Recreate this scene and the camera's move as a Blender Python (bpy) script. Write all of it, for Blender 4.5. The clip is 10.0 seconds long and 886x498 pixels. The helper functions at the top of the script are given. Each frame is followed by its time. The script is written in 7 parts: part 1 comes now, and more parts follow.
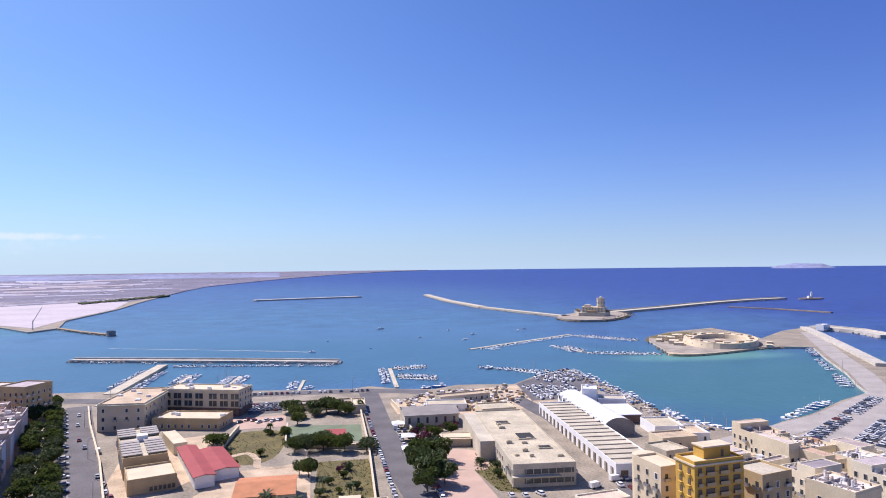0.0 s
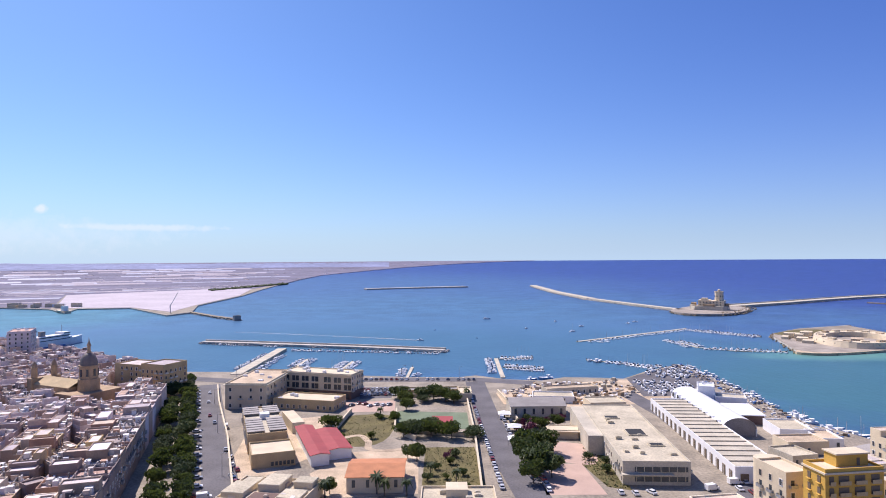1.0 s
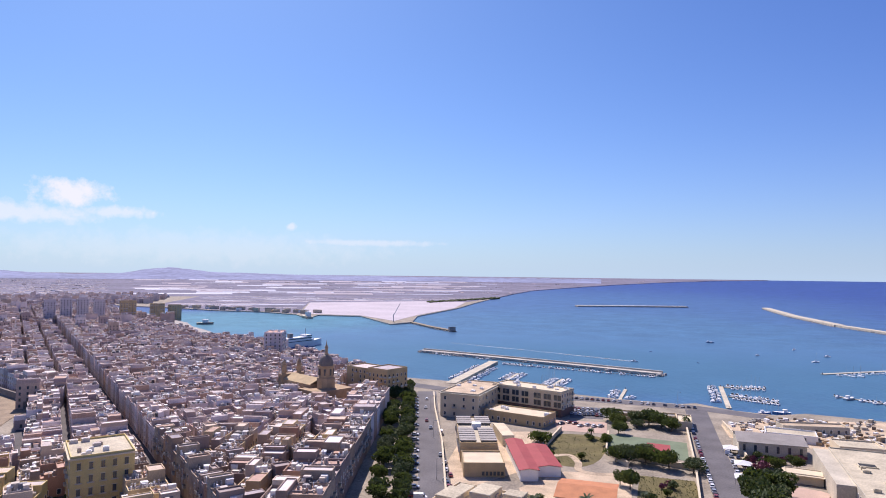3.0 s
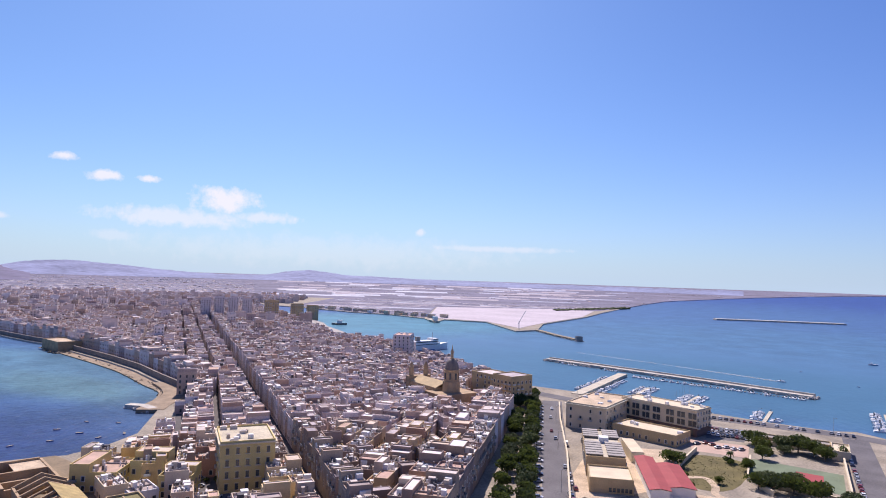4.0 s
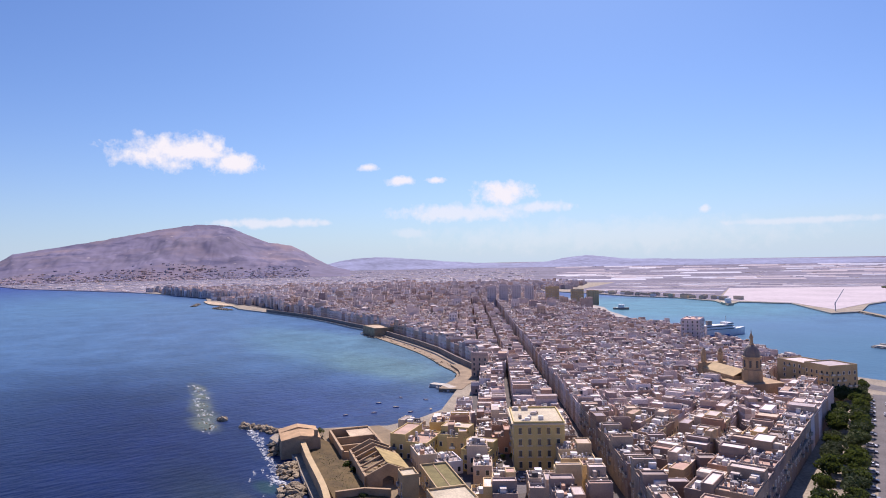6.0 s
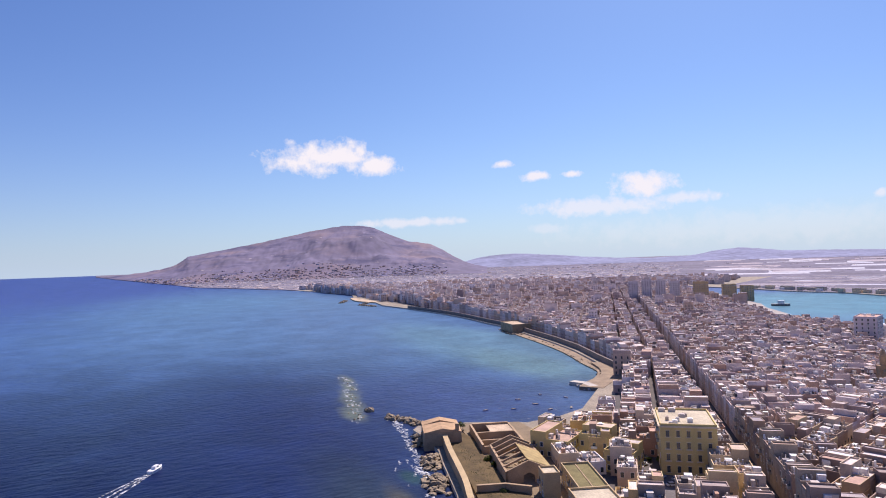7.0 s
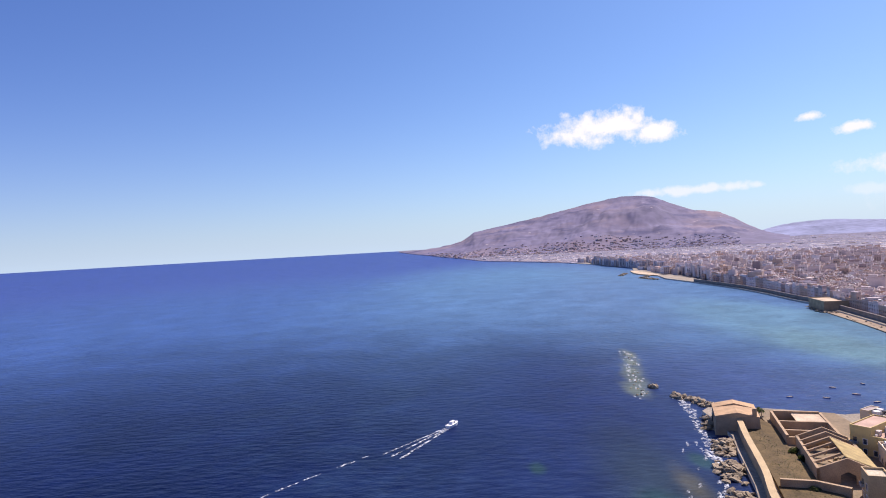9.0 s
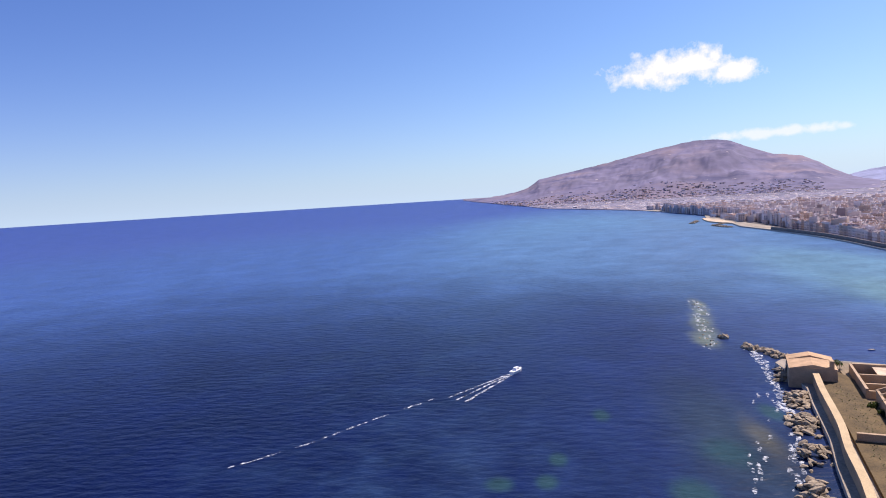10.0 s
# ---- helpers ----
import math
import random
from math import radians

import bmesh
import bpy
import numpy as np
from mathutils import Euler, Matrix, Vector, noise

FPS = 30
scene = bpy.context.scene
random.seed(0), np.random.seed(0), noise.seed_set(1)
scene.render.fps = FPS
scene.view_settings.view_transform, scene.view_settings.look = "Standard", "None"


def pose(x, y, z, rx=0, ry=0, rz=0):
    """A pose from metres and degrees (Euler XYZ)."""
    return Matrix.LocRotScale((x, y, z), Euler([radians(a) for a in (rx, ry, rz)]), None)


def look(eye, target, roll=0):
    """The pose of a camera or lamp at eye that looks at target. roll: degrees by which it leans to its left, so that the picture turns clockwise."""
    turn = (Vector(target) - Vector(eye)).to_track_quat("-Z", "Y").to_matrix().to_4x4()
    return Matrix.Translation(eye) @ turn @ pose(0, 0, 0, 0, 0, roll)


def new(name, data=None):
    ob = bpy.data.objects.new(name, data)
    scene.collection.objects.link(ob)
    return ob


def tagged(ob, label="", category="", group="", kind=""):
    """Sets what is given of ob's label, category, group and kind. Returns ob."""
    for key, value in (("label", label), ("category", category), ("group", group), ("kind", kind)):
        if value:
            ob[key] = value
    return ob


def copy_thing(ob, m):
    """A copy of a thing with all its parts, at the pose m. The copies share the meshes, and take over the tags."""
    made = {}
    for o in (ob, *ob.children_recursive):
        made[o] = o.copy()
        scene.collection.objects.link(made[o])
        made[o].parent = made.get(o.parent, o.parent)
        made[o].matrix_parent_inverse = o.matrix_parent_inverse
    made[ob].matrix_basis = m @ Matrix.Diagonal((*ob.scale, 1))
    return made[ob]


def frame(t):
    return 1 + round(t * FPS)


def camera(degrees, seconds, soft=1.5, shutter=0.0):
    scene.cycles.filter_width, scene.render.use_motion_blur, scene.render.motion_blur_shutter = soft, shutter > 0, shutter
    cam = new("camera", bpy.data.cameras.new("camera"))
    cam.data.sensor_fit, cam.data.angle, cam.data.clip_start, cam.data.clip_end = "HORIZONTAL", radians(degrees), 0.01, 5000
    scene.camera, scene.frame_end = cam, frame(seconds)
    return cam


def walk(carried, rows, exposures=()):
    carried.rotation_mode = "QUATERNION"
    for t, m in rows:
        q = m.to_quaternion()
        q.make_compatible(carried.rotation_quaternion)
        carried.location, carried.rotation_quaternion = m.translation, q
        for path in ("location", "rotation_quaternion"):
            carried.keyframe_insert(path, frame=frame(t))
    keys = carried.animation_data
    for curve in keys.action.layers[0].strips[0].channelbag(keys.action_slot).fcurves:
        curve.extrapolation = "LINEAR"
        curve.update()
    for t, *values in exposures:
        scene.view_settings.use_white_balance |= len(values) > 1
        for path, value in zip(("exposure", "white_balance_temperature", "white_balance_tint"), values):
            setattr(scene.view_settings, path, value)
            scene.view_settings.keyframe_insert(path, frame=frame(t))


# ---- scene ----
from mathutils.geometry import tessellate_polygon

# ---- camera ----
cam = camera(70.0, 10.0, soft=1.0)
PATH = [
    (0.0, pose(0, 0, 85, 91.65, 0.64, -9.48)),
    (0.5, pose(0, 0, 85, 91.19, 0.36, -4.64)),
    (1.0, pose(0, 0, 85, 90.86, 0.37, 0.12)),
    (1.5, pose(0, 0, 85, 90.77, 0.0, 5.40)),
    (2.0, pose(0, 0, 85, 91.23, 0.12, 10.14)),
    (3.5, pose(0, 0, 85, 92.61, -1.40, 24.20)),
    (4.0, pose(0, 0, 85, 92.59, -1.85, 30.39)),
    (4.5, pose(0, 0, 85, 92.43, -1.30, 37.04)),
    (5.0, pose(0, 0, 85, 92.11, -0.75, 43.53)),
    (5.5, pose(0, 0, 85, 91.47, 0.10, 49.48)),
    (7.0, pose(0, 0, 85, 91.09, 1.95, 67.46)),
    (7.5, pose(0, 0, 85, 91.08, 1.65, 74.62)),
    (8.0, pose(0, 0, 85, 90.93, 1.85, 81.24)),
    (8.5, pose(0, 0, 85, 90.46, 2.35, 87.27)),
    (9.0, pose(0, 0, 85, 89.74, 3.15, 92.24)),
    (9.5, pose(0, 0, 85, 87.88, 3.05, 95.67)),
    (10.0, pose(0, 0, 85, 85.37, 3.5, 98.03)),
]
walk(cam, PATH, [(0.0, 0.28, 6250, 19), (2.0, 0.23, 6300, 20), (3.5, 0.2, 6400, 21), (5.0, 0.2, 6500, 22), (7.0, 0.18, 6700, 23), (8.5, 0.28, 6700, 22), (9.5, 0.4, 6650, 21), (10.0, 0.4, 6600, 21)])

# ---- world and sun ----
SUN_AZ, SUN_EL = 42.0, 50.0     # degrees left of +y, and above the horizon
world = bpy.data.worlds.new("sky")
scene.world = world
world.use_nodes = True
WN, WL = world.node_tree.nodes, world.node_tree.links
WN.clear()


def wmath(op, a, b=None, c=None):
    n = WN.new("ShaderNodeMath")
    n.operation = op
    for i, v in enumerate((a, b, c)):
        if v is None:
            continue
        if isinstance(v, (int, float)):
            n.inputs[i].default_value = v
        else:
            WL.new(v, n.inputs[i])
    return n.outputs[0]


sky = WN.new("ShaderNodeTexSky")
sky.sky_type, sky.sun_disc = "NISHITA", False
sky.sun_elevation, sky.sun_rotation = radians(SUN_EL), radians(-SUN_AZ)
sky.altitude, sky.air_density, sky.dust_density, sky.ozone_density = 0, 1.0, 0.6, 2.0
tint = WN.new("ShaderNodeMix")
tint.data_type, tint.blend_type = "RGBA", "MULTIPLY"
tint.inputs[0].default_value = 1.0
WL.new(sky.outputs[0], tint.inputs[6])
# clouds: soft billows over the mountain and along the southern horizon
coord = WN.new("ShaderNodeTexCoord")
split = WN.new("ShaderNodeSeparateXYZ")
WL.new(coord.outputs["Generated"], split.inputs[0])
az = wmath("DEGREES", wmath("ARCTAN2", wmath("MULTIPLY", split.outputs[0], -1.0), split.outputs[1]))
el = wmath("DEGREES", wmath("ARCSINE", split.outputs[2]))
away = wmath("MULTIPLY", wmath("SUBTRACT", 1.0, wmath("COSINE", wmath("RADIANS", wmath("SUBTRACT", az, SUN_AZ + 12)))), 0.9)
deepen = WN.new("ShaderNodeMix")
deepen.data_type = "RGBA"
WL.new(away, deepen.inputs[0])
deepen.inputs[6].default_value, deepen.inputs[7].default_value = (0.68, 0.96, 1.3, 1), (0.5, 0.72, 1.33, 1)
WL.new(deepen.outputs[2], tint.inputs[7])
billow = WN.new("ShaderNodeTexNoise")
billow.inputs["Scale"].default_value, billow.inputs["Detail"].default_value = 44.0, 8.0
billow.inputs["Roughness"].default_value = 0.62
WL.new(coord.outputs["Generated"], billow.inputs["Vector"])
lump = wmath("MULTIPLY", wmath("SUBTRACT", billow.outputs["Fac"], 0.5), 2.1)
CLOUDS = [(78.6, 9.4, 4.6, 1.5, 1.0), (76.0, 9.6, 2.6, 1.6, 1.0), (73.2, 8.7, 2.0, 1.05, 1.0), (61.7, 8.5, 1.1, 0.42, 0.9), (58.7, 7.3, 1.6, 0.5, 0.9), (55.8, 7.3, 0.9, 0.36, 0.9),
          (53.5, 4.3, 7.0, 0.9, 0.62), (49.6, 6.0, 3.0, 1.25, 0.95), (46.5, 4.7, 3.0, 0.6, 0.6), (70.5, 3.6, 5.2, 0.5, 0.6), (65.6, 3.6, 0.8, 0.35, 0.5), (26.0, 2.7, 7.0, 0.35, 0.42), (32.5, 4.0, 0.5, 0.4, 0.6), (58.0, 2.6, 2.0, 0.5, 0.3), (40.0, 2.0, 18.0, 1.6, 0.2)]
cover = None
for ca, ce, wa, we, strength in CLOUDS:
    dx = wmath("DIVIDE", wmath("SUBTRACT", az, ca), wa)
    dy = wmath("DIVIDE", wmath("SUBTRACT", el, ce), we)
    reach = wmath("SQRT", wmath("ADD", wmath("MULTIPLY", dx, dx), wmath("MULTIPLY", dy, dy)))
    one = wmath("MULTIPLY", wmath("SMOOTH_MIN", wmath("MAXIMUM", wmath("MULTIPLY", wmath("ADD", wmath("SUBTRACT", 1.0, reach), lump), 1.6), 0.0), 1.0, 0.2), strength)
    cover = one if cover is None else wmath("MAXIMUM", cover, one)
haze = WN.new("ShaderNodeMix")
haze.data_type = "RGBA"
WL.new(wmath("MULTIPLY", wmath("POWER", 2.718, wmath("DIVIDE", wmath("MAXIMUM", el, 0.0), -4.5)), 0.75), haze.inputs[0])
WL.new(tint.outputs[2], haze.inputs[6])
haze.inputs[7].default_value = (6.1, 8.2, 9.9, 1)
cloudy = WN.new("ShaderNodeMix")
cloudy.data_type = "RGBA"
WL.new(cover, cloudy.inputs[0])
WL.new(haze.outputs[2], cloudy.inputs[6])
cloudy.inputs[7].default_value = (9.7, 10.0, 10.3, 1)
back = WN.new("ShaderNodeBackground")
back.inputs[1].default_value = 0.08
WL.new(cloudy.outputs[2], back.inputs[0])
out = WN.new("ShaderNodeOutputWorld")
WL.new(back.outputs[0], out.inputs[0])

sun = new("sun", bpy.data.lights.new("sun", "SUN"))
sun.data.energy, sun.data.angle, sun.data.color = 5.0, radians(0.5), (1.0, 0.93, 0.86)
sa, se = radians(SUN_AZ), radians(SUN_EL)
sun.matrix_world = look((0, 0, 400), (400 * math.sin(sa) * math.cos(se), -400 * math.cos(sa) * math.cos(se), 400 - 400 * math.sin(se)))


# ---- materials ----
def material(name, color, rough=0.8, spread=0.15, size=2.0, fine=25.0, bump=0.2, metal=0.0, spec=0.4, random_hues=(), per_island=False):
    """A surface with stains at two scales; random_hues: colours among which each object (or island) picks one."""
    m = bpy.data.materials.new(name)
    m.use_nodes = True
    n, l = m.node_tree.nodes, m.node_tree.links
    b = n["Principled BSDF"]
    b.inputs["Roughness"].default_value, b.inputs["Metallic"].default_value = rough, metal
    b.inputs["Specular IOR Level"].default_value = spec
    geo = n.new("ShaderNodeNewGeometry")
    big, small = n.new("ShaderNodeTexNoise"), n.new("ShaderNodeTexNoise")
    for tex, scale in ((big, 1.0 / size), (small, fine / size)):
        tex.inputs["Scale"].default_value, tex.inputs["Detail"].default_value = scale, 5.0
        l.new(geo.outputs["Position"], tex.inputs["Vector"])
    add = n.new("ShaderNodeMath")
    add.operation = "ADD"
    l.new(big.outputs["Fac"], add.inputs[0])
    l.new(small.outputs["Fac"], add.inputs[1])
    span = n.new("ShaderNodeMapRange")
    span.inputs["From Min"].default_value, span.inputs["From Max"].default_value = 0.7, 1.3
    span.inputs["To Min"].default_value, span.inputs["To Max"].default_value = 1.0 - spread, 1.0 + spread
    l.new(add.outputs[0], span.inputs["Value"])
    mul = n.new("ShaderNodeMix")
    mul.data_type, mul.blend_type = "RGBA", "MULTIPLY"
    mul.inputs[0].default_value = 1.0
    if random_hues:
        ramp = n.new("ShaderNodeValToRGB")
        ramp.color_ramp.interpolation = "CONSTANT"
        e = ramp.color_ramp.elements
        while len(e) < len(random_hues):
            e.new(0.5)
        for i, c in enumerate(random_hues):
            e[i].position, e[i].color = i / len(random_hues), (*c, 1)
        if per_island:
            l.new(geo.outputs["Random Per Island"], ramp.inputs[0])
        else:
            info = n.new("ShaderNodeObjectInfo")
            l.new(info.outputs["Random"], ramp.inputs[0])
        l.new(ramp.outputs[0], mul.inputs[6])
    else:
        mul.inputs[6].default_value = (*color, 1)
    l.new(span.outputs[0], mul.inputs[7])
    l.new(mul.outputs[2], b.inputs["Base Color"])
    if bump:
        bp = n.new("ShaderNodeBump")
        bp.inputs["Strength"].default_value, bp.inputs["Distance"].default_value = bump, 0.1
        l.new(small.outputs["Fac"], bp.inputs["Height"])
        l.new(bp.outputs[0], b.inputs["Normal"])
    return m


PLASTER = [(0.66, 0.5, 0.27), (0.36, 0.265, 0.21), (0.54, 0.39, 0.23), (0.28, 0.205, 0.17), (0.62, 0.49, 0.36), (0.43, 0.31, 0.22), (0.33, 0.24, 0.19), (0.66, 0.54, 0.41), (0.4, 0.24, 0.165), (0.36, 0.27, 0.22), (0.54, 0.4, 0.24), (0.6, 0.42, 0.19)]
# far wall colours paled towards lilac, with distance haze painted in
HAZED_WALLS = [(0.639, 0.515, 0.458), (0.474, 0.35, 0.294), (0.742, 0.649, 0.622), (0.556, 0.412, 0.317), (0.659, 0.546, 0.493), (0.391, 0.299, 0.282), (0.7, 0.597, 0.552), (0.515, 0.34, 0.247)]
ROOFS = [(0.541, 0.458, 0.41), (0.686, 0.603, 0.567), (0.385, 0.312, 0.284), (0.79, 0.749, 0.772), (0.478, 0.322, 0.241), (0.624, 0.53, 0.483), (0.312, 0.27, 0.277), (0.728, 0.624, 0.555), (0.458, 0.39, 0.386), (0.728, 0.645, 0.603), (0.603, 0.473, 0.362), (0.541, 0.354, 0.277)]
CLUTTER = [(0.78, 0.77, 0.75), (0.7, 0.67, 0.63), (0.8, 0.79, 0.78), (0.42, 0.36, 0.31), (0.16, 0.145, 0.14), (0.66, 0.58, 0.48), (0.28, 0.26, 0.26), (0.77, 0.75, 0.72), (0.45, 0.27, 0.18), (0.1, 0.095, 0.1), (0.74, 0.72, 0.7), (0.55, 0.47, 0.38)]
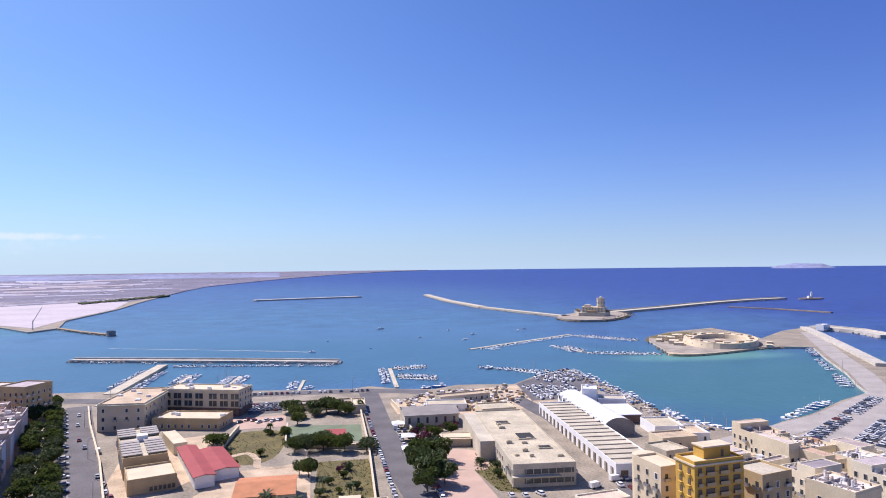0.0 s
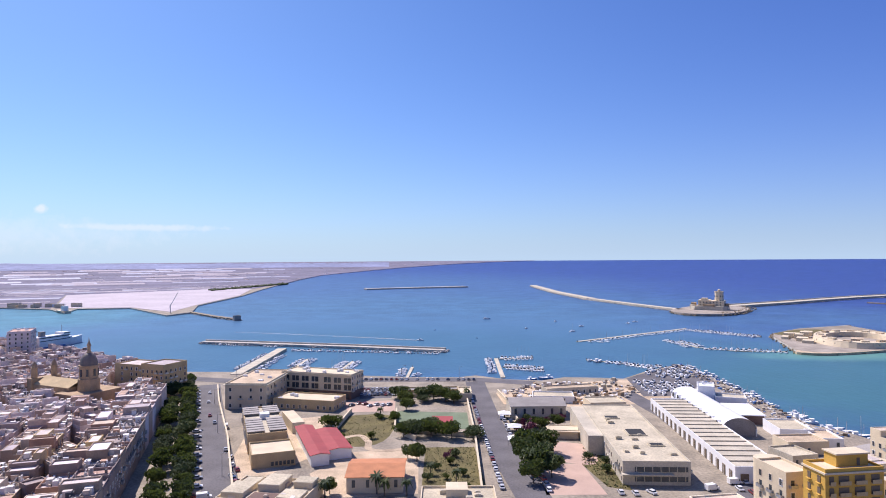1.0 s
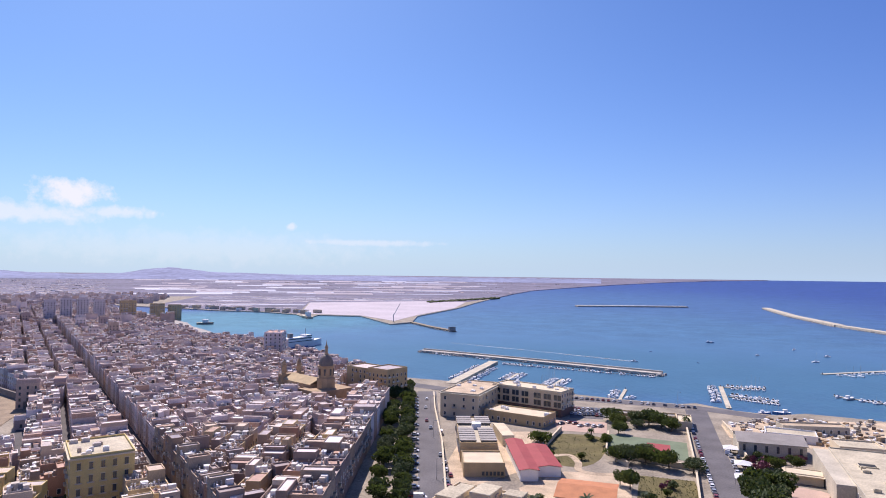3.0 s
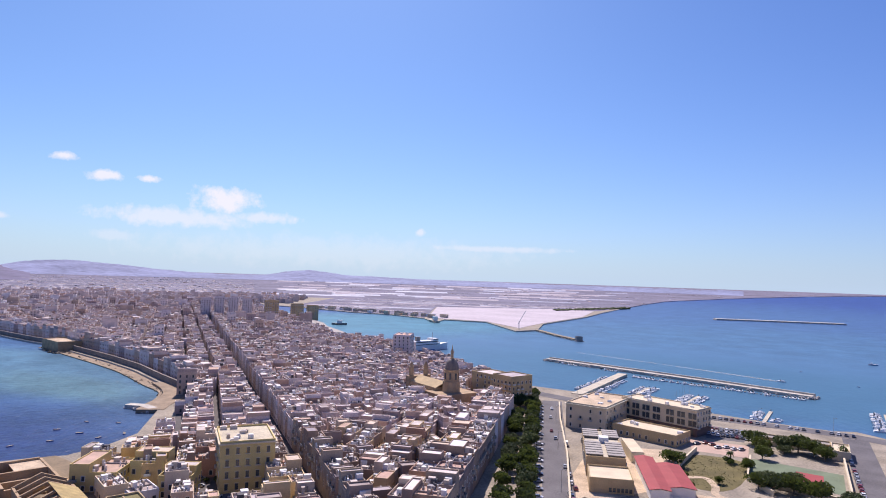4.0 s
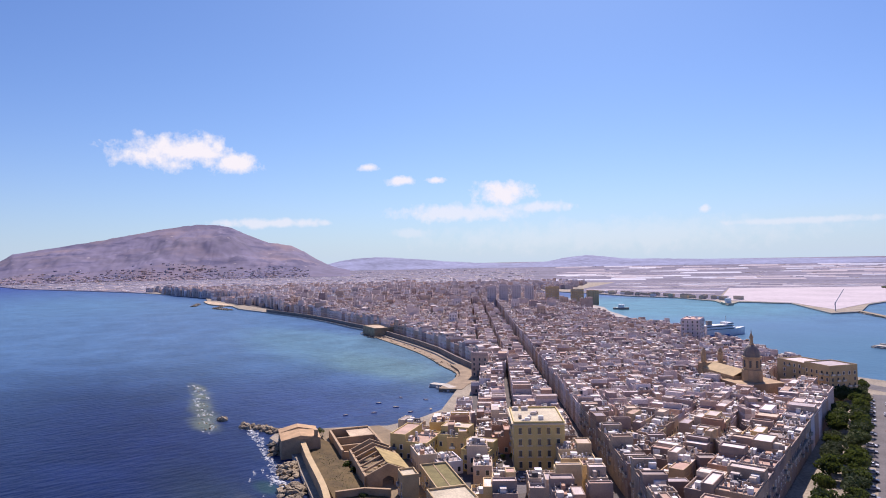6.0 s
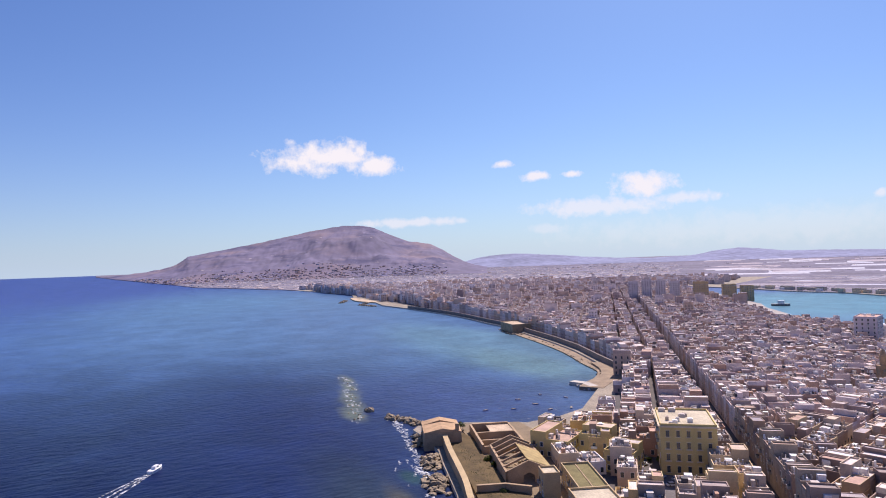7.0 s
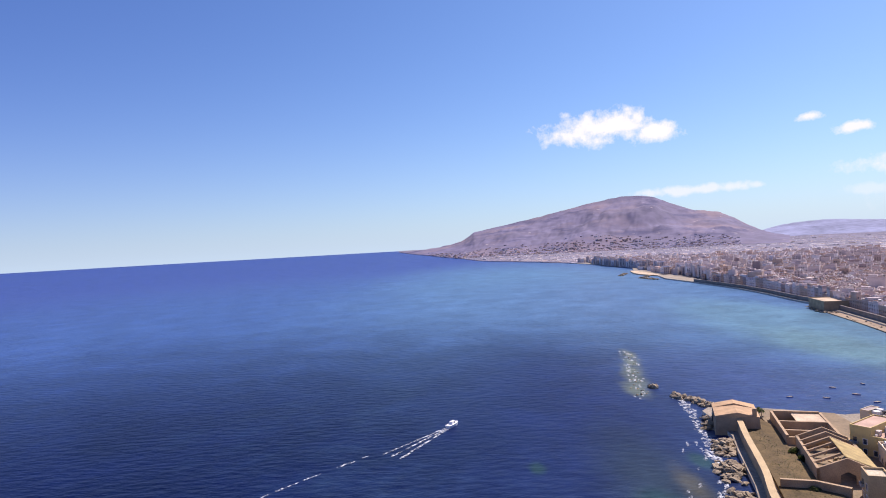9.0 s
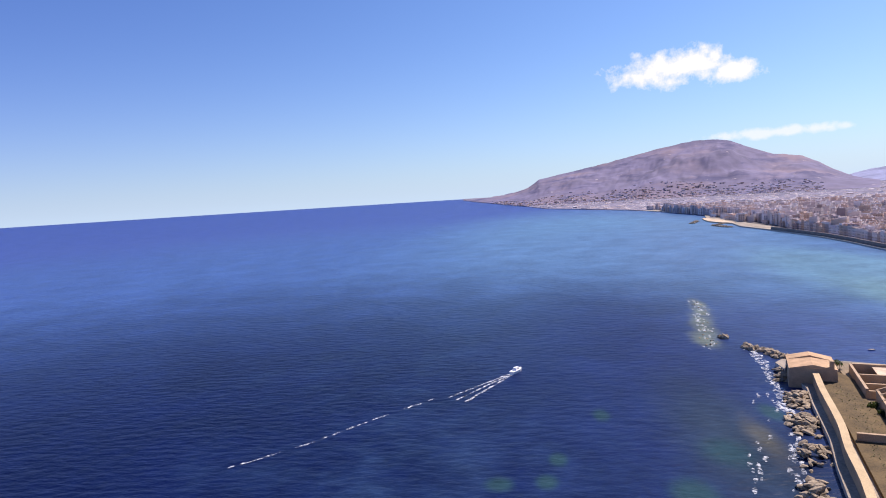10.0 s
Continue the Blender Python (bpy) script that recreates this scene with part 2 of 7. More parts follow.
M = {
    "plaster": material("plaster", (0.7, 0.65, 0.55), 0.85, 0.2, 6, 20, 0.2, random_hues=PLASTER),
    "plaster_far": material("plaster_far", (0.7, 0.65, 0.55), 0.85, 0.2, 8, 12, 0.0, random_hues=HAZED_WALLS, per_island=True),
    "roof": material("roof_terrace", (0.55, 0.5, 0.45), 0.9, 0.3, 5, 16, 0.2, random_hues=ROOFS),
    "roof_far": material("roof_far", (0.55, 0.5, 0.45), 0.9, 0.3, 6, 12, 0.0, random_hues=ROOFS, per_island=True),
    "hut": material("whitewash", (0.78, 0.76, 0.72), 0.85, 0.15, 3, 15, 0.1, random_hues=[(0.78, 0.75, 0.72), (0.58, 0.5, 0.44), (0.46, 0.37, 0.3), (0.74, 0.69, 0.63), (0.66, 0.58, 0.5), (0.8, 0.78, 0.76)]),
    "clutter": material("roof_clutter", (0.6, 0.55, 0.5), 0.8, 0.15, 2, 10, 0.05, random_hues=CLUTTER, per_island=True),
    # very dark ground colour that stands in for shade between the houses
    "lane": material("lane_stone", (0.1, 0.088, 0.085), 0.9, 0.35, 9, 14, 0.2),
    "palace": material("palace_render", (0.636, 0.49, 0.202), 0.85, 0.16, 6, 18, 0.15),
    "yard": material("yard_earth", (0.115, 0.078, 0.032), 0.95, 0.45, 6, 12, 0.4),
    "islet": material("islet_stone", (0.34, 0.29, 0.235), 0.95, 0.35, 14, 14, 0.3),
    # wall colours darkened to carry the shade on the avenue and street fronts
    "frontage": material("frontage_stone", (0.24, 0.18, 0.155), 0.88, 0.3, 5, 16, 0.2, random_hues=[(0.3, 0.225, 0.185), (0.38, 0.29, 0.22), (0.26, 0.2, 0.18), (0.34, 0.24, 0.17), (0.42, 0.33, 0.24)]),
    "pale_rock": material("pale_rock", (0.43, 0.39, 0.345), 0.9, 0.45, 4, 8, 0.6),
    "sandstone": material("pale_sandstone", (0.72, 0.61, 0.42), 0.88, 0.12, 5, 10, 0.1),
    "limewash": material("limewash", (0.8, 0.71, 0.53), 0.88, 0.1, 6, 12, 0.1),
    "glass": material("window_dark", (0.05, 0.06, 0.07), 0.15, 0.2, 3, 5, 0.0, spec=0.6),
    "shutter": material("shutter", (0.16, 0.12, 0.08), 0.6, 0.2, 1, 8, 0.1),
    "asphalt": material("asphalt", (0.13, 0.12, 0.122), 0.9, 0.34, 14, 18, 0.2),
    "paving": material("paving", (0.29, 0.245, 0.185), 0.9, 0.42, 16, 14, 0.2),
    "dirt": material("dirt", (0.24, 0.18, 0.11), 0.95, 0.3, 12, 14, 0.4),
    "concrete": material("concrete", (0.52, 0.46, 0.35), 0.9, 0.25, 9, 14, 0.2),
    "quay": material("quay_stone", (0.5, 0.46, 0.39), 0.9, 0.3, 10, 16, 0.4),
    "rock": material("rock", (0.3, 0.235, 0.155), 0.9, 0.55, 4, 8, 0.8),
    "grass": material("dry_grass", (0.14, 0.115, 0.042), 0.95, 0.4, 10, 16, 0.5),
    "leaf": material("leaf", (0.045, 0.075, 0.028), 0.7, 0.4, 3, 6, 0.0, random_hues=[(0.06, 0.088, 0.026), (0.1, 0.128, 0.032), (0.048, 0.074, 0.026), (0.08, 0.105, 0.032)]),
    "bark": material("bark", (0.16, 0.12, 0.09), 0.9, 0.3, 1, 8, 0.5),
    "white": material("white_paint", (0.8, 0.79, 0.77), 0.5, 0.08, 3, 10, 0.05),
    "cream": material("cream_render", (0.66, 0.55, 0.38), 0.85, 0.14, 6, 18, 0.15),
    "tan": material("tan_stone", (0.42, 0.295, 0.175), 0.9, 0.3, 5, 18, 0.4),
    "yellow": material("yellow_render", (0.6, 0.36, 0.07), 0.8, 0.12, 6, 18, 0.1),
    "ochre": material("ochre_render", (0.5, 0.37, 0.2), 0.85, 0.2, 6, 18, 0.15),
    "redroof": material("red_roof", (0.34, 0.06, 0.06), 0.8, 0.15, 6, 16, 0.15),
    "tile": material("orange_tile", (0.5, 0.2, 0.085), 0.8, 0.2, 4, 16, 0.3),
    "pink": material("pink_paving", (0.5, 0.35, 0.27), 0.9, 0.15, 8, 18, 0.15),
    "slate": material("grey_sheet", (0.3, 0.27, 0.24), 0.7, 0.25, 6, 14, 0.2),
    "sand": material("sand", (0.52, 0.4, 0.27), 0.95, 0.45, 10, 20, 0.2),
    "steel": material("steel", (0.45, 0.46, 0.48), 0.4, 0.2, 3, 10, 0.05, metal=0.6),
    "blue": material("blue_paint", (0.06, 0.14, 0.38), 0.5, 0.2, 3, 10, 0.05),
    "car": material("car_paint", (0.5, 0.5, 0.5), 0.3, 0.05, 3, 8, 0.0, random_hues=[(0.75, 0.75, 0.76), (0.8, 0.8, 0.8), (0.12, 0.12, 0.14), (0.4, 0.41, 0.43), (0.05, 0.07, 0.13), (0.55, 0.56, 0.58), (0.3, 0.32, 0.36), (0.24, 0.05, 0.05), (0.6, 0.6, 0.62)]),
    "rubber": material("rubber", (0.03, 0.03, 0.03), 0.8, 0.2, 1, 5, 0.0),
    "foam": material("foam", (0.8, 0.84, 0.86), 0.8, 0.2, 3, 6, 0.3),
    "fort_roof": material("sunburnt_tile", (0.48, 0.31, 0.17), 0.9, 0.3, 4, 14, 0.3),
    # stone darkened for the backlit side of the seafront wall
    "sea_stone": material("sea_wall_stone", (0.24, 0.2, 0.17), 0.9, 0.3, 6, 14, 0.3),
    # far white walls toned down to the purplish haze
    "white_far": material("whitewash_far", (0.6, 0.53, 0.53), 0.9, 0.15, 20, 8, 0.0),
    "moss": material("mossy_roofing", (0.2, 0.17, 0.07), 0.95, 0.35, 4, 12, 0.3),
    "weed": material("dry_weed", (0.13, 0.13, 0.045), 0.9, 0.4, 2, 6, 0.0),
    "blossom": material("purple_blossom", (0.2, 0.06, 0.09), 0.8, 0.4, 2, 6, 0.0),
    "salt": material("salt_flat", (0.48, 0.42, 0.44), 0.9, 0.15, 90, 9, 0.0),
    "thatch": material("old_roofing", (0.4, 0.3, 0.13), 0.95, 0.35, 3, 12, 0.4),
    "court": material("court_green", (0.16, 0.2, 0.12), 0.9, 0.2, 8, 12, 0.1),
    "car_far": material("car_paint_far", (0.5, 0.5, 0.5), 0.35, 0.05, 3, 8, 0.0, random_hues=[(0.78, 0.78, 0.79), (0.7, 0.7, 0.71), (0.12, 0.12, 0.14), (0.45, 0.46, 0.48), (0.75, 0.75, 0.76), (0.08, 0.1, 0.16), (0.6, 0.6, 0.62)], per_island=True),
    # hill blue comes from air haze mixed into the base colour
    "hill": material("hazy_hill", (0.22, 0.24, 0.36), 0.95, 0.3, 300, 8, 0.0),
    "roofing": material("tan_roofing", (0.52, 0.45, 0.32), 0.9, 0.3, 9, 12, 0.2),
    "hull": material("boat_hull", (0.7, 0.7, 0.7), 0.4, 0.1, 3, 8, 0.0, random_hues=[(0.75, 0.75, 0.75), (0.78, 0.78, 0.78), (0.07, 0.16, 0.38), (0.75, 0.76, 0.78), (0.1, 0.22, 0.4), (0.5, 0.5, 0.48)]),
    # suburb walls lightened: the haze is part of these colours
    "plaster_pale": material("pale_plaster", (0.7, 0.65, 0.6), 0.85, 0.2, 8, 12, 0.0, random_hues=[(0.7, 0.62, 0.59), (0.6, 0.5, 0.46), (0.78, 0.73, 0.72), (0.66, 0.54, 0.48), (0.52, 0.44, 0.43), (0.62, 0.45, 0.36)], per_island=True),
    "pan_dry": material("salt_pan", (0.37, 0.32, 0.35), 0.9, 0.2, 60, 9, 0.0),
    "mole": material("pale_mole", (0.37, 0.335, 0.3), 0.9, 0.2, 12, 16, 0.2),
    "shingle": material("brown_beach", (0.3, 0.225, 0.15), 0.95, 0.35, 8, 14, 0.4),
    "podium": material("podium_stone", (0.16, 0.1, 0.08), 0.85, 0.2, 5, 14, 0.2),
    "block": material("pale_block", (0.55, 0.5, 0.52), 0.85, 0.12, 6, 14, 0.1),
    "dome": material("dome_lead", (0.2, 0.165, 0.135), 0.6, 0.25, 3, 12, 0.2),
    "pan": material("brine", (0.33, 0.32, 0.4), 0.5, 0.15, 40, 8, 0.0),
    # soil colour pushed to lavender so that it carries the distance haze
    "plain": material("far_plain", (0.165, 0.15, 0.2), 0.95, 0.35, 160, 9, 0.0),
    # scrub colour shifted to purple to paint in the haze
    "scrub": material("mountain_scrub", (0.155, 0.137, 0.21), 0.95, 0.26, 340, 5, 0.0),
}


def water(name):
    m = bpy.data.materials.new(name)
    m.use_nodes = True
    n, l = m.node_tree.nodes, m.node_tree.links
    b = n["Principled BSDF"]
    geo = n.new("ShaderNodeNewGeometry")

    def noise_at(scale, detail=4.0, rough=0.55):
        t = n.new("ShaderNodeTexNoise")
        t.inputs["Scale"].default_value, t.inputs["Detail"].default_value, t.inputs["Roughness"].default_value = scale, detail, rough
        l.new(geo.outputs["Position"], t.inputs["Vector"])
        return t.outputs["Fac"]

    def mth(op, a, c=None, d=None):
        q = n.new("ShaderNodeMath")
        q.operation = op
        for i, v in enumerate((a, c, d)):
            if v is None:
                continue
            if isinstance(v, (int, float)):
                q.inputs[i].default_value = v
            else:
                l.new(v, q.inputs[i])
        return q.outputs[0]

    def mix(f, a, c):
        q = n.new("ShaderNodeMix")
        q.data_type = "RGBA"
        l.new(f, q.inputs[0])
        for i, v in ((6, a), (7, c)):
            if isinstance(v, tuple):
                q.inputs[i].default_value = (*v, 1)
            else:
                l.new(v, q.inputs[i])
        return q.outputs[2]

    pos = n.new("ShaderNodeSeparateXYZ")
    l.new(geo.outputs["Position"], pos.inputs[0])
    x, y = pos.outputs[0], pos.outputs[1]
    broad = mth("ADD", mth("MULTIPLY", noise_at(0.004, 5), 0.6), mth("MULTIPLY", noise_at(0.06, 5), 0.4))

    def sea_patch(cx, cy, rx, ry, edge=1.2, core=0.35, uneven=1.1):
        """One soft patch of sea colour: 1 in its middle, 0 outside."""
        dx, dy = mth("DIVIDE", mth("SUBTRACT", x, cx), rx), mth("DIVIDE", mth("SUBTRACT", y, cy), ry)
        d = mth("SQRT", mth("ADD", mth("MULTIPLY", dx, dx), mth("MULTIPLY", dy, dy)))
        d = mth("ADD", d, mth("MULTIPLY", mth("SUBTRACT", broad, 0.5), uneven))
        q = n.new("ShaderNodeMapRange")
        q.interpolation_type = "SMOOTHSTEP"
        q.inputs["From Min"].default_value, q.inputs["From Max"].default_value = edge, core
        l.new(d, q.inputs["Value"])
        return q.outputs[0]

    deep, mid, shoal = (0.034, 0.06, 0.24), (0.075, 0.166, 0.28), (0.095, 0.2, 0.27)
    # dark close in, paler far out: sky reflection painted into the water colour
    color = mix(sea_patch(-900, -250, 1300, 900, 1.5, 0.0, 0.8), deep, (0.038, 0.092, 0.255))
    color = mix(sea_patch(-1450, 170, 1250, 380, 1.5, 0.1, 0.8), color, (0.085, 0.19, 0.31))
    color = mix(sea_patch(-850, 180, 620, 230, 1.5, 0.1, 0.8), color, (0.074, 0.158, 0.285))
    color = mix(sea_patch(-120, -90, 720, 680, 1.05, 0.2, 0.6), color, (0.003, 0.0085, 0.05))
    color = mix(sea_patch(-350, 1900, 1150, 1500, 1.3, 0.25, 0.8), color, (0.062, 0.128, 0.27))
    color = mix(sea_patch(-150, 900, 900, 800, 1.3, 0.25), color, mid)
    color = mix(sea_patch(-620, 290, 270, 85), color, shoal)
    color = mix(sea_patch(-470, 262, 110, 40), color, (0.1, 0.195, 0.22))
    color = mix(sea_patch(-700, 950, 320, 300), color, (0.085, 0.235, 0.3))
    color = mix(sea_patch(315, 460, 210, 220), color, (0.055, 0.155, 0.185))
    color = mix(sea_patch(-100, 620, 480, 210), color, (0.06, 0.15, 0.235))
    color = mix(sea_patch(345, 555, 95, 34), color, (0.13, 0.29, 0.26))
    color = mix(sea_patch(-360, 155, 130, 70, 1.5, 0.1), color, (0.034, 0.06, 0.165))
    color = mix(sea_patch(-330, 50, 230, 70, 1.7, 0.0), color, (0.009, 0.019, 0.08))
    color = mix(sea_patch(-215, 62, 80, 20, 1.5, 0.1), color, (0.02, 0.036, 0.06))
    color = mix(sea_patch(-216, 73, 26, 6, 1.4, 0.1, 2.2), color, (0.075, 0.075, 0.06))
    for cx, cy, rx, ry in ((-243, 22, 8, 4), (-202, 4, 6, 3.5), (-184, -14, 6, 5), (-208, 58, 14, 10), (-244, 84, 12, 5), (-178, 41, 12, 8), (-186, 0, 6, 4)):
        color = mix(sea_patch(cx, cy, rx, ry), color, (0.018, 0.05, 0.062))
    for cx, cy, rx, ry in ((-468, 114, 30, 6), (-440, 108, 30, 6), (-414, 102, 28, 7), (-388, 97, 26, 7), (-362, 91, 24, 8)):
        color = mix(sea_patch(cx, cy, rx, ry, 1.3, 0.2, 2.4), color, (0.11, 0.135, 0.105))
    weed = n.new("ShaderNodeMapRange")
    weed.inputs["From Min"].default_value, weed.inputs["From Max"].default_value = 0.42, 0.62
    weed.inputs["To Min"].default_value, weed.inputs["To Max"].default_value = 0.72, 1.2
    l.new(mth("ADD", mth("MULTIPLY", noise_at(0.02, 6, 0.65), 0.6), mth("MULTIPLY", noise_at(0.22, 5, 0.7), 0.4)), weed.inputs["Value"])
    q = n.new("ShaderNodeMix")
    q.data_type, q.blend_type = "RGBA", "MULTIPLY"
    q.inputs[0].default_value = 1.0
    l.new(color, q.inputs[6])
    still = mth("MAXIMUM", sea_patch(315, 460, 330, 330), sea_patch(-100, 700, 700, 300))
    l.new(mth("ADD", 1.0, mth("MULTIPLY", mth("SUBTRACT", weed.outputs[0], 1.0), mth("SUBTRACT", 1.0, mth("MULTIPLY", still, 0.75)))), q.inputs[7])
    l.new(q.outputs[2], b.inputs["Base Color"])
    b.inputs["Roughness"].default_value = 0.32
    b.inputs["Specular IOR Level"].default_value = 0.055
    wave = n.new("ShaderNodeMapping")
    wave.inputs["Scale"].default_value = (0.3, 0.12, 0.1)
    wave.inputs["Rotation"].default_value = (0, 0, radians(28))
    l.new(geo.outputs["Position"], wave.inputs["Vector"])
    swell = n.new("ShaderNodeTexNoise")
    swell.inputs["Scale"].default_value, swell.inputs["Detail"].default_value = 1.0, 6.0
    l.new(wave.outputs[0], swell.inputs["Vector"])
    bp = n.new("ShaderNodeBump")
    bp.inputs["Strength"].default_value, bp.inputs["Distance"].default_value = 0.8, 1.6
    l.new(swell.outputs["Fac"], bp.inputs["Height"])
    calm = mth("MAXIMUM", sea_patch(315, 460, 330, 330), sea_patch(-100, 700, 700, 300))
    l.new(mth("SUBTRACT", 0.55, mth("MULTIPLY", calm, 0.42)), bp.inputs["Strength"])
    l.new(bp.outputs[0], b.inputs["Normal"])
    return m


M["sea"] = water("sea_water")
# bare earth and cliff bands break up the scrub, in the same haze tint
sn, sl = M["scrub"].node_tree.nodes, M["scrub"].node_tree.links
spot = sn.new("ShaderNodeNewGeometry")


def streak(scale, low, high, flat):
    g, t, q = sn.new("ShaderNodeMapping"), sn.new("ShaderNodeTexNoise"), sn.new("ShaderNodeMapRange")
    g.inputs["Scale"].default_value = (scale, scale, scale * flat)
    t.inputs["Scale"].default_value, t.inputs["Detail"].default_value, t.inputs["Roughness"].default_value = 1.0, 7.0, 0.62
    q.inputs["From Min"].default_value, q.inputs["From Max"].default_value = low, high
    sl.new(spot.outputs["Position"], g.inputs["Vector"])
    sl.new(g.outputs[0], t.inputs["Vector"])
    sl.new(t.outputs["Fac"], q.inputs["Value"])
    return q.outputs[0]


tone = sn["Principled BSDF"].inputs["Base Color"].links[0].from_socket
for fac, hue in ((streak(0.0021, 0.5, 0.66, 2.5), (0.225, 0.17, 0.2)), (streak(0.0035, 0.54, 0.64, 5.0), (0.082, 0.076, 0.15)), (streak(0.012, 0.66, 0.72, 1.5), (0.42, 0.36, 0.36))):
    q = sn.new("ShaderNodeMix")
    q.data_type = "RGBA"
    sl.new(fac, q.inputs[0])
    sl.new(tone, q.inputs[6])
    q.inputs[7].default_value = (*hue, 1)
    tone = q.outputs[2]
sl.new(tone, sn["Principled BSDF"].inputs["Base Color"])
# foam breaks up into wisps
ft = M["foam"].node_tree
wisp, cutoff, clear, blend = ft.nodes.new("ShaderNodeTexNoise"), ft.nodes.new("ShaderNodeMapRange"), ft.nodes.new("ShaderNodeBsdfTransparent"), ft.nodes.new("ShaderNodeMixShader")
wisp.inputs["Scale"].default_value, wisp.inputs["Detail"].default_value, wisp.inputs["Roughness"].default_value = 0.55, 6.0, 0.7
cutoff.inputs["From Min"].default_value, cutoff.inputs["From Max"].default_value = 0.46, 0.74
where = ft.nodes.new("ShaderNodeNewGeometry")
ft.links.new(where.outputs["Position"], wisp.inputs["Vector"])
ft.links.new(wisp.outputs["Fac"], cutoff.inputs["Value"])
ft.links.new(cutoff.outputs[0], blend.inputs[0])
ft.links.new(clear.outputs[0], blend.inputs[1])
ft.links.new(ft.nodes["Principled BSDF"].outputs[0], blend.inputs[2])
ft.links.new(blend.outputs[0], ft.nodes["Material Output"].inputs[0])
leaf = M["leaf"].node_tree
thin, both = leaf.nodes.new("ShaderNodeBsdfTranslucent"), leaf.nodes.new("ShaderNodeMixShader")
thin.inputs[0].default_value = (0.08, 0.105, 0.02, 1)
both.inputs[0].default_value = 0.4
leaf.links.new(leaf.nodes["Principled BSDF"].outputs[0], both.inputs[1])
leaf.links.new(thin.outputs[0], both.inputs[2])
leaf.links.new(both.outputs[0], leaf.nodes["Material Output"].inputs[0])


# ---- mesh helpers ----
class Build:
    """Collects boxes, prisms and sheets, then makes one mesh of them."""

    def __init__(self):
        self.v, self.f, self.mi = [], [], []

    def face(self, points, k=0):
        i = len(self.v)
        self.v.extend(points)
        self.f.append(tuple(range(i, i + len(points))))
        self.mi.append(k)

    def solid(self, ring, z0, z1, k=0, ktop=None, top=True, bottom=False, taper=1.0):
        """A prism over a ring of (x, y) that runs counter-clockwise."""
        i, n = len(self.v), len(ring)
        cx, cy = sum(p[0] for p in ring) / n, sum(p[1] for p in ring) / n
        self.v.extend((p[0], p[1], z0) for p in ring)
        self.v.extend((cx + (p[0] - cx) * taper, cy + (p[1] - cy) * taper, z1) for p in ring)
        for a in range(n):
            b = (a + 1) % n
            self.f.append((i + a, i + b, i + n + b, i + n + a))
            self.mi.append(k)
        if top:
            self.f.append(tuple(i + n + a for a in range(n)))
            self.mi.append(k if ktop is None else ktop)
        if bottom:
            self.f.append(tuple(i + a for a in reversed(range(n))))
            self.mi.append(k)

    def box(self, x0, y0, z0, x1, y1, z1, k=0, ktop=None, m=None):
        i = len(self.v)
        self.solid([(x0, y0), (x1, y0), (x1, y1), (x0, y1)], z0, z1, k, ktop, True, True)
        if m is not None:
            for j in range(i, len(self.v)):
                self.v[j] = tuple(m @ Vector(self.v[j]))

    def sheet(self, ring, z, k=0):
        """A flat polygon, also a hollow-sided one."""
        i = len(self.v)
        self.v.extend((p[0], p[1], z) for p in ring)
        for t in tessellate_polygon([[Vector((p[0], p[1], 0)) for p in ring]]):
            a, b, c = (ring[j] for j in t)
            area = (b[0] - a[0]) * (c[1] - a[1]) - (b[1] - a[1]) * (c[0] - a[0])
            self.f.append(tuple(i + j for j in (t if area > 0 else reversed(t))))
            self.mi.append(k)

    def slab(self, ring, z0, z1, k=0, kside=None):
        """A flat polygon with upright sides."""
        if sum(a[0] * b[1] - b[0] * a[1] for a, b in zip(ring, ring[1:] + ring[:1])) < 0:
            ring = ring[::-1]
        self.solid(ring, z0, z1, k if kside is None else kside, top=False)
        self.sheet(ring, z1, k)

    def mesh(self, name, mats):
        me = bpy.data.meshes.new(name)
        me.from_pydata(self.v, [], self.f)
        for m in mats:
            me.materials.append(M[m])
        me.polygons.foreach_set("material_index", self.mi)
        me.update()
        return me


def part(name, b, mats, parent=None, label=""):
    """One mesh object from a Build (or a ready mesh), under its parent."""
    me = b if isinstance(b, bpy.types.Mesh) else b.mesh(name, mats if isinstance(mats, (list, tuple)) else [mats])
    ob = new(name, me)
    if parent is not None:
        ob.parent = parent
    return tagged(ob, label)


def smooth(points, steps=5, closed=False):
    """A soft curve through the points."""
    n, res = len(points), []
    for i in range(n if closed else n - 1):
        p = [points[(i + j) % n] if closed else points[min(max(i + j, 0), n - 1)] for j in (-1, 0, 1, 2)]
        for s in range(steps):
            t = s / steps
            res.append(tuple(0.5 * (2 * p[1][c] + (p[2][c] - p[0][c]) * t + (2 * p[0][c] - 5 * p[1][c] + 4 * p[2][c] - p[3][c]) * t * t
                                    + (3 * p[1][c] - p[0][c] - 3 * p[2][c] + p[3][c]) * t ** 3) for c in (0, 1)))
    if not closed:
        res.append(tuple(points[-1]))
    return res


def strip(line, w0, w1):
    """The ring of a band along a line, w0 to its left and w1 to its right."""
    left, right = [], []
    for i, p in enumerate(line):
        a, b = line[max(i - 1, 0)], line[min(i + 1, len(line) - 1)]
        d = math.hypot(b[0] - a[0], b[1] - a[1]) or 1
        nx, ny = -(b[1] - a[1]) / d, (b[0] - a[0]) / d
        left.append((p[0] + nx * w0, p[1] + ny * w0))
        right.append((p[0] - nx * w1, p[1] - ny * w1))
    return right + left[::-1]


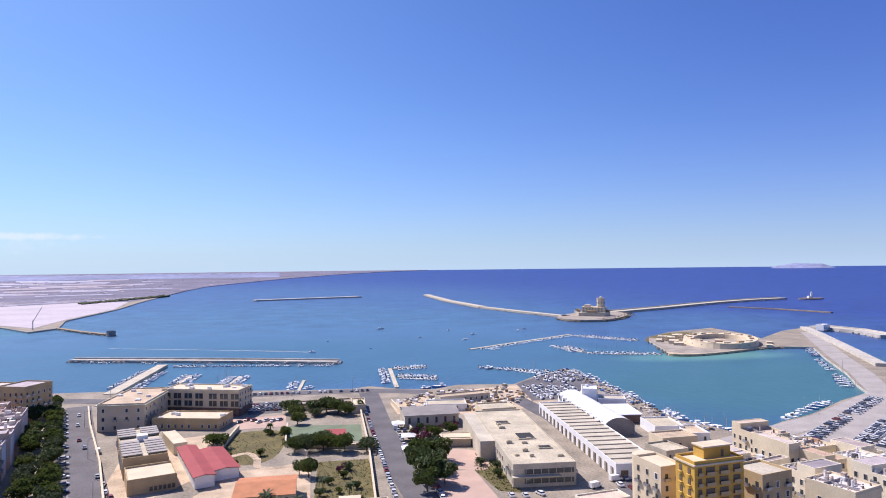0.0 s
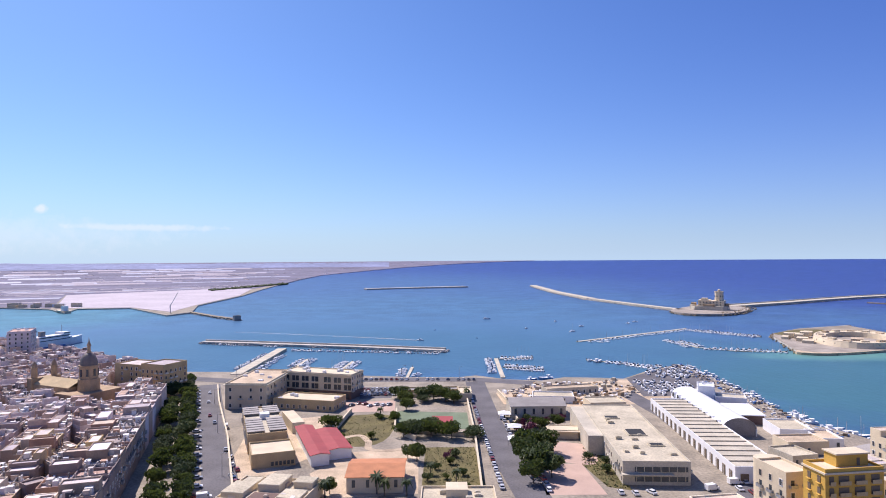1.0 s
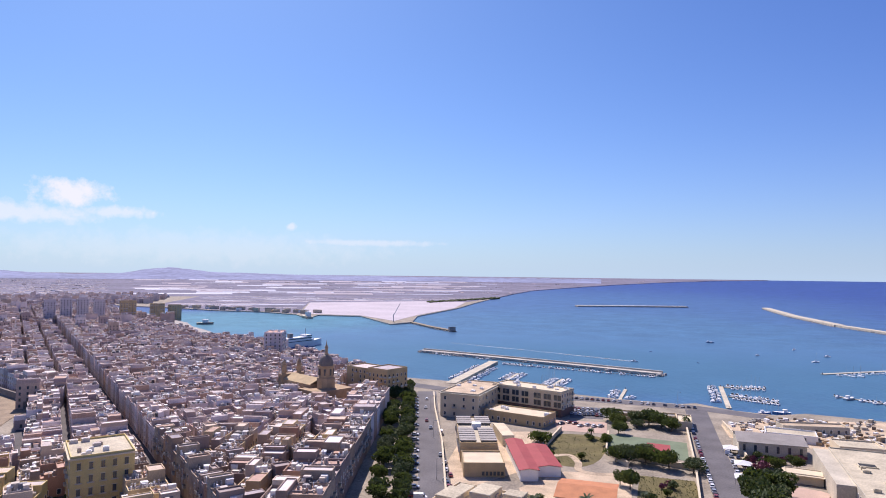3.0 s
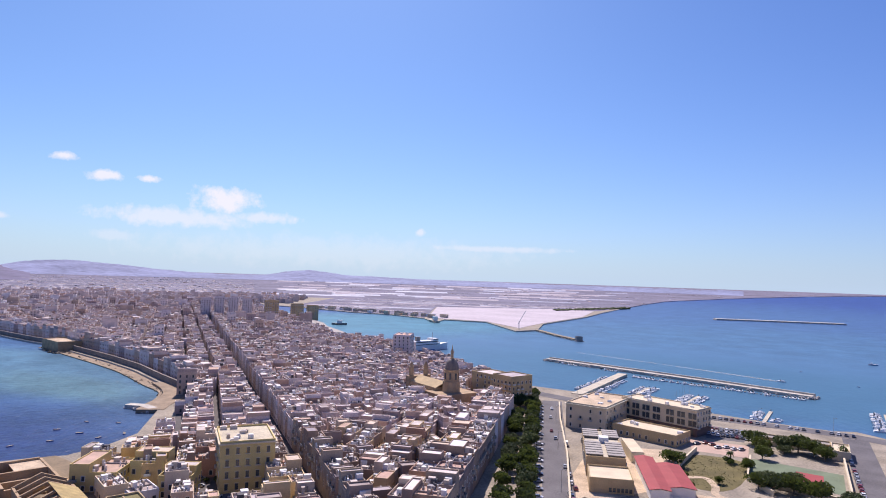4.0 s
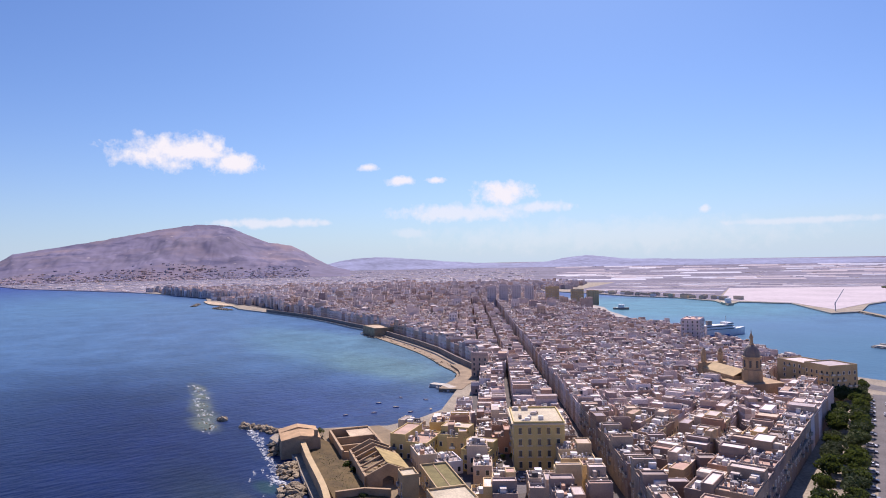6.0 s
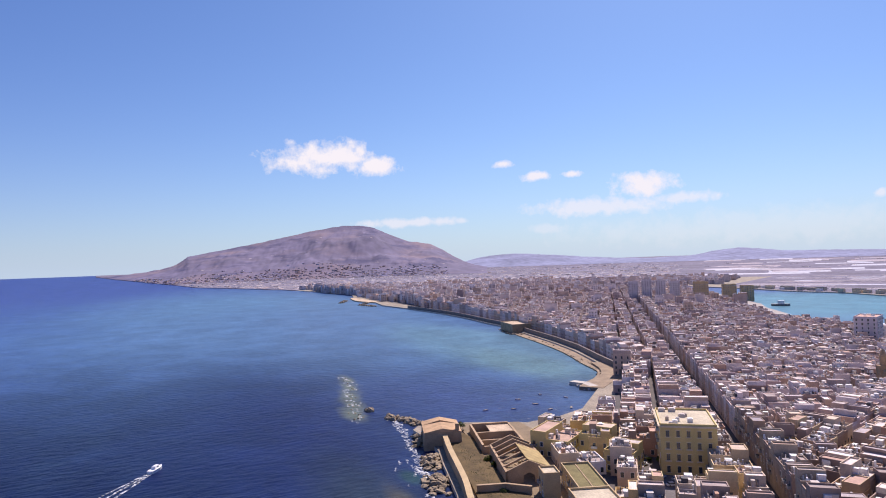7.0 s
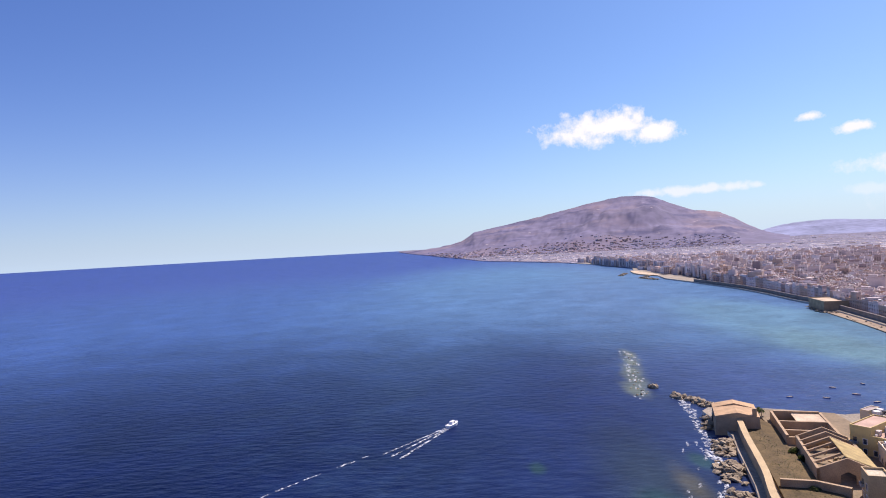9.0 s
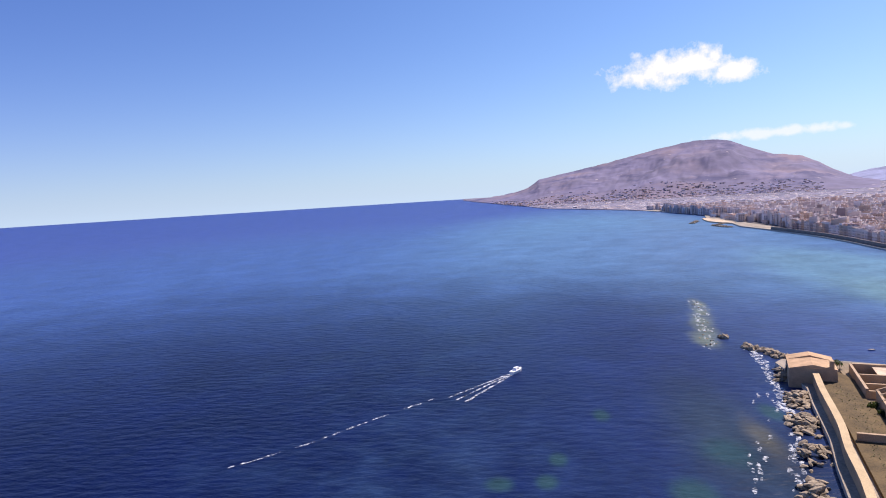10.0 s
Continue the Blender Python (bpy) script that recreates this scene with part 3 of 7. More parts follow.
def inside(x, y, ring):
    hit = False
    for (ax, ay), (bx, by) in zip(ring, ring[1:] + ring[:1]):
        if (ay > y) != (by > y) and x < (bx - ax) * (y - ay) / (by - ay) + ax:
            hit = not hit
    return hit


def rise(r):
    """How far the sea and the plain lift towards the horizon, past 2.3 km."""
    return 66 * min(1, max(0, (r - 2300) / 2600)) ** 1.5


def polar(a, r):
    return (-math.sin(radians(a)) * r, math.cos(radians(a)) * r)


# ---- the sea and the land ----
b = Build()
RINGS = [20, 100, 250, 500, 900, 1400, 2000, 2300] + [2300 + 130 * i for i in range(1, 21)]
SEG = 120
for j, r in enumerate(RINGS):
    for i in range(SEG):
        x, y = polar(i * 360 / SEG, r)
        b.v.append((x, y, -2 + rise(r)))
for j in range(len(RINGS) - 1):
    for i in range(SEG):
        k = (i + 1) % SEG
        b.f.append((j * SEG + i, j * SEG + SEG + i, j * SEG + SEG + k, j * SEG + k))
        b.mi.append(0)
b.f.append(tuple(range(SEG))[::-1])
b.mi.append(0)
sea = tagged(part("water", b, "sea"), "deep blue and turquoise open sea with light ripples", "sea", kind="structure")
for p in sea.data.polygons:
    p.use_smooth = True

QUAY = [(10, 454), (-26, 456), (-62, 463), (-91, 478), (-164, 481), (-204, 483), (-300, 560), (-370, 600), (-453, 648), (-523, 650), (-660, 766), (-716, 803), (-1050, 1012), (-1250, 1192)]
PORT = [(-1095, 1188), (-925, 1150), (-808, 1156), (-697, 1115), (-620, 1030), (-650, 1120), (-564, 1135), (-430, 978), (-413, 1034), (-463, 1189), (-480, 1508), (-520, 1800), (-566, 2226)]
NORTH = [(-2240, 370), (-2055, 404), (-1729, 440), (-1559, 400), (-1363, 395), (-1230, 375), (-1112, 385), (-939, 392), (-852, 388), (-764, 379), (-700, 376), (-639, 361), (-550, 344), (-489, 329), (-426, 307),
         (-393, 297), (-368, 276), (-356, 256), (-340, 246), (-322, 228), (-300, 206), (-291, 184), (-289, 164), (-297, 152), (-305, 136), (-307, 122), (-311, 112)]
WEST = [(-305, 107), (-285, 107), (-266, 105), (-249, 100), (-214, 91), (-193, 84), (-162, 75), (-108, 53), (-100, 40), (-40, 0), (0, -60)]
MOLE = [(400, -60), (475, 377), (444, 469), (498, 557), (568, 676), (610, 751), (550, 718), (473, 651), (490, 705), (492, 778), (415, 746), (363, 701), (347, 670), (315, 566), (339, 558), (377, 568), (419, 585), (449, 584),
        (475, 573), (432, 507), (388, 434), (357, 390), (343, 366)]
BASIN = [(307, 348), (263, 320), (235, 308), (212, 295), (198, 292), (193, 308), (184, 322), (185, 354), (186, 393), (188, 446), (184, 501), (151, 475), (125, 445), (109, 449), (85, 452), (67, 440), (44, 445), (22, 461)]
b = Build()
LAND = MOLE + BASIN + QUAY + PORT + [polar(a, 2300) for a in range(16, 80, 4)] + NORTH + WEST
b.slab(LAND, -4, 0, 0, 1)
tagged(part("ground", b, ["paving", "quay"]), "dusty pale paving and quays of the old port town", "ground", kind="structure")

# the far plain beyond, up to the horizon
b = Build()
EDGE = [(-8.1, 4870), (-4.8, 4700), (-0.9, 4380), (3.9, 3860), (8.7, 3290), (11.1, 3020), (14.3, 2297), (18, 2290), (40, 2290), (79, 2290), (80.6, 2270), (82.2, 2411), (85.0, 2620), (88.7, 2894), (91.4, 3406), (94.2, 4027), (96.2, 4625)]
cols = []
for i in range(170):
    a = EDGE[0][0] + (EDGE[-1][0] - EDGE[0][0]) * i / 169
    r0 = float(np.interp(a, [e[0] for e in EDGE], [e[1] for e in EDGE])) + 30 * noise.noise((a * 0.9, 0, 0))
    col = []
    for j in range(15):
        r = r0 + (4885 - r0) * j / 14
        x, y = polar(a, r)
        col.append((x, y, rise(r) - 0.02 + 0.4 * (j > 0)))
    cols.append(col)
for i in range(169):
    for j in range(14):
        b.face([cols[i][j], cols[i][j + 1], cols[i + 1][j + 1], cols[i + 1][j]][::-1])
    b.face([cols[i][0], cols[i + 1][0], (*cols[i + 1][0][:2], -4), (*cols[i][0][:2], -4)])
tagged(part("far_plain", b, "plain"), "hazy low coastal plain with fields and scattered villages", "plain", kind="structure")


# ---- the mountain and the far hills ----
def ridge(name, profile, r0, r1, mat, label, rough, seed):
    """A range of hills whose skyline rises as (degrees round, degrees up)."""
    b = Build()
    profile = sorted(profile)
    A, E = [p[0] for p in profile], [p[1] for p in profile]
    na, nr = 420, 44
    for i in range(na + 1):
        a = A[0] + (A[-1] - A[0]) * i / na
        top = float(np.interp(a, A, E))
        foot = max(r0, float(np.interp(a, [e[0] for e in EDGE], [e[1] for e in EDGE])) + 25) if r0 < 4500 else r0
        for j in range(nr + 1):
            s = j / nr
            r = foot + (r1 - foot) * s
            zt = 85 + math.tan(radians(top)) * r1
            base = rise(r) + (1 if r0 < 4500 else -6)
            n1 = noise.fractal((a * 0.22 + seed + s * 0.9, s * 2.2, seed), 1.0, 2.0, 4)
            n2 = abs(noise.fractal((a * 0.7 + seed + s * 2, s * 3.4, seed), 0.9, 2.0, 3)) - 0.3
            z = base + max(0, zt - base) * (s ** 1.15) * (1 + rough * n1 * (1 - s) * 1.4 + rough * 0.35 * n2 * (1 - s))
            z += rough * 14 * n2 * s
            b.v.append((*polar(a, r), z))
    for i in range(na):
        for j in range(nr):
            q = i * (nr + 1) + j
            b.f.append((q, q + nr + 1, q + nr + 2, q + 1)[::-1])
            b.mi.append(0)
    ob = tagged(part(name, b, mat), label, "mountain", kind="structure")
    for p in ob.data.polygons:
        p.use_smooth = True
    return ob


MOUNT = [(96.1, -0.4), (95.4, -0.35), (93.8, -0.23), (91.6, 0.05), (90.3, 0.45), (89.4, 1.04), (87.5, 1.45), (84.4, 1.94), (81.8, 2.5), (78.8, 3.1), (76.3, 3.46), (74.6, 3.42), (73.6, 3.22), (72.2, 2.55), (70.6, 1.9), (69.6, 1.78), (68.5, 1.58), (67.4, 1.0), (66.6, 0.5), (65.5, -0.1), (63.5, -0.5)]
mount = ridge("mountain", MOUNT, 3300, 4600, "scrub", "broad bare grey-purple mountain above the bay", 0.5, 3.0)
# houses scattered up the foot of the mountain
b = Build()
r = random.Random(77)
for _ in range(1300):
    s = min(r.random(), r.random()) * 0.3
    v = mount.data.vertices[int(r.uniform(0.12, 0.92) * 420) * 45 + int(s * 44)].co
    w, d = r.uniform(7, 16), r.uniform(7, 14)
    b.box(-w / 2, -d / 2, -4, w / 2, d / 2, r.uniform(0.8, 2.0), 0, m=pose(v.x + r.uniform(-14, 14), v.y + r.uniform(-14, 14), v.z, 0, 0, r.uniform(0, 90)))
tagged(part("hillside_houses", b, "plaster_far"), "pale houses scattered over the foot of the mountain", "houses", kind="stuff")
HILLS = [(69, -0.4), (66, -0.25), (64.6, 0.12), (63.2, 0.34), (61.2, 0.46), (58.9, 0.32), (57.2, 0.2), (55, -0.02), (52.3, -0.2), (49.2, -0.32), (46, -0.22), (44.4, 0.06), (42.4, 0.3), (40.6, 0.12), (39.2, -0.06), (36, -0.14), (33, -0.2), (20, -0.33), (5, -0.4)]
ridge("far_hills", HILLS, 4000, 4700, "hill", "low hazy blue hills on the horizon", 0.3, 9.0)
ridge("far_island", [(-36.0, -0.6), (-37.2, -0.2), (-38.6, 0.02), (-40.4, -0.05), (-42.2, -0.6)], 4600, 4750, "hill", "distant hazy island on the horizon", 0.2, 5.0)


# ---- roads and open ground ----
def lane(name, line, w0, w1, mat, label, z=0.06, category="road"):
    b = Build()
    b.slab(strip(line, w0, w1), -0.5, z)
    return tagged(part(name, b, mat), label, category, kind="structure")


AVENUE = [(-70, 200), (-93, 261), (-112, 307), (-148, 400), (-160, 432)]
lane("road", AVENUE, 7, 6.5, "asphalt", "wide grey asphalt avenue beside a row of trees")
lane("pavement", [(-92, 190), (-122, 271), (-146, 330), (-172, 410)], 9, 11, "paving", "tree-lined paved promenade beside the avenue", 0.2, "pavement")
lane("road", [(40, 190), (31, 223), (25, 279), (22, 341), (20, 437)], 6, 7, "asphalt", "grey asphalt street running down to the marina", 0.05)
lane("road", [(-230, 470), (-150, 446), (-60, 447), (20, 446), (60, 432)], 6, 8, "asphalt", "quayside asphalt road along the harbour", 0.07)
lane("road", [(98, 207), (116, 237), (118, 302), (119, 341), (113, 400)], 6, 6, "asphalt", "asphalt lane between the port halls", 0.05)
lane("road", [(177, 273), (266, 311), (349, 361), (398, 431), (448, 510), (500, 589), (573, 700)], 8, 8, "mole", "pale worn road out along the harbour mole", 0.05)
b = Build()
b.slab(strip([(-960, 985), (-905, 946), (-833, 893), (-744, 838), (-690, 786), (-600, 722)], 14, 26), -3, 0.25)
tagged(part("strand", b, "mole"), "pale pinkish strand along the inner harbour", "pavement", kind="structure")
lane("pavement", [(-1112, 392), (-939, 400), (-852, 396), (-764, 387), (-700, 384), (-639, 370), (-550, 353), (-489, 338), (-426, 317), (-390, 303)], 1, 6, "asphalt", "dark seafront road above the bay", 0.05, "road")


TOWN = [(-90, 160), (-128, 135), (-172, 132), (-215, 140), (-250, 158), (-264, 180), (-288, 214), (-318, 242), (-340, 262), (-366, 296), (-420, 330), (-490, 353), (-560, 370), (-650, 390), (-720, 402), (-900, 412), (-1100, 412),
        (-1340, 415), (-1480, 700), (-1400, 1300), (-1268, 1200), (-1068, 1008), (-735, 795), (-680, 755), (-535, 640), (-450, 632), (-370, 575), (-300, 535), (-215, 462), (-190, 428), (-158, 345), (-134, 274), (-112, 213), (-98, 170)]
# dark sheet over the town ground: the lanes' shade put into its colour
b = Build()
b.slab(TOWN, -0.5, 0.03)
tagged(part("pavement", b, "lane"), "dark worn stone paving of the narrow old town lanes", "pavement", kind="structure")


# ---- houses ----
def house_meshes(w, d, h, rng, busy=24):
    """The walls with a parapet, the sunk roof terrace, and the little stair hut of one flat-roofed house."""
    wall = Build()
    p, t = rng.uniform(0.5, 1.1), 0.3
    ring = [(-w / 2, -d / 2), (w / 2, -d / 2), (w / 2, d / 2), (-w / 2, d / 2)]
    inner = [(-w / 2 + t, -d / 2 + t), (w / 2 - t, -d / 2 + t), (w / 2 - t, d / 2 - t), (-w / 2 + t, d / 2 - t)]
    wall.solid(ring, -1, h + p, 0, top=False)
    for k in range(4):
        a, c = ring[k], ring[(k + 1) % 4]
        e, f = inner[k], inner[(k + 1) % 4]
        wall.face([(*a, h + p), (*c, h + p), (*f, h + p), (*e, h + p)])
        wall.face([(*e, h + p), (*f, h + p), (*f, h), (*e, h)])
    # a string course below the parapet
    for k in range(2):
        s = -1 if k == 0 else 1
        wall.box(-w / 2 - 0.15, s * d / 2 - 0.15, h - 0.35, w / 2 + 0.15, s * d / 2 + 0.15, h - 0.1)
    roof = Build()
    roof.face([(*q, h) for q in inner])
    # an upper storey over part of the terrace, with a parapet of its own
    if rng.random() < 0.62 and w > 5 and d > 5:
        cut = rng.uniform(0.3, 0.62)
        if rng.random() < 0.5:
            ux0, ux1, uy0, uy1 = -w / 2 + 0.02, -w / 2 + w * cut, -d / 2 + 0.02, d / 2 - 0.02
        else:
            ux0, ux1, uy0, uy1 = -w / 2 + 0.02, w / 2 - 0.02, d / 2 - d * cut, d / 2 - 0.02
        if rng.random() < 0.5:
            ux0, ux1, uy0, uy1 = -ux1, -ux0, -uy1, -uy0
        uh, up = h + rng.uniform(2.4, 3.4), rng.uniform(0.15, 0.6)
        wall.solid([(ux0, uy0), (ux1, uy0), (ux1, uy1), (ux0, uy1)], h - 0.5, uh + up, 0, top=False)
        ring = [(ux0, uy0), (ux1, uy0), (ux1, uy1), (ux0, uy1)]
        inner = [(ux0 + t, uy0 + t), (ux1 - t, uy0 + t), (ux1 - t, uy1 - t), (ux0 + t, uy1 - t)]
        for k in range(4):
            a, c, e, f = ring[k], ring[(k + 1) % 4], inner[k], inner[(k + 1) % 4]
            wall.face([(*a, uh + up), (*c, uh + up), (*f, uh + up), (*e, uh + up)])
            wall.face([(*e, uh + up), (*f, uh + up), (*f, uh), (*e, uh)])
        roof.face([(*q, uh) for q in inner])
    # stair huts, low dividing walls, tanks and lean-tos
    hut = Build()
    clutter = Build()
    hw, hd, hh = rng.uniform(1.3, 2.4), rng.uniform(1.3, 2.4), rng.uniform(1.7, 2.4)
    hx, hy = rng.uniform(-w / 2 + 0.4, max(-w / 2 + 0.5, w / 2 - 0.4 - hw)), rng.uniform(-d / 2 + 0.4, max(-d / 2 + 0.5, d / 2 - 0.4 - hd))
    hut.box(hx, hy, h + 0.01, hx + hw, hy + hd, h + hh)
    hut.box(hx - 0.12, hy - 0.12, h + hh, hx + hw + 0.12, hy + hd + 0.12, h + hh + 0.12)
    if rng.random() < 0.6:
        cut = rng.uniform(-w / 4, w / 4)
        clutter.box(cut - 0.1, -d / 2 + 0.31, h, cut + 0.1, d / 2 - 0.31, h + rng.uniform(0.5, 1.1))
    if rng.random() < 0.6:
        cut = rng.uniform(-d / 4, d / 4)
        clutter.box(-w / 2 + 0.31, cut - 0.1, h + 0.004, w / 2 - 0.31, cut + 0.1, h + rng.uniform(0.5, 1.1))
    for n in range(int(rng.uniform(0.7, 1.3) * busy)):
        cx, cy, e = rng.uniform(-w / 2 + 0.5, w / 2 - 1.2), rng.uniform(-d / 2 + 0.5, d / 2 - 1.2), rng.uniform(0.18, 0.62)
        clutter.box(cx, cy, h + 0.006 + 0.002 * n, cx + e * rng.uniform(0.7, 2.4), cy + e, h + rng.choice((0.3, 0.6, 0.9, 1.4, 2.0)) * rng.uniform(0.7, 1.2))
    for n in range(rng.choice((0, 1, 1, 2, 3)) if w * d > 40 else 1):
        hw, hd = rng.uniform(1.1, 2.8), rng.uniform(1.1, 2.8)
        hx, hy = rng.uniform(-w / 2 + 0.4, max(-w / 2 + 0.5, w / 2 - 0.4 - hw)), rng.uniform(-d / 2 + 0.4, max(-d / 2 + 0.5, d / 2 - 0.4 - hd))
        clutter.box(hx, hy, h + 0.012 + 0.003 * n, hx + hw, hy + hd, h + rng.uniform(1.0, 2.6))
    return wall, roof, hut, clutter


def window_mesh():
    b = Build()
    b.box(-0.75, -0.1, 0, 0.75, 0.0, 0.12, 0)
    b.box(-0.75, -0.1, 2.0, 0.75, 0.0, 2.15, 0)
    b.box(-0.75, -0.1, 0.12, -0.6, 0.0, 2.0, 0)
    b.box(0.6, -0.1, 0.12, 0.75, 0.0, 2.0, 0)
    b.box(-0.6, -0.03, 0.12, 0.6, 0.02, 2.0, 1)
    return b.mesh("window", ["hut", "glass"])


def balcony_mesh():
    b = Build()
    b.box(-1.2, -0.9, -0.15, 1.2, 0, 0, 0)
    b.box(-1.2, -0.9, 0.0, 1.2, -0.86, 0.96, 1)
    b.box(-1.2, -0.9, 0, -1.16, 0, 0.96, 1)
    b.box(1.16, -0.9, 0, 1.2, 0, 0.96, 1)
    b.box(-0.6, -0.03, 0.0, 0.6, 0.02, 2.2, 2)
    return b.mesh("balcony", ["concrete", "steel", "glass"])


def tank_mesh():
    b = Build()
    ring = [(0.6 * math.cos(i * math.pi / 4), 0.6 * math.sin(i * math.pi / 4)) for i in range(8)]
    b.solid(ring, 0.2, 1.4, 0)
    b.solid([(x * 0.5, y * 0.5) for x, y in ring], 1.4, 1.6, 0)
    b.box(-0.5, -0.5, 0, 0.5, 0.5, 0.2, 0)
    return b.mesh("water_tank", ["steel"])


WINDOW, BALCONY, TANK = window_mesh(), balcony_mesh(), tank_mesh()


def facade(parent, x0, x1, y, turn, h, rng, step=3.0, floor=3.6, lowest=0):
    """Windows and balconies along one side of a house, parts of it. turn: 0 front, 90, 180 or 270."""
    n = max(1, int((x1 - x0 - 0.8) / step))
    m = Matrix.Rotation(radians(turn), 4, "Z")
    for s in range(lowest, max(1, int(h / floor))):
        for i in range(n):
            if rng.random() < 0.12:
                continue
            x = x0 + (x1 - x0) * (i + 0.5) / n
            kind = BALCONY if s > 0 and rng.random() < 0.35 else WINDOW
            ob = new("balcony" if kind is BALCONY else "window", kind)
            ob.parent = parent
            ob.matrix_basis = m @ Matrix.Translation((x, y, s * floor + 0.9))


HOUSE_LABELS = ["flat-roofed plastered old town house with a parapet and roof hut", "pale rendered terrace house with flat roof and white hut"]


def house(x, y, w, d, h, turn, rng, sides=(0,), tanks=True):
    e = tagged(new("house"), rng.choice(HOUSE_LABELS), "house", "houses of the old town")
    e.matrix_basis = pose(x, y, 0, 0, 0, turn)
    wall, roof, hut, clutter = house_meshes(w, d, h, rng)
    part("wall", wall, "plaster", e)
    part("roof", roof, "roof", e)
    part("roof_hut", hut, "hut", e)
    tagged(part("roof_clutter", clutter, "clutter", e), "low dividing walls and boxes on the terrace", kind="stuff")
    low = max(0, int(h / 3.6) - 2)      # ground floors lie hidden in the narrow lanes
    for s in sides:
        # openings on the sides that look out over the lower roofs to the west
        nx, ny = math.sin(radians(turn + s)), -math.cos(radians(turn + s))
        if nx * -x + ny * -y < 0.1 * math.hypot(x, y):
            continue
        if s in (0, 180):
            facade(e, -w / 2, w / 2, -d / 2, s, h, rng, lowest=low)
        else:
            facade(e, -d / 2, d / 2, -w / 2, s, h, rng, lowest=low)
    if tanks and rng.random() < 0.5:
        ob = new("water_tank", TANK)
        ob.parent = e
        ob.matrix_basis = Matrix.Translation((rng.uniform(-w / 3, w / 3), rng.uniform(-d / 3, d / 3), h))
    return e


FAR_TOWN, FAR_ROOF = Build(), Build()


def far_house(x, y, w, d, h, turn, rng, z=0.0, windows=True, hut=True, pale=None):
    """A house of the joined rest: walls, sunk terrace, hut and rows of windows."""
    b = FAR_TOWN
    m = pose(x, y, z, 0, 0, turn)
    if pale:
        b.box(-w / 2, -d / 2, -1, w / 2, d / 2, h, pale, m=m)
        return
    wall, roof, hb, cl = house_meshes(w, d, h, rng, 16 if math.hypot(x, y) < 600 else 7)
    k0 = 0 if hut else 2
    for src, dst, k in ((wall, b, k0), (roof, FAR_ROOF, 0 if hut else 1)) + (((hb, b, 4), (cl, b, 4)) if hut else ()):
        i = len(dst.v)
        dst.v.extend(tuple(m @ Vector(p)) for p in src.v)
        dst.f.extend(tuple(i + q for q in f) for f in src.f)
        dst.mi.extend([k] * len(src.f))
    if windows:
        for side, length, off in ((0, w, d), (270, d, w), (90, d, w)):
            r = m @ Matrix.Rotation(radians(side), 4, "Z")
            n = max(1, int(length / 3.4))
            for s in range(max(1, int(h / 3.6))):
                for i in range(n):
                    cx = -length / 2 + length * (i + 0.5) / n
                    b.face([tuple(r @ Vector(q)) for q in ((cx - 0.55, -off / 2 - 0.02, s * 3.6 + 1), (cx + 0.55, -off / 2 - 0.02, s * 3.6 + 1), (cx + 0.55, -off / 2 - 0.02, s * 3.6 + 2.9), (cx - 0.55, -off / 2 - 0.02, s * 3.6 + 2.9))], 1)


U = Vector((-0.80, 0.60))
V = Vector((0.60, 0.80))
AV = Vector((-0.30, 0.954))      # along the avenue
AW = Vector((0.954, 0.30))
rng = random.Random(7)
CLEAR = []       # circles kept free: (x, y, radius)


def near_avenue(x, y):
    """Metres to the left of the avenue's building line."""
    return -((x + 112) * AW.x + (y - 213) * AW.y)


CLEAR += [(-199, 185, 15), (-183, 168, 12), (-196, 166, 8), (-210, 172, 6), (-206, 364, 16), (-232, 376, 13), (-190, 130, 15), (-238, 150, 13), (-213, 148, 10), (-178, 402, 18), (-199, 414, 18), (-360, 548, 20)]
count = 0


TAKEN = {}


def free(x, y, r):
    """Whether a spot is still free of other houses; takes it if so."""
    cx, cy = int(x // 20), int(y // 20)
    for i in (-1, 0, 1):
        for j in (-1, 0, 1):
            for ox, oy, orad in TAKEN.get((cx + i, cy + j), ()):
                if (x - ox) ** 2 + (y - oy) ** 2 < (r + orad) ** 2:
                    return False
    TAKEN.setdefault((cx, cy), []).append((x, y, r))
    return True


def place(x, y, w, d, h, turn, sides, tone=None):
    global count
    if any((x - cx) ** 2 + (y - cy) ** 2 < (cr + 0.3 * max(w, d)) ** 2 for cx, cy, cr in CLEAR):
        return
    if not free(x, y, 0.44 * min(w, d)):
        return
    if x < -250 and y < 250:
        h *= 0.68       # low houses down by the bay
    dist = math.hypot(x, y)
    if dist < 318 and count < 300:
        e = house(x, y, w, d, h, turn, rng, (0, 90, 180, 270))
        if tone:
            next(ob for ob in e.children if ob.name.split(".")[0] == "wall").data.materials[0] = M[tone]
        count += 1
    else:
        far_house(x, y, w, d, h, turn, rng)


# the tall seafront row above the bay, following the shore
SHORE = smooth([(-1110, 428), (-939, 424), (-852, 420), (-764, 410), (-717, 403), (-639, 388), (-550, 372), (-489, 356), (-430, 336), (-390, 318), (-362, 292)], 6)
for depth_row in range(2):
    gone = 0.0
    for (ax, ay), (bx, by) in zip(SHORE, SHORE[1:]):
        L = math.hypot(bx - ax, by - ay)
        ux, uy = (bx - ax) / L, (by - ay) / L
        while gone < L:
            w = rng.uniform(9, 15)
            o = -7.0 + 12.5 * depth_row
            x, y = ax + ux * (gone + w / 2) - uy * o, ay + uy * (gone + w / 2) + ux * o
            place(x, y, w - 0.02, 12.2, rng.uniform(9.5, 15) if depth_row == 0 else rng.uniform(9, 14), math.degrees(math.atan2(uy, ux)), (0, 90))
            gone += w
        gone -= L

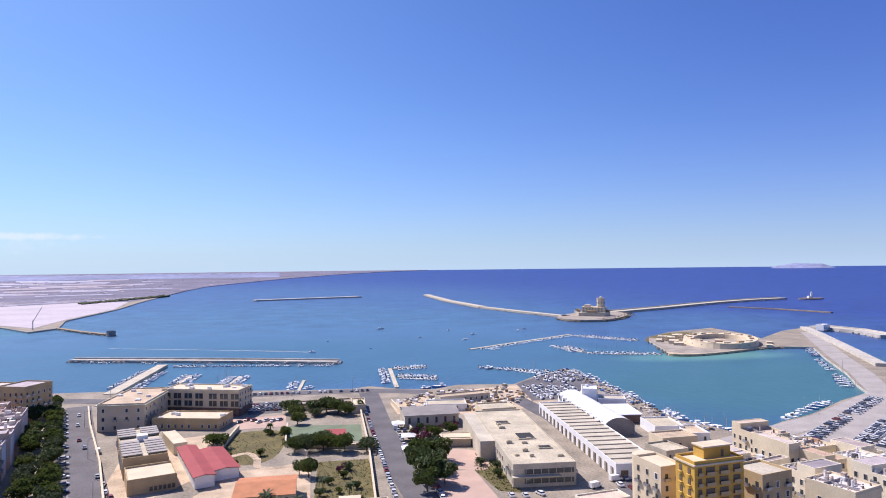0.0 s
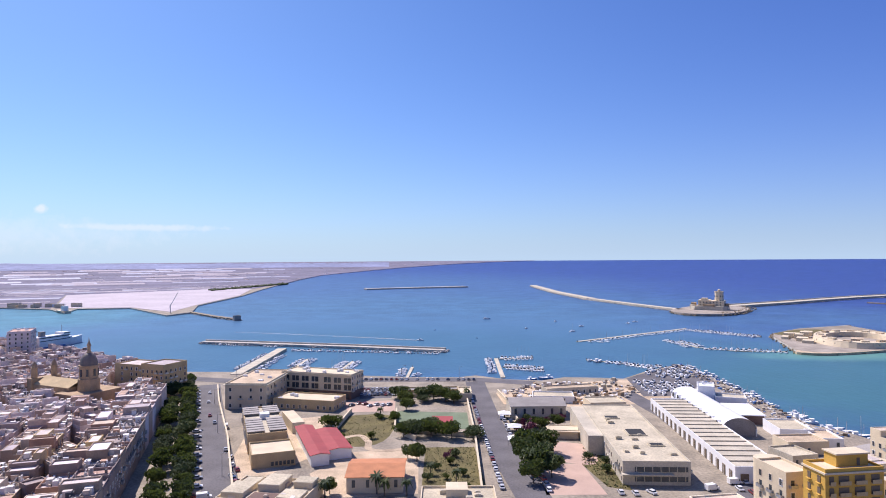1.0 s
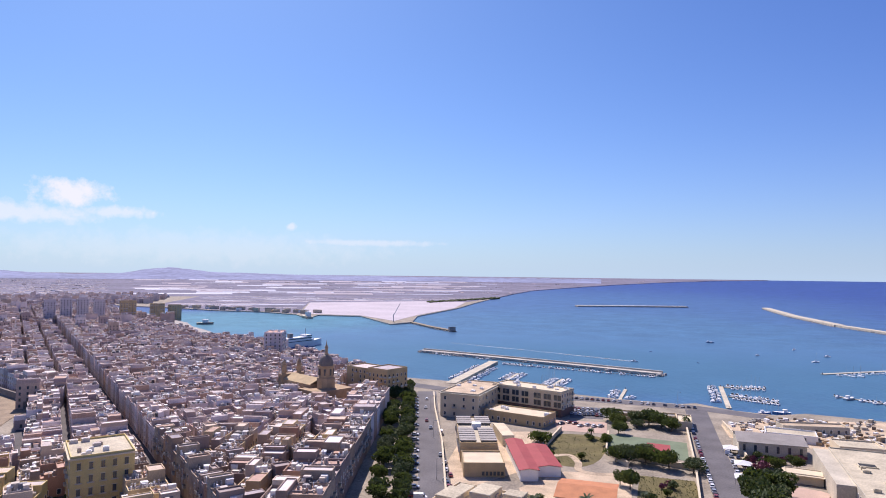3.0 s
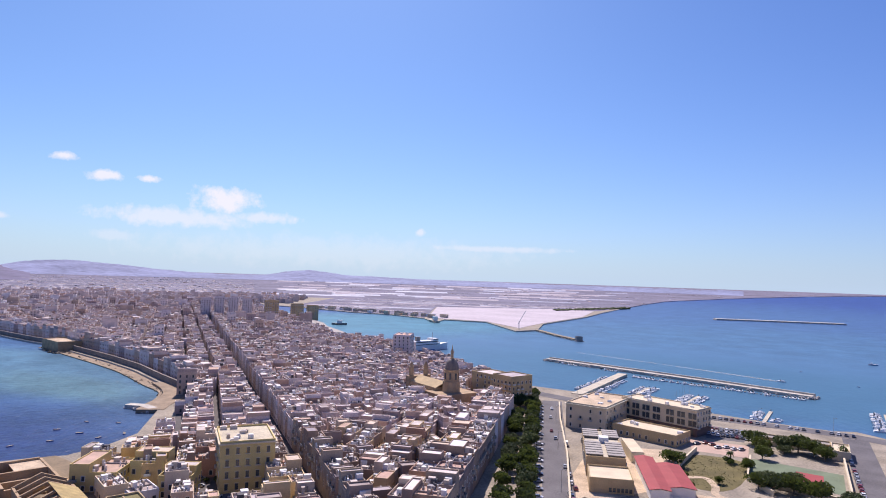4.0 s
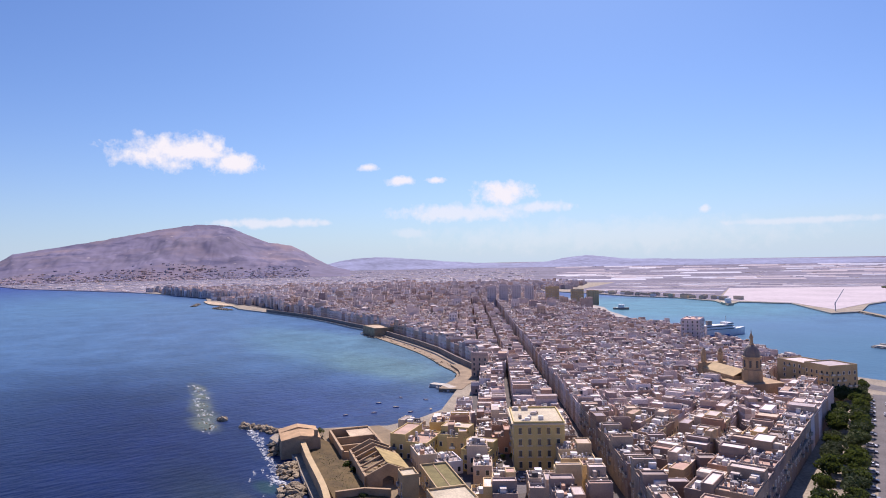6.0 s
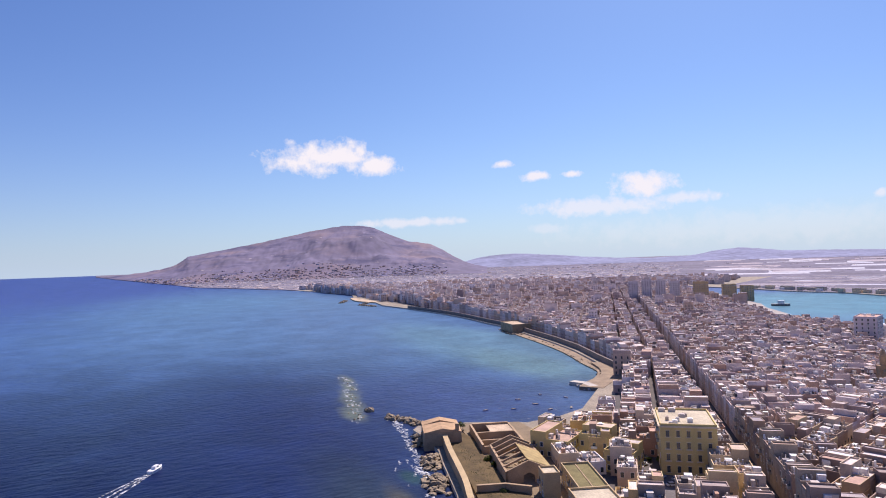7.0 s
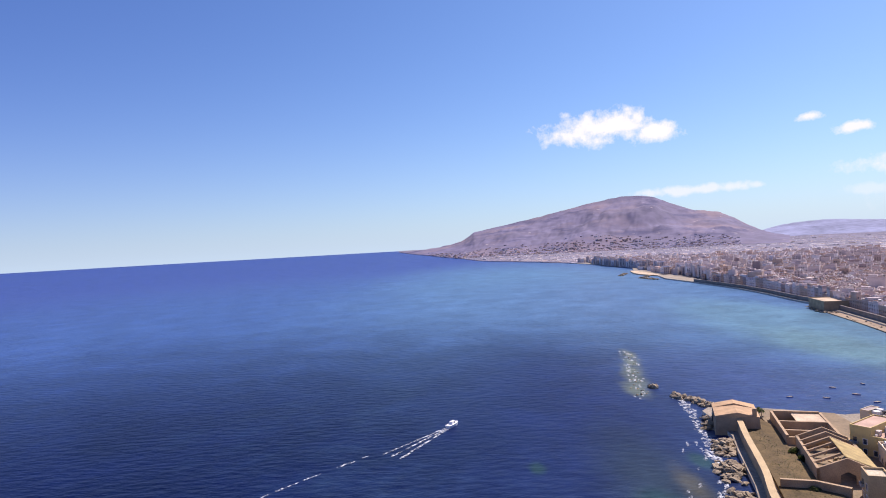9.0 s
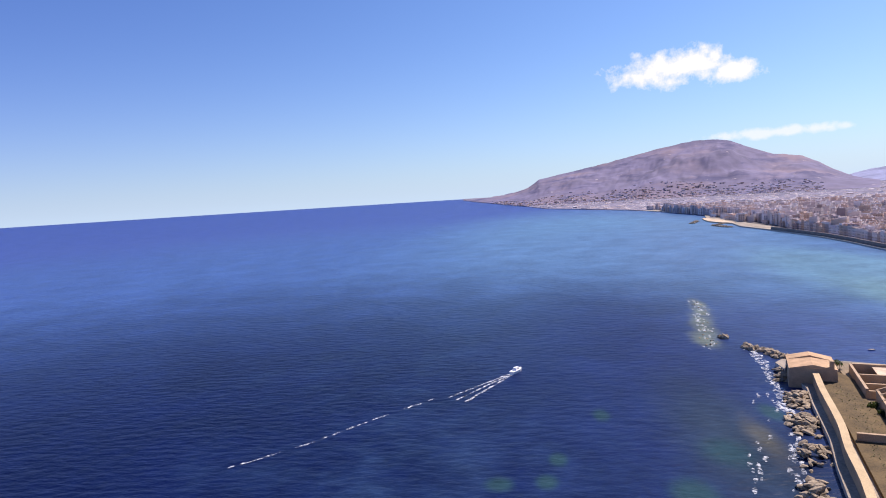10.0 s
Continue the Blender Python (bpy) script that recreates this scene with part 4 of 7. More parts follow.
# two rows of houses along the avenue, with a lane between
for row, (off, depth) in enumerate(((5.5, 11), (15.4, 8.6), (28.4, 8.6), (37.1, 8.6), (50, 8.6), (58.7, 8.6))):
    s = -50.0
    while s < 235:
        w = rng.uniform(9, 15) if row < 2 else rng.uniform(5.5, 10)
        p = Vector((-112, 213)) + AV * (s + w / 2) - AW * (off + (2.6 + 0.07 * max(0, s) if row > 1 else 0))
        s += w + (4.0 if rng.random() < 0.12 else 0.0)
        q = (p.x * U.x + p.y * U.y, p.x * V.x + p.y * V.y)
        if q[1] < 70 or not inside(p.x, p.y, TOWN):
            continue
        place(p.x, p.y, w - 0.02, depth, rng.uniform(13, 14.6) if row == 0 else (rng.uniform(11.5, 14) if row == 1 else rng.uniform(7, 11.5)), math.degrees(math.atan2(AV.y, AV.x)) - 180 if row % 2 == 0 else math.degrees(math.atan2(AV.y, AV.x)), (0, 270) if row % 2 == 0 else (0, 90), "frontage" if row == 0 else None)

# the old town, in rows along the long streets
TURN = math.degrees(math.atan2(U.y, U.x))


def slant(s):
    """The narrow northern street, across the long axis of the town."""
    return 18.6 + (min(s, 520) - 230) * 0.038


def row(base, depth, flip, s0=185, s1=1650, tall=(5.5, 10.5), edge=64):
    """One row of houses; base(s): its lower edge across the axis, depth(s): how deep it is."""
    s, length = s0 + rng.uniform(0, 8), 0.0
    while s < s1:
        w = rng.uniform(4.6, 9.0)
        c = s + w / 2
        dep = depth(c)
        mid = base(c) + dep / 2
        x, y = U.x * c + V.x * mid, U.y * c + V.y * mid
        if dep > 5 and inside(x, y, TOWN) and near_avenue(x, y) > edge:
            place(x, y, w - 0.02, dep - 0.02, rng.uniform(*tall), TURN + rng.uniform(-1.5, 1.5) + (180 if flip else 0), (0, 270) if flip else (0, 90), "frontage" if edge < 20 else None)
        s += w
        length += w
        if length > 62:
            s += 4.0
            length = 0.0


half = lambda s: (47.5 - slant(s) - 2.2) / 2
row(lambda s: slant(s) + 2.2, half, True)
row(lambda s: slant(s) + 2.2 + half(s), half, False)
q, k = 0.0, 0
while q < 260:
    d = rng.uniform(7, 9.8)
    row(lambda s: slant(s) - 2.2 - q - d, lambda s: d, k % 2 == 1, s1=1500)
    q += d + (3.4 if k % 2 else 0)
    k += 1
q, k = 55.0, 0
while q < 620:
    d = rng.uniform(7, 9.8)
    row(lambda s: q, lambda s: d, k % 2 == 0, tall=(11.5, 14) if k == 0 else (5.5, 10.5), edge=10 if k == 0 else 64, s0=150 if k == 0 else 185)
    q += d + (3.4 if k % 2 else 0)
    k += 1

# the modern quarters towards the mountain: taller blocks among low houses
for _ in range(9000):       # what gaps are left between the rows
    x, y = rng.uniform(-1150, -100), rng.uniform(140, 1000)
    if inside(x, y, TOWN) and near_avenue(x, y) > 14 and not (45 < x * V.x + y * V.y < 57):
        sq = x * U.x + y * U.y
        if abs(x * V.x + y * V.y - slant(sq)) > 6:
            place(x, y, rng.uniform(6, 9), rng.uniform(6, 9), rng.uniform(6, 10.5), TURN, (0, 90))
for _ in range(700):
    x, y = rng.uniform(-1400, -560), rng.uniform(420, 1150)
    if count > 0 and inside(x, y, TOWN) and math.hypot(x, y) > 780 and rng.random() < 0.22 and abs(x * V.x + y * V.y - 51) > 16:
        far_house(x, y, rng.uniform(11, 20), rng.uniform(10, 14), rng.uniform(13, 22), TURN + rng.choice((0, 90)), rng)
SUBURB = [(-1340, 415), (-2050, 440), (-2290, 390), (-2200, 700), (-1900, 1250), (-1500, 1650), (-1250, 1300), (-1400, 1250), (-1480, 700)]
for i in range(60):
    for j in range(60):
        x, y = -1200 - i * 19 + rng.uniform(-4, 4), 400 + j * 22 + rng.uniform(-4, 4)
        if not inside(x, y, SUBURB) or rng.random() < 0.12:
            continue
        tall = rng.random() < 0.2
        free(x, y, 6)
        far_house(x, y, rng.uniform(10, 17), rng.uniform(9, 15), rng.uniform(13, 19) if tall else rng.uniform(5, 12), 143 + rng.choice((0, 90)), rng, hut=False, windows=x > -1700)
OUTER = [(-900, 430), (-1340, 425), (-2050, 450), (-2270, 400), (-2200, 700), (-1900, 1250), (-1500, 1640), (-1300, 1300), (-1268, 1210), (-1068, 1018), (-860, 890)]
for _ in range(6000):
    x, y = rng.uniform(-2270, -800), rng.uniform(400, 1650)
    if inside(x, y, OUTER) and free(x, y, 5.5):
        far_house(x, y, rng.uniform(8, 15), rng.uniform(8, 13), rng.uniform(5, 12), 143 + rng.choice((0, 90)), rng, hut=False, windows=x > -1600)
for i in range(80):         # the seafront further round the bay
    t = i / 79
    x, y = -1130 - 1000 * t, 428 + 22 * math.sin(t * 5) + rng.uniform(-4, 4) + (12 if t > 0.5 else 0)
    far_house(x, y, 12, 14, rng.uniform(11, 24), 175, rng, hut=False)
for _ in range(7000):
    a, r = rng.uniform(47, 92), rng.uniform(2300, 4300)
    edge = float(np.interp(a, [e[0] for e in EDGE], [e[1] for e in EDGE]))
    if r < edge + 40 or (rng.random() < (r - 2300) / 2300):
        continue
    x, y = polar(a, r)
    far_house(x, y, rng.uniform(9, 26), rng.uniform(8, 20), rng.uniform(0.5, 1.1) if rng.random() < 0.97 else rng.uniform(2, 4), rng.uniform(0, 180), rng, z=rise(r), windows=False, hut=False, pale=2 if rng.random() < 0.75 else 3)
for _ in range(170):
    a, r = rng.uniform(0, 47), rng.uniform(2500, 4600)
    edge = float(np.interp(a, [e[0] for e in EDGE], [e[1] for e in EDGE]))
    if r < edge + 40:
        continue
    x, y = polar(a, r)
    far_house(x, y, rng.uniform(12, 40), rng.uniform(10, 20), rng.uniform(0.8, 2.2), rng.uniform(0, 180), rng, z=rise(r), windows=False, hut=False, pale=2)
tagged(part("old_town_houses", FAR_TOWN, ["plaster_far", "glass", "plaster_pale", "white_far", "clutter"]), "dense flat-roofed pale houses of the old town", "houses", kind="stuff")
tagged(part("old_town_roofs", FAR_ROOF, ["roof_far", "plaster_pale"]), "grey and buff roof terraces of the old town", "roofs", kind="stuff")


# ---- single buildings of the port side ----
def block(name, x, y, w, d, h, turn, wall, roof, label, category="building", sides=(0, 90, 180, 270), parapet=0.7, step=3.4, floor=3.5, extras=None):
    """A flat-roofed building with a parapet; x, y: its middle."""
    e = tagged(new(name), label, category)
    e.matrix_basis = pose(x, y, 0, 0, 0, turn)
    b = Build()
    t = 0.35
    ring = [(-w / 2, -d / 2), (w / 2, -d / 2), (w / 2, d / 2), (-w / 2, d / 2)]
    inner = [(px - math.copysign(t, px), py - math.copysign(t, py)) for px, py in ring]
    b.solid(ring, -1, h + parapet, 0, top=False)
    for k in range(4):
        a, c, f, g = ring[k], ring[(k + 1) % 4], inner[(k + 1) % 4], inner[k]
        b.face([(*a, h + parapet), (*c, h + parapet), (*f, h + parapet), (*g, h + parapet)])
        b.face([(*g, h + parapet), (*f, h + parapet), (*f, h), (*g, h)])
    part("wall", b, wall, e)
    b = Build()
    b.face([(*p, h) for p in inner])
    part("roof", b, roof, e)
    r = random.Random(int(abs(x) * 7 + abs(y)))
    for s in sides:
        if s in (0, 180):
            facade(e, -w / 2, w / 2, -d / 2, s, h, r, step, floor)
        else:
            facade(e, -d / 2, d / 2, -w / 2, s, h, r, step, floor)
    return e


def on(e, name, b, mats, label=""):
    return part(name, b, mats, e, label)


def roof_units(e, h, w, d, n, seed, mat="white"):
    """Small plant on a roof: cooling units and vents, parts of the building."""
    r = random.Random(seed)
    for _ in range(n):
        b = Build()
        x, y = r.uniform(-w / 2 + 1.5, w / 2 - 1.5), r.uniform(-d / 2 + 1.5, d / 2 - 1.5)
        sx, sy, sz = r.uniform(0.5, 1.4), r.uniform(0.5, 1.4), r.uniform(0.6, 1.6)
        b.box(x - sx, y - sy, h, x + sx, y + sy, h + sz)
        b.box(x - sx * 0.7, y - sy * 0.7, h + sz, x + sx * 0.7, y + sy * 0.7, h + sz + 0.15)
        on(e, "roof_unit", b, mat)


hotel = block("hotel", -112, 384, 24, 46, 14, -4, "cream", "sand", "cream waterfront building with small windows and a flat roof", step=5.6, floor=4.5)
roof_units(hotel, 14, 24, 46, 5, 1)
b = Build()
b.box(-13, -24, 13.6, 13, 24, 13.95)
on(hotel, "cornice", b, "concrete")
wing = block("hotel_wing", -77, 399, 48, 17, 14.5, -18, "cream", "concrete", "long cream building with two rows of deep dark window bays", step=3.0, sides=(90, 180))
b = Build()
b.box(-24.2, -8.75, -1, 24.2, 8.75, 4.6)
on(wing, "podium", b, "podium", "dark brown ground floor")
for s in range(2):
    for i in range(7):
        b = Build()
        x = -20.4 + i * 6.8 + (1.2 if i > 3 else -0.6)
        z = 5.6 + s * 4.2
        b.box(x - 2.3, -8.75, z, x + 2.3, -8.45, z + 3.0)
        bay = on(wing, "window_bay", b, "glass")
        b = Build()
        b.box(x - 0.15, -8.9, z, x + 0.15, -8.7, z + 3.0)
        b.box(x - 2.5, -9.1, z - 0.35, x + 2.5, -8.5, z)
        on(bay, "window_frame", b, "concrete")
for i in range(7):
    b = Build()
    x = -20.4 + i * 6.8
    b.box(x - 2.0, -8.9, 0.4, x + 2.0, -8.7, 3.6)
    on(wing, "archway", b, "glass")
b = Build()
b.box(-24.4, -8.9, 14.2, 24.4, 8.9, 14.6)
on(wing, "cornice", b, "cream")
roof_units(wing, 14.5, 46, 15, 10, 2)
annexe = block("annexe", -78, 366, 37, 18, 5.5, -14, "ochre", "cream", "low brown annexe with a pale flat roof")
roof_units(annexe, 5.5, 37, 18, 4, 3)

comb = block("school_hall", -87.5, 305, 17, 53, 8, 20, "ochre", "concrete", "grey roofed school hall with rows of skylight louvres", sides=(90, 270))
for i in range(12):
    for sx in (-1, 1):
        if 5 < i < 8:
            continue
        b = Build()
        y = -24.5 + i * 4.2
        b.box(sx * 4.8 - 3.7, y, 8.0, sx * 4.8 + 3.7, y + 0.5, 9.0, 1)
        b.box(sx * 4.8 - 3.8, y - 0.1, 9.0, sx * 4.8 + 3.8, y + 2.9, 9.25, 0)
        on(comb, "skylight", b, ["mole", "glass"])
b = Build()
b.box(-1.4, 1, 8, 3.0, 6, 10.6)
on(comb, "lift_tower", b, "white")
gym = block("gym", -73.5, 268.5, 17.5, 18.5, 5.4, 20, "ochre", "cream", "tan gymnasium with a pale flat roof and barred windows", sides=(90,))
for i in range(6):
    b = Build()
    b.box(-1 + i * 1.6, -9.4, 0.8, 0.1 + i * 1.6, -9.15, 2.4)
    on(gym, "window", b, "glass")


def gabled(name, x, y, w, d, h, top, turn, wall, roof, label, windows=3, ribs=False):
    """A house with a pitched roof along its length."""
    e = tagged(new(name), label, "house")
    e.matrix_basis = pose(x, y, 0, 0, 0, turn)
    b = Build()
    b.solid([(-w / 2, -d / 2), (w / 2, -d / 2), (w / 2, d / 2), (-w / 2, d / 2)], -1, h, 0)
    for sx in (-1, 1):
        tri = [(sx * w / 2, -d / 2, h), (sx * w / 2, d / 2, h), (sx * w / 2, 0, top)]
        b.face(tri if sx > 0 else tri[::-1])
    on(e, "wall", b, wall)
    b = Build()
    o = 0.6
    for sy in (-1, 1):
        q = [(-w / 2 - o, sy * (d / 2 + o), h - 0.25), (w / 2 + o, sy * (d / 2 + o), h - 0.25), (w / 2 + o, 0, top + 0.05), (-w / 2 - o, 0, top + 0.05)]
        q2 = [(a, c, z + 0.22) for a, c, z in q]
        b.face(q2 if sy < 0 else q2[::-1])
        b.face(q[::-1] if sy < 0 else q)
        b.face([q[0], q[1], q2[1], q2[0]] if sy < 0 else [q[1], q[0], q2[0], q2[1]])
        n = int(w / 0.9) if ribs else 0
        for i in range(n):      # ribs of the roofing
            rx = -w / 2 + w * (i + 0.5) / n
            b.face([(rx - 0.1, sy * (d / 2 + o), h), (rx + 0.1, sy * (d / 2 + o), h), (rx + 0.1, 0, top + 0.33), (rx - 0.1, 0, top + 0.33)] if sy < 0 else [(rx + 0.1, sy * (d / 2 + o), h), (rx - 0.1, sy * (d / 2 + o), h), (rx - 0.1, 0, top + 0.33), (rx + 0.1, 0, top + 0.33)])
    on(e, "roof", b, roof)
    for i in range(windows):
        b = Build()
        cx = -w / 2 + w * (i + 0.5) / windows
        b.box(cx - 0.6, -d / 2 - 0.06, h * 0.35, cx + 0.6, -d / 2 + 0.05, h * 0.8)
        on(e, "window", b, "glass")
    return e


gabled("red_roofed_hall", -60, 284, 48, 7.4, 4.7, 5.1, 110.5, "white", "redroof", "long narrow hall with a dull red roof and white walls", 5)
gabled("red_roofed_hall", -51.2, 286, 34, 10.4, 4.3, 4.8, 111, "white", "redroof", "low hall with a dull red roof and white walls", 4)
b = Build()
b.box(-3, -13, -1, 3, 13, 5.2)
store = tagged(new("store"), "narrow cream store with a flat roof", "building")
store.matrix_basis = pose(-77.5, 323, 0, 0, 0, 25)
on(store, "wall", b, "cream")
gabled("villa", -26, 241, 20.5, 20.5, 6.0, 7.4, 1, "cream", "tile", "villa with a shallow orange tiled roof", 4)
wh = block("courtyard_house", -61, 222, 30, 22, 4.5, -10, "cream", "roofing", "low beige courtyard house with stepped flat roofs", sides=(0,))
roof_units(wh, 4.5, 30, 20, 6, 5, "hut")
for x0, y0, x1, y1, h in ((-14, -9, -6, 2, 6.5), (-4, -2, 4, 9, 7.2), (6, -9, 14, -1, 5.8), (7, 3, 14, 9, 6.8), (-13, 4, -7, 9, 5.6)):
    b = Build()
    b.box(x0, y0, 4.5, x1, y1, h, 0, 1)
    b.box(x0 - 0.15, y0 - 0.15, h - 0.4, x1 + 0.15, y1 + 0.15, h - 0.15, 0)
    on(wh, "upper_room", b, ["cream", "roofing"])
b = Build()
b.box(-5, -9.6, 4.5, 5.4, -3, 4.9, 0)
b.box(-4.4, -9, 4.6, 4.8, -3.6, 5.0, 1)
on(wh, "courtyard", b, ["cream", "podium"])
wh2 = block("apartment_house", 4, 200, 24, 22, 9, 0, "cream", "roofing", "cream flat-roofed apartment house", sides=(0, 90))
roof_units(wh2, 9, 24, 22, 6, 6, "concrete")
b = Build()
b.box(-4, 2, 9, 3, 9, 11.6)
on(wh2, "stair_hut", b, "cream")
gabled("warehouse", 49, 346, 29, 21, 6.8, 8.8, 1, "concrete", "slate", "weathered concrete warehouse with a grey sheet roof", 6)

hall = block("market_hall", 81, 283, 25, 92, 8.5, -3, "concrete", "roofing", "large flat-roofed concrete hall with light wells", sides=(90, 270), parapet=0.5)
for s in range(2):
    b = Build()
    b.box(-8, -46.15, 1.4 + s * 3.6, 11.5, -45.9, 3.2 + s * 3.6)
    band = on(hall, "window_band", b, "glass")
    for i in range(7):
        b = Build()
        b.box(-7.6 + i * 3, -46.25, 1.4 + s * 3.6, -7.35 + i * 3, -46.1, 3.2 + s * 3.6)
        on(band, "mullion", b, "concrete")
b = Build()
b.box(-13, -48, 4.2, 6, -46, 4.5)
on(hall, "entrance_canopy", b, "concrete")
b = Build()
b.box(-19, -10, -1, -12.4, 44, 8.3)
on(hall, "side_wing", b, "concrete")
# raised rims with black lids that stand in for the shaded well depths
for wx, wy, sx, sy in ((2, -6, 4, 5), (-3, 20, 3.5, 2.5), (6, -24, 3, 2)):
    b = Build()
    b.box(wx - sx, wy - sy, 8.5, wx + sx, wy + sy, 9.0, 0)
    b.box(wx - sx + 0.5, wy - sy + 0.5, 8.6, wx + sx - 0.5, wy + sy - 0.5, 9.05, 1)
    on(hall, "light_well", b, ["roofing", "rubber"])
roof_units(hall, 8.5, 22, 84, 9, 7, "roofing")

lh = block("long_hall", 121, 296, 19, 116, 5.6, -3, "white", "concrete", "long low white port hall with arched bays", sides=())
for i in range(17):
    b = Build()
    y = -54 + i * 6.75
    b.box(-9.75, y - 1.3, 0, -9.45, y + 1.3, 3.9, 0)
    b.box(-9.85, y - 0.1, 0, -9.7, y + 0.1, 3.9, 1)
    on(lh, "door_bay", b, ["shutter", "white"])
    b = Build()
    b.v += [(-9.2, y - 2.6, 5.7), (9.2, y - 2.6, 5.7), (9.2, y + 3.6, 5.7), (-9.2, y + 3.6, 5.7), (-9.2, y - 2.6, 6.08), (9.2, y - 2.6, 6.08)]
    b.f += [(0, 1, 5, 4), (2, 3, 4, 5), (0, 4, 3), (1, 2, 5)]
    b.mi += [0] * 4
    on(lh, "roof_bay", b, "concrete")
for i in range(3):
    b = Build()
    b.box(-7.5 + i * 5.5, -58.2, 0, -4.5 + i * 5.5, -57.9, 3.6)
    on(lh, "gate", b, "shutter")

# the vaulted white hall
vault = tagged(new("vaulted_hall"), "large white barrel-vaulted port hall with round dormers", "hall")
vault.matrix_basis = pose(140, 337, 0, 0, 0, -2)
b = Build()
seg, R, L = 18, 8.0, 74
arc = [(R * math.cos(math.pi * i / seg), 3.6 + 5.2 * math.sin(math.pi * i / seg)) for i in range(seg + 1)]
for (x0, z0), (x1, z1) in zip(arc, arc[1:]):
    b.face([(x0, -L / 2, z0), (x0, L / 2, z0), (x1, L / 2, z1), (x1, -L / 2, z1)][::-1])
for i in range(12):
    y = -L / 2 + L * i / 11
    for (x0, z0), (x1, z1) in zip(arc, arc[1:]):
        b.face([(x0 * 1.01, y - 0.15, z0 + 0.08), (x0 * 1.01, y + 0.15, z0 + 0.08), (x1 * 1.01, y + 0.15, z1 + 0.08), (x1 * 1.01, y - 0.15, z1 + 0.08)][::-1])
on(vault, "vault", b, "white")
# grey sheets across the open ends, painted for the shade inside
for sy in (-1, 1):
    b = Build()
    ring = [(x, sy * (L / 2 - 0.6), z) for x, z in arc] + [(-R, sy * (L / 2 - 0.6), -1), (R, sy * (L / 2 - 0.6), -1)]
    b.face(ring if sy > 0 else ring[::-1])
    on(vault, "end_wall", b, "slate")
for sx in (-1, 1):
    b = Build()
    b.box(sx * R - 0.2, -L / 2, -1, sx * R + 0.2, L / 2, 3.6)
    on(vault, "side_wall", b, "white")
for i in range(9):
    b = Build()
    ring = [(1.3 * math.cos(math.pi * j / 8), 1.4 * math.sin(math.pi * j / 8)) for j in range(9)]
    y = -L / 2 + 5 + i * 8
    pts = [(-8.6, y + px * 1.35, 4.0 + pz * 2.0) for px, pz in ring]
    b.face(pts)
    for p0, p1 in zip(pts, pts[1:]):
        b.face([p0, p1, (-4.8, p1[1], p1[2]), (-4.8, p0[1], p0[2])], 1)
    on(vault, "dormer", b, ["rubber", "white"])
kiosk = block("ice_tower", 150, 366, 9, 13, 11, -20, "white", "white", "plain white harbour tower block", sides=())
roof_units(kiosk, 11, 8, 11, 2, 8)
# solid dark walls stand in for the shade under the open roof
sh = block("canopy_shed", 156, 334, 13, 25, 4.4, -8, "podium", "white", "white flat-roofed fish market shed with dark open sides", sides=(), parapet=0.1)
b = Build()
b.box(-7.4, -13.4, 4.55, 7.4, 13.4, 4.95)
on(sh, "overhang", b, "white")
for sx in (-7.1, 7.1):
    for i in range(6):
        b = Build()
        b.box(sx - 0.15, -12.6 + i * 5, 0, sx + 0.15, -12.3 + i * 5, 4.55)
        on(sh, "post", b, "white")
block("ice_store", 161, 359, 16, 12, 6, -20, "white", "concrete", "low white store beside the harbour tower", sides=())
for i, (x, y, w, d, h) in enumerate(((163, 303, 15, 20, 4.5), (155, 278, 18, 12, 5), (144, 264, 12, 14, 4), (171, 288, 10, 16, 4), (90, 360, 20, 16, 4), (78, 398, 34, 10, 4), (64, 378, 24, 14, 3.5))):
    block("port_store", x, y, w, d, h, -6 + 9 * (i % 3), "white" if i % 3 == 0 else ("cream" if i % 3 == 1 else "concrete"), "sand" if i % 2 else "roofing", "low port store with a flat dusty roof", "shed", sides=(0, 90))

tower = block("tower_block", 113.8, 182.5, 18.2, 8.8, 25, 8, "yellow", "cream", "tall yellow apartment block with dark loggias and a roof room", sides=())
for f in range(7):
    z = 2.2 + f * 3.2
    # loggias are flat dark panels, coloured for the shade of recesses
    for x, w in ((-7.2, 0.7), (-3.4, 1.6), (1.6, 1.6), (6.4, 1.3)):
        b = Build()
        b.box(x - w, -4.5, z, x + w, -4.2, z + 2.2)
        bay = on(tower, "loggia", b, "shutter")
        b = Build()
        b.box(x - w - 0.1, -5.2, z - 0.2, x + w + 0.1, -4.3, z, 0)
        b.box(x - w - 0.1, -5.2, z, x + w + 0.1, -5.08, z + 0.9, 0)
        on(bay, "balcony", b, "ochre")
    for y in (-2.0, 1.9):
        b = Build()
        b.box(-9.22, y - 0.6, z, -9.0, y + 0.6, z + 1.9, 0)
        b.box(-9.8, y - 0.9, z - 0.2, -9.1, y + 0.9, z - 0.05, 1)
        on(tower, "window", b, ["shutter", "yellow"])
b = Build()
b.box(-3, -1.2, 25, 7, 3.6, 28.4, 0)
b.box(-3.4, -1.6, 28.4, 7.4, 4.0, 28.8, 1)
room = on(tower, "roof_room", b, ["yellow", "cream"])
b = Build()
b.box(3.4, -1.28, 25.2, 4.4, -1.14, 27.4)
on(room, "door", b, "shutter")
b = Build()
b.box(-9.5, -4.8, 24.2, 9.5, 4.8, 24.7)
on(tower, "cornice", b, "cream")
cr = block("apartment_house", 106, 200, 9, 14, 19, 10, "cream", "cream", "cream apartment house with a rounded end")
b = Build()
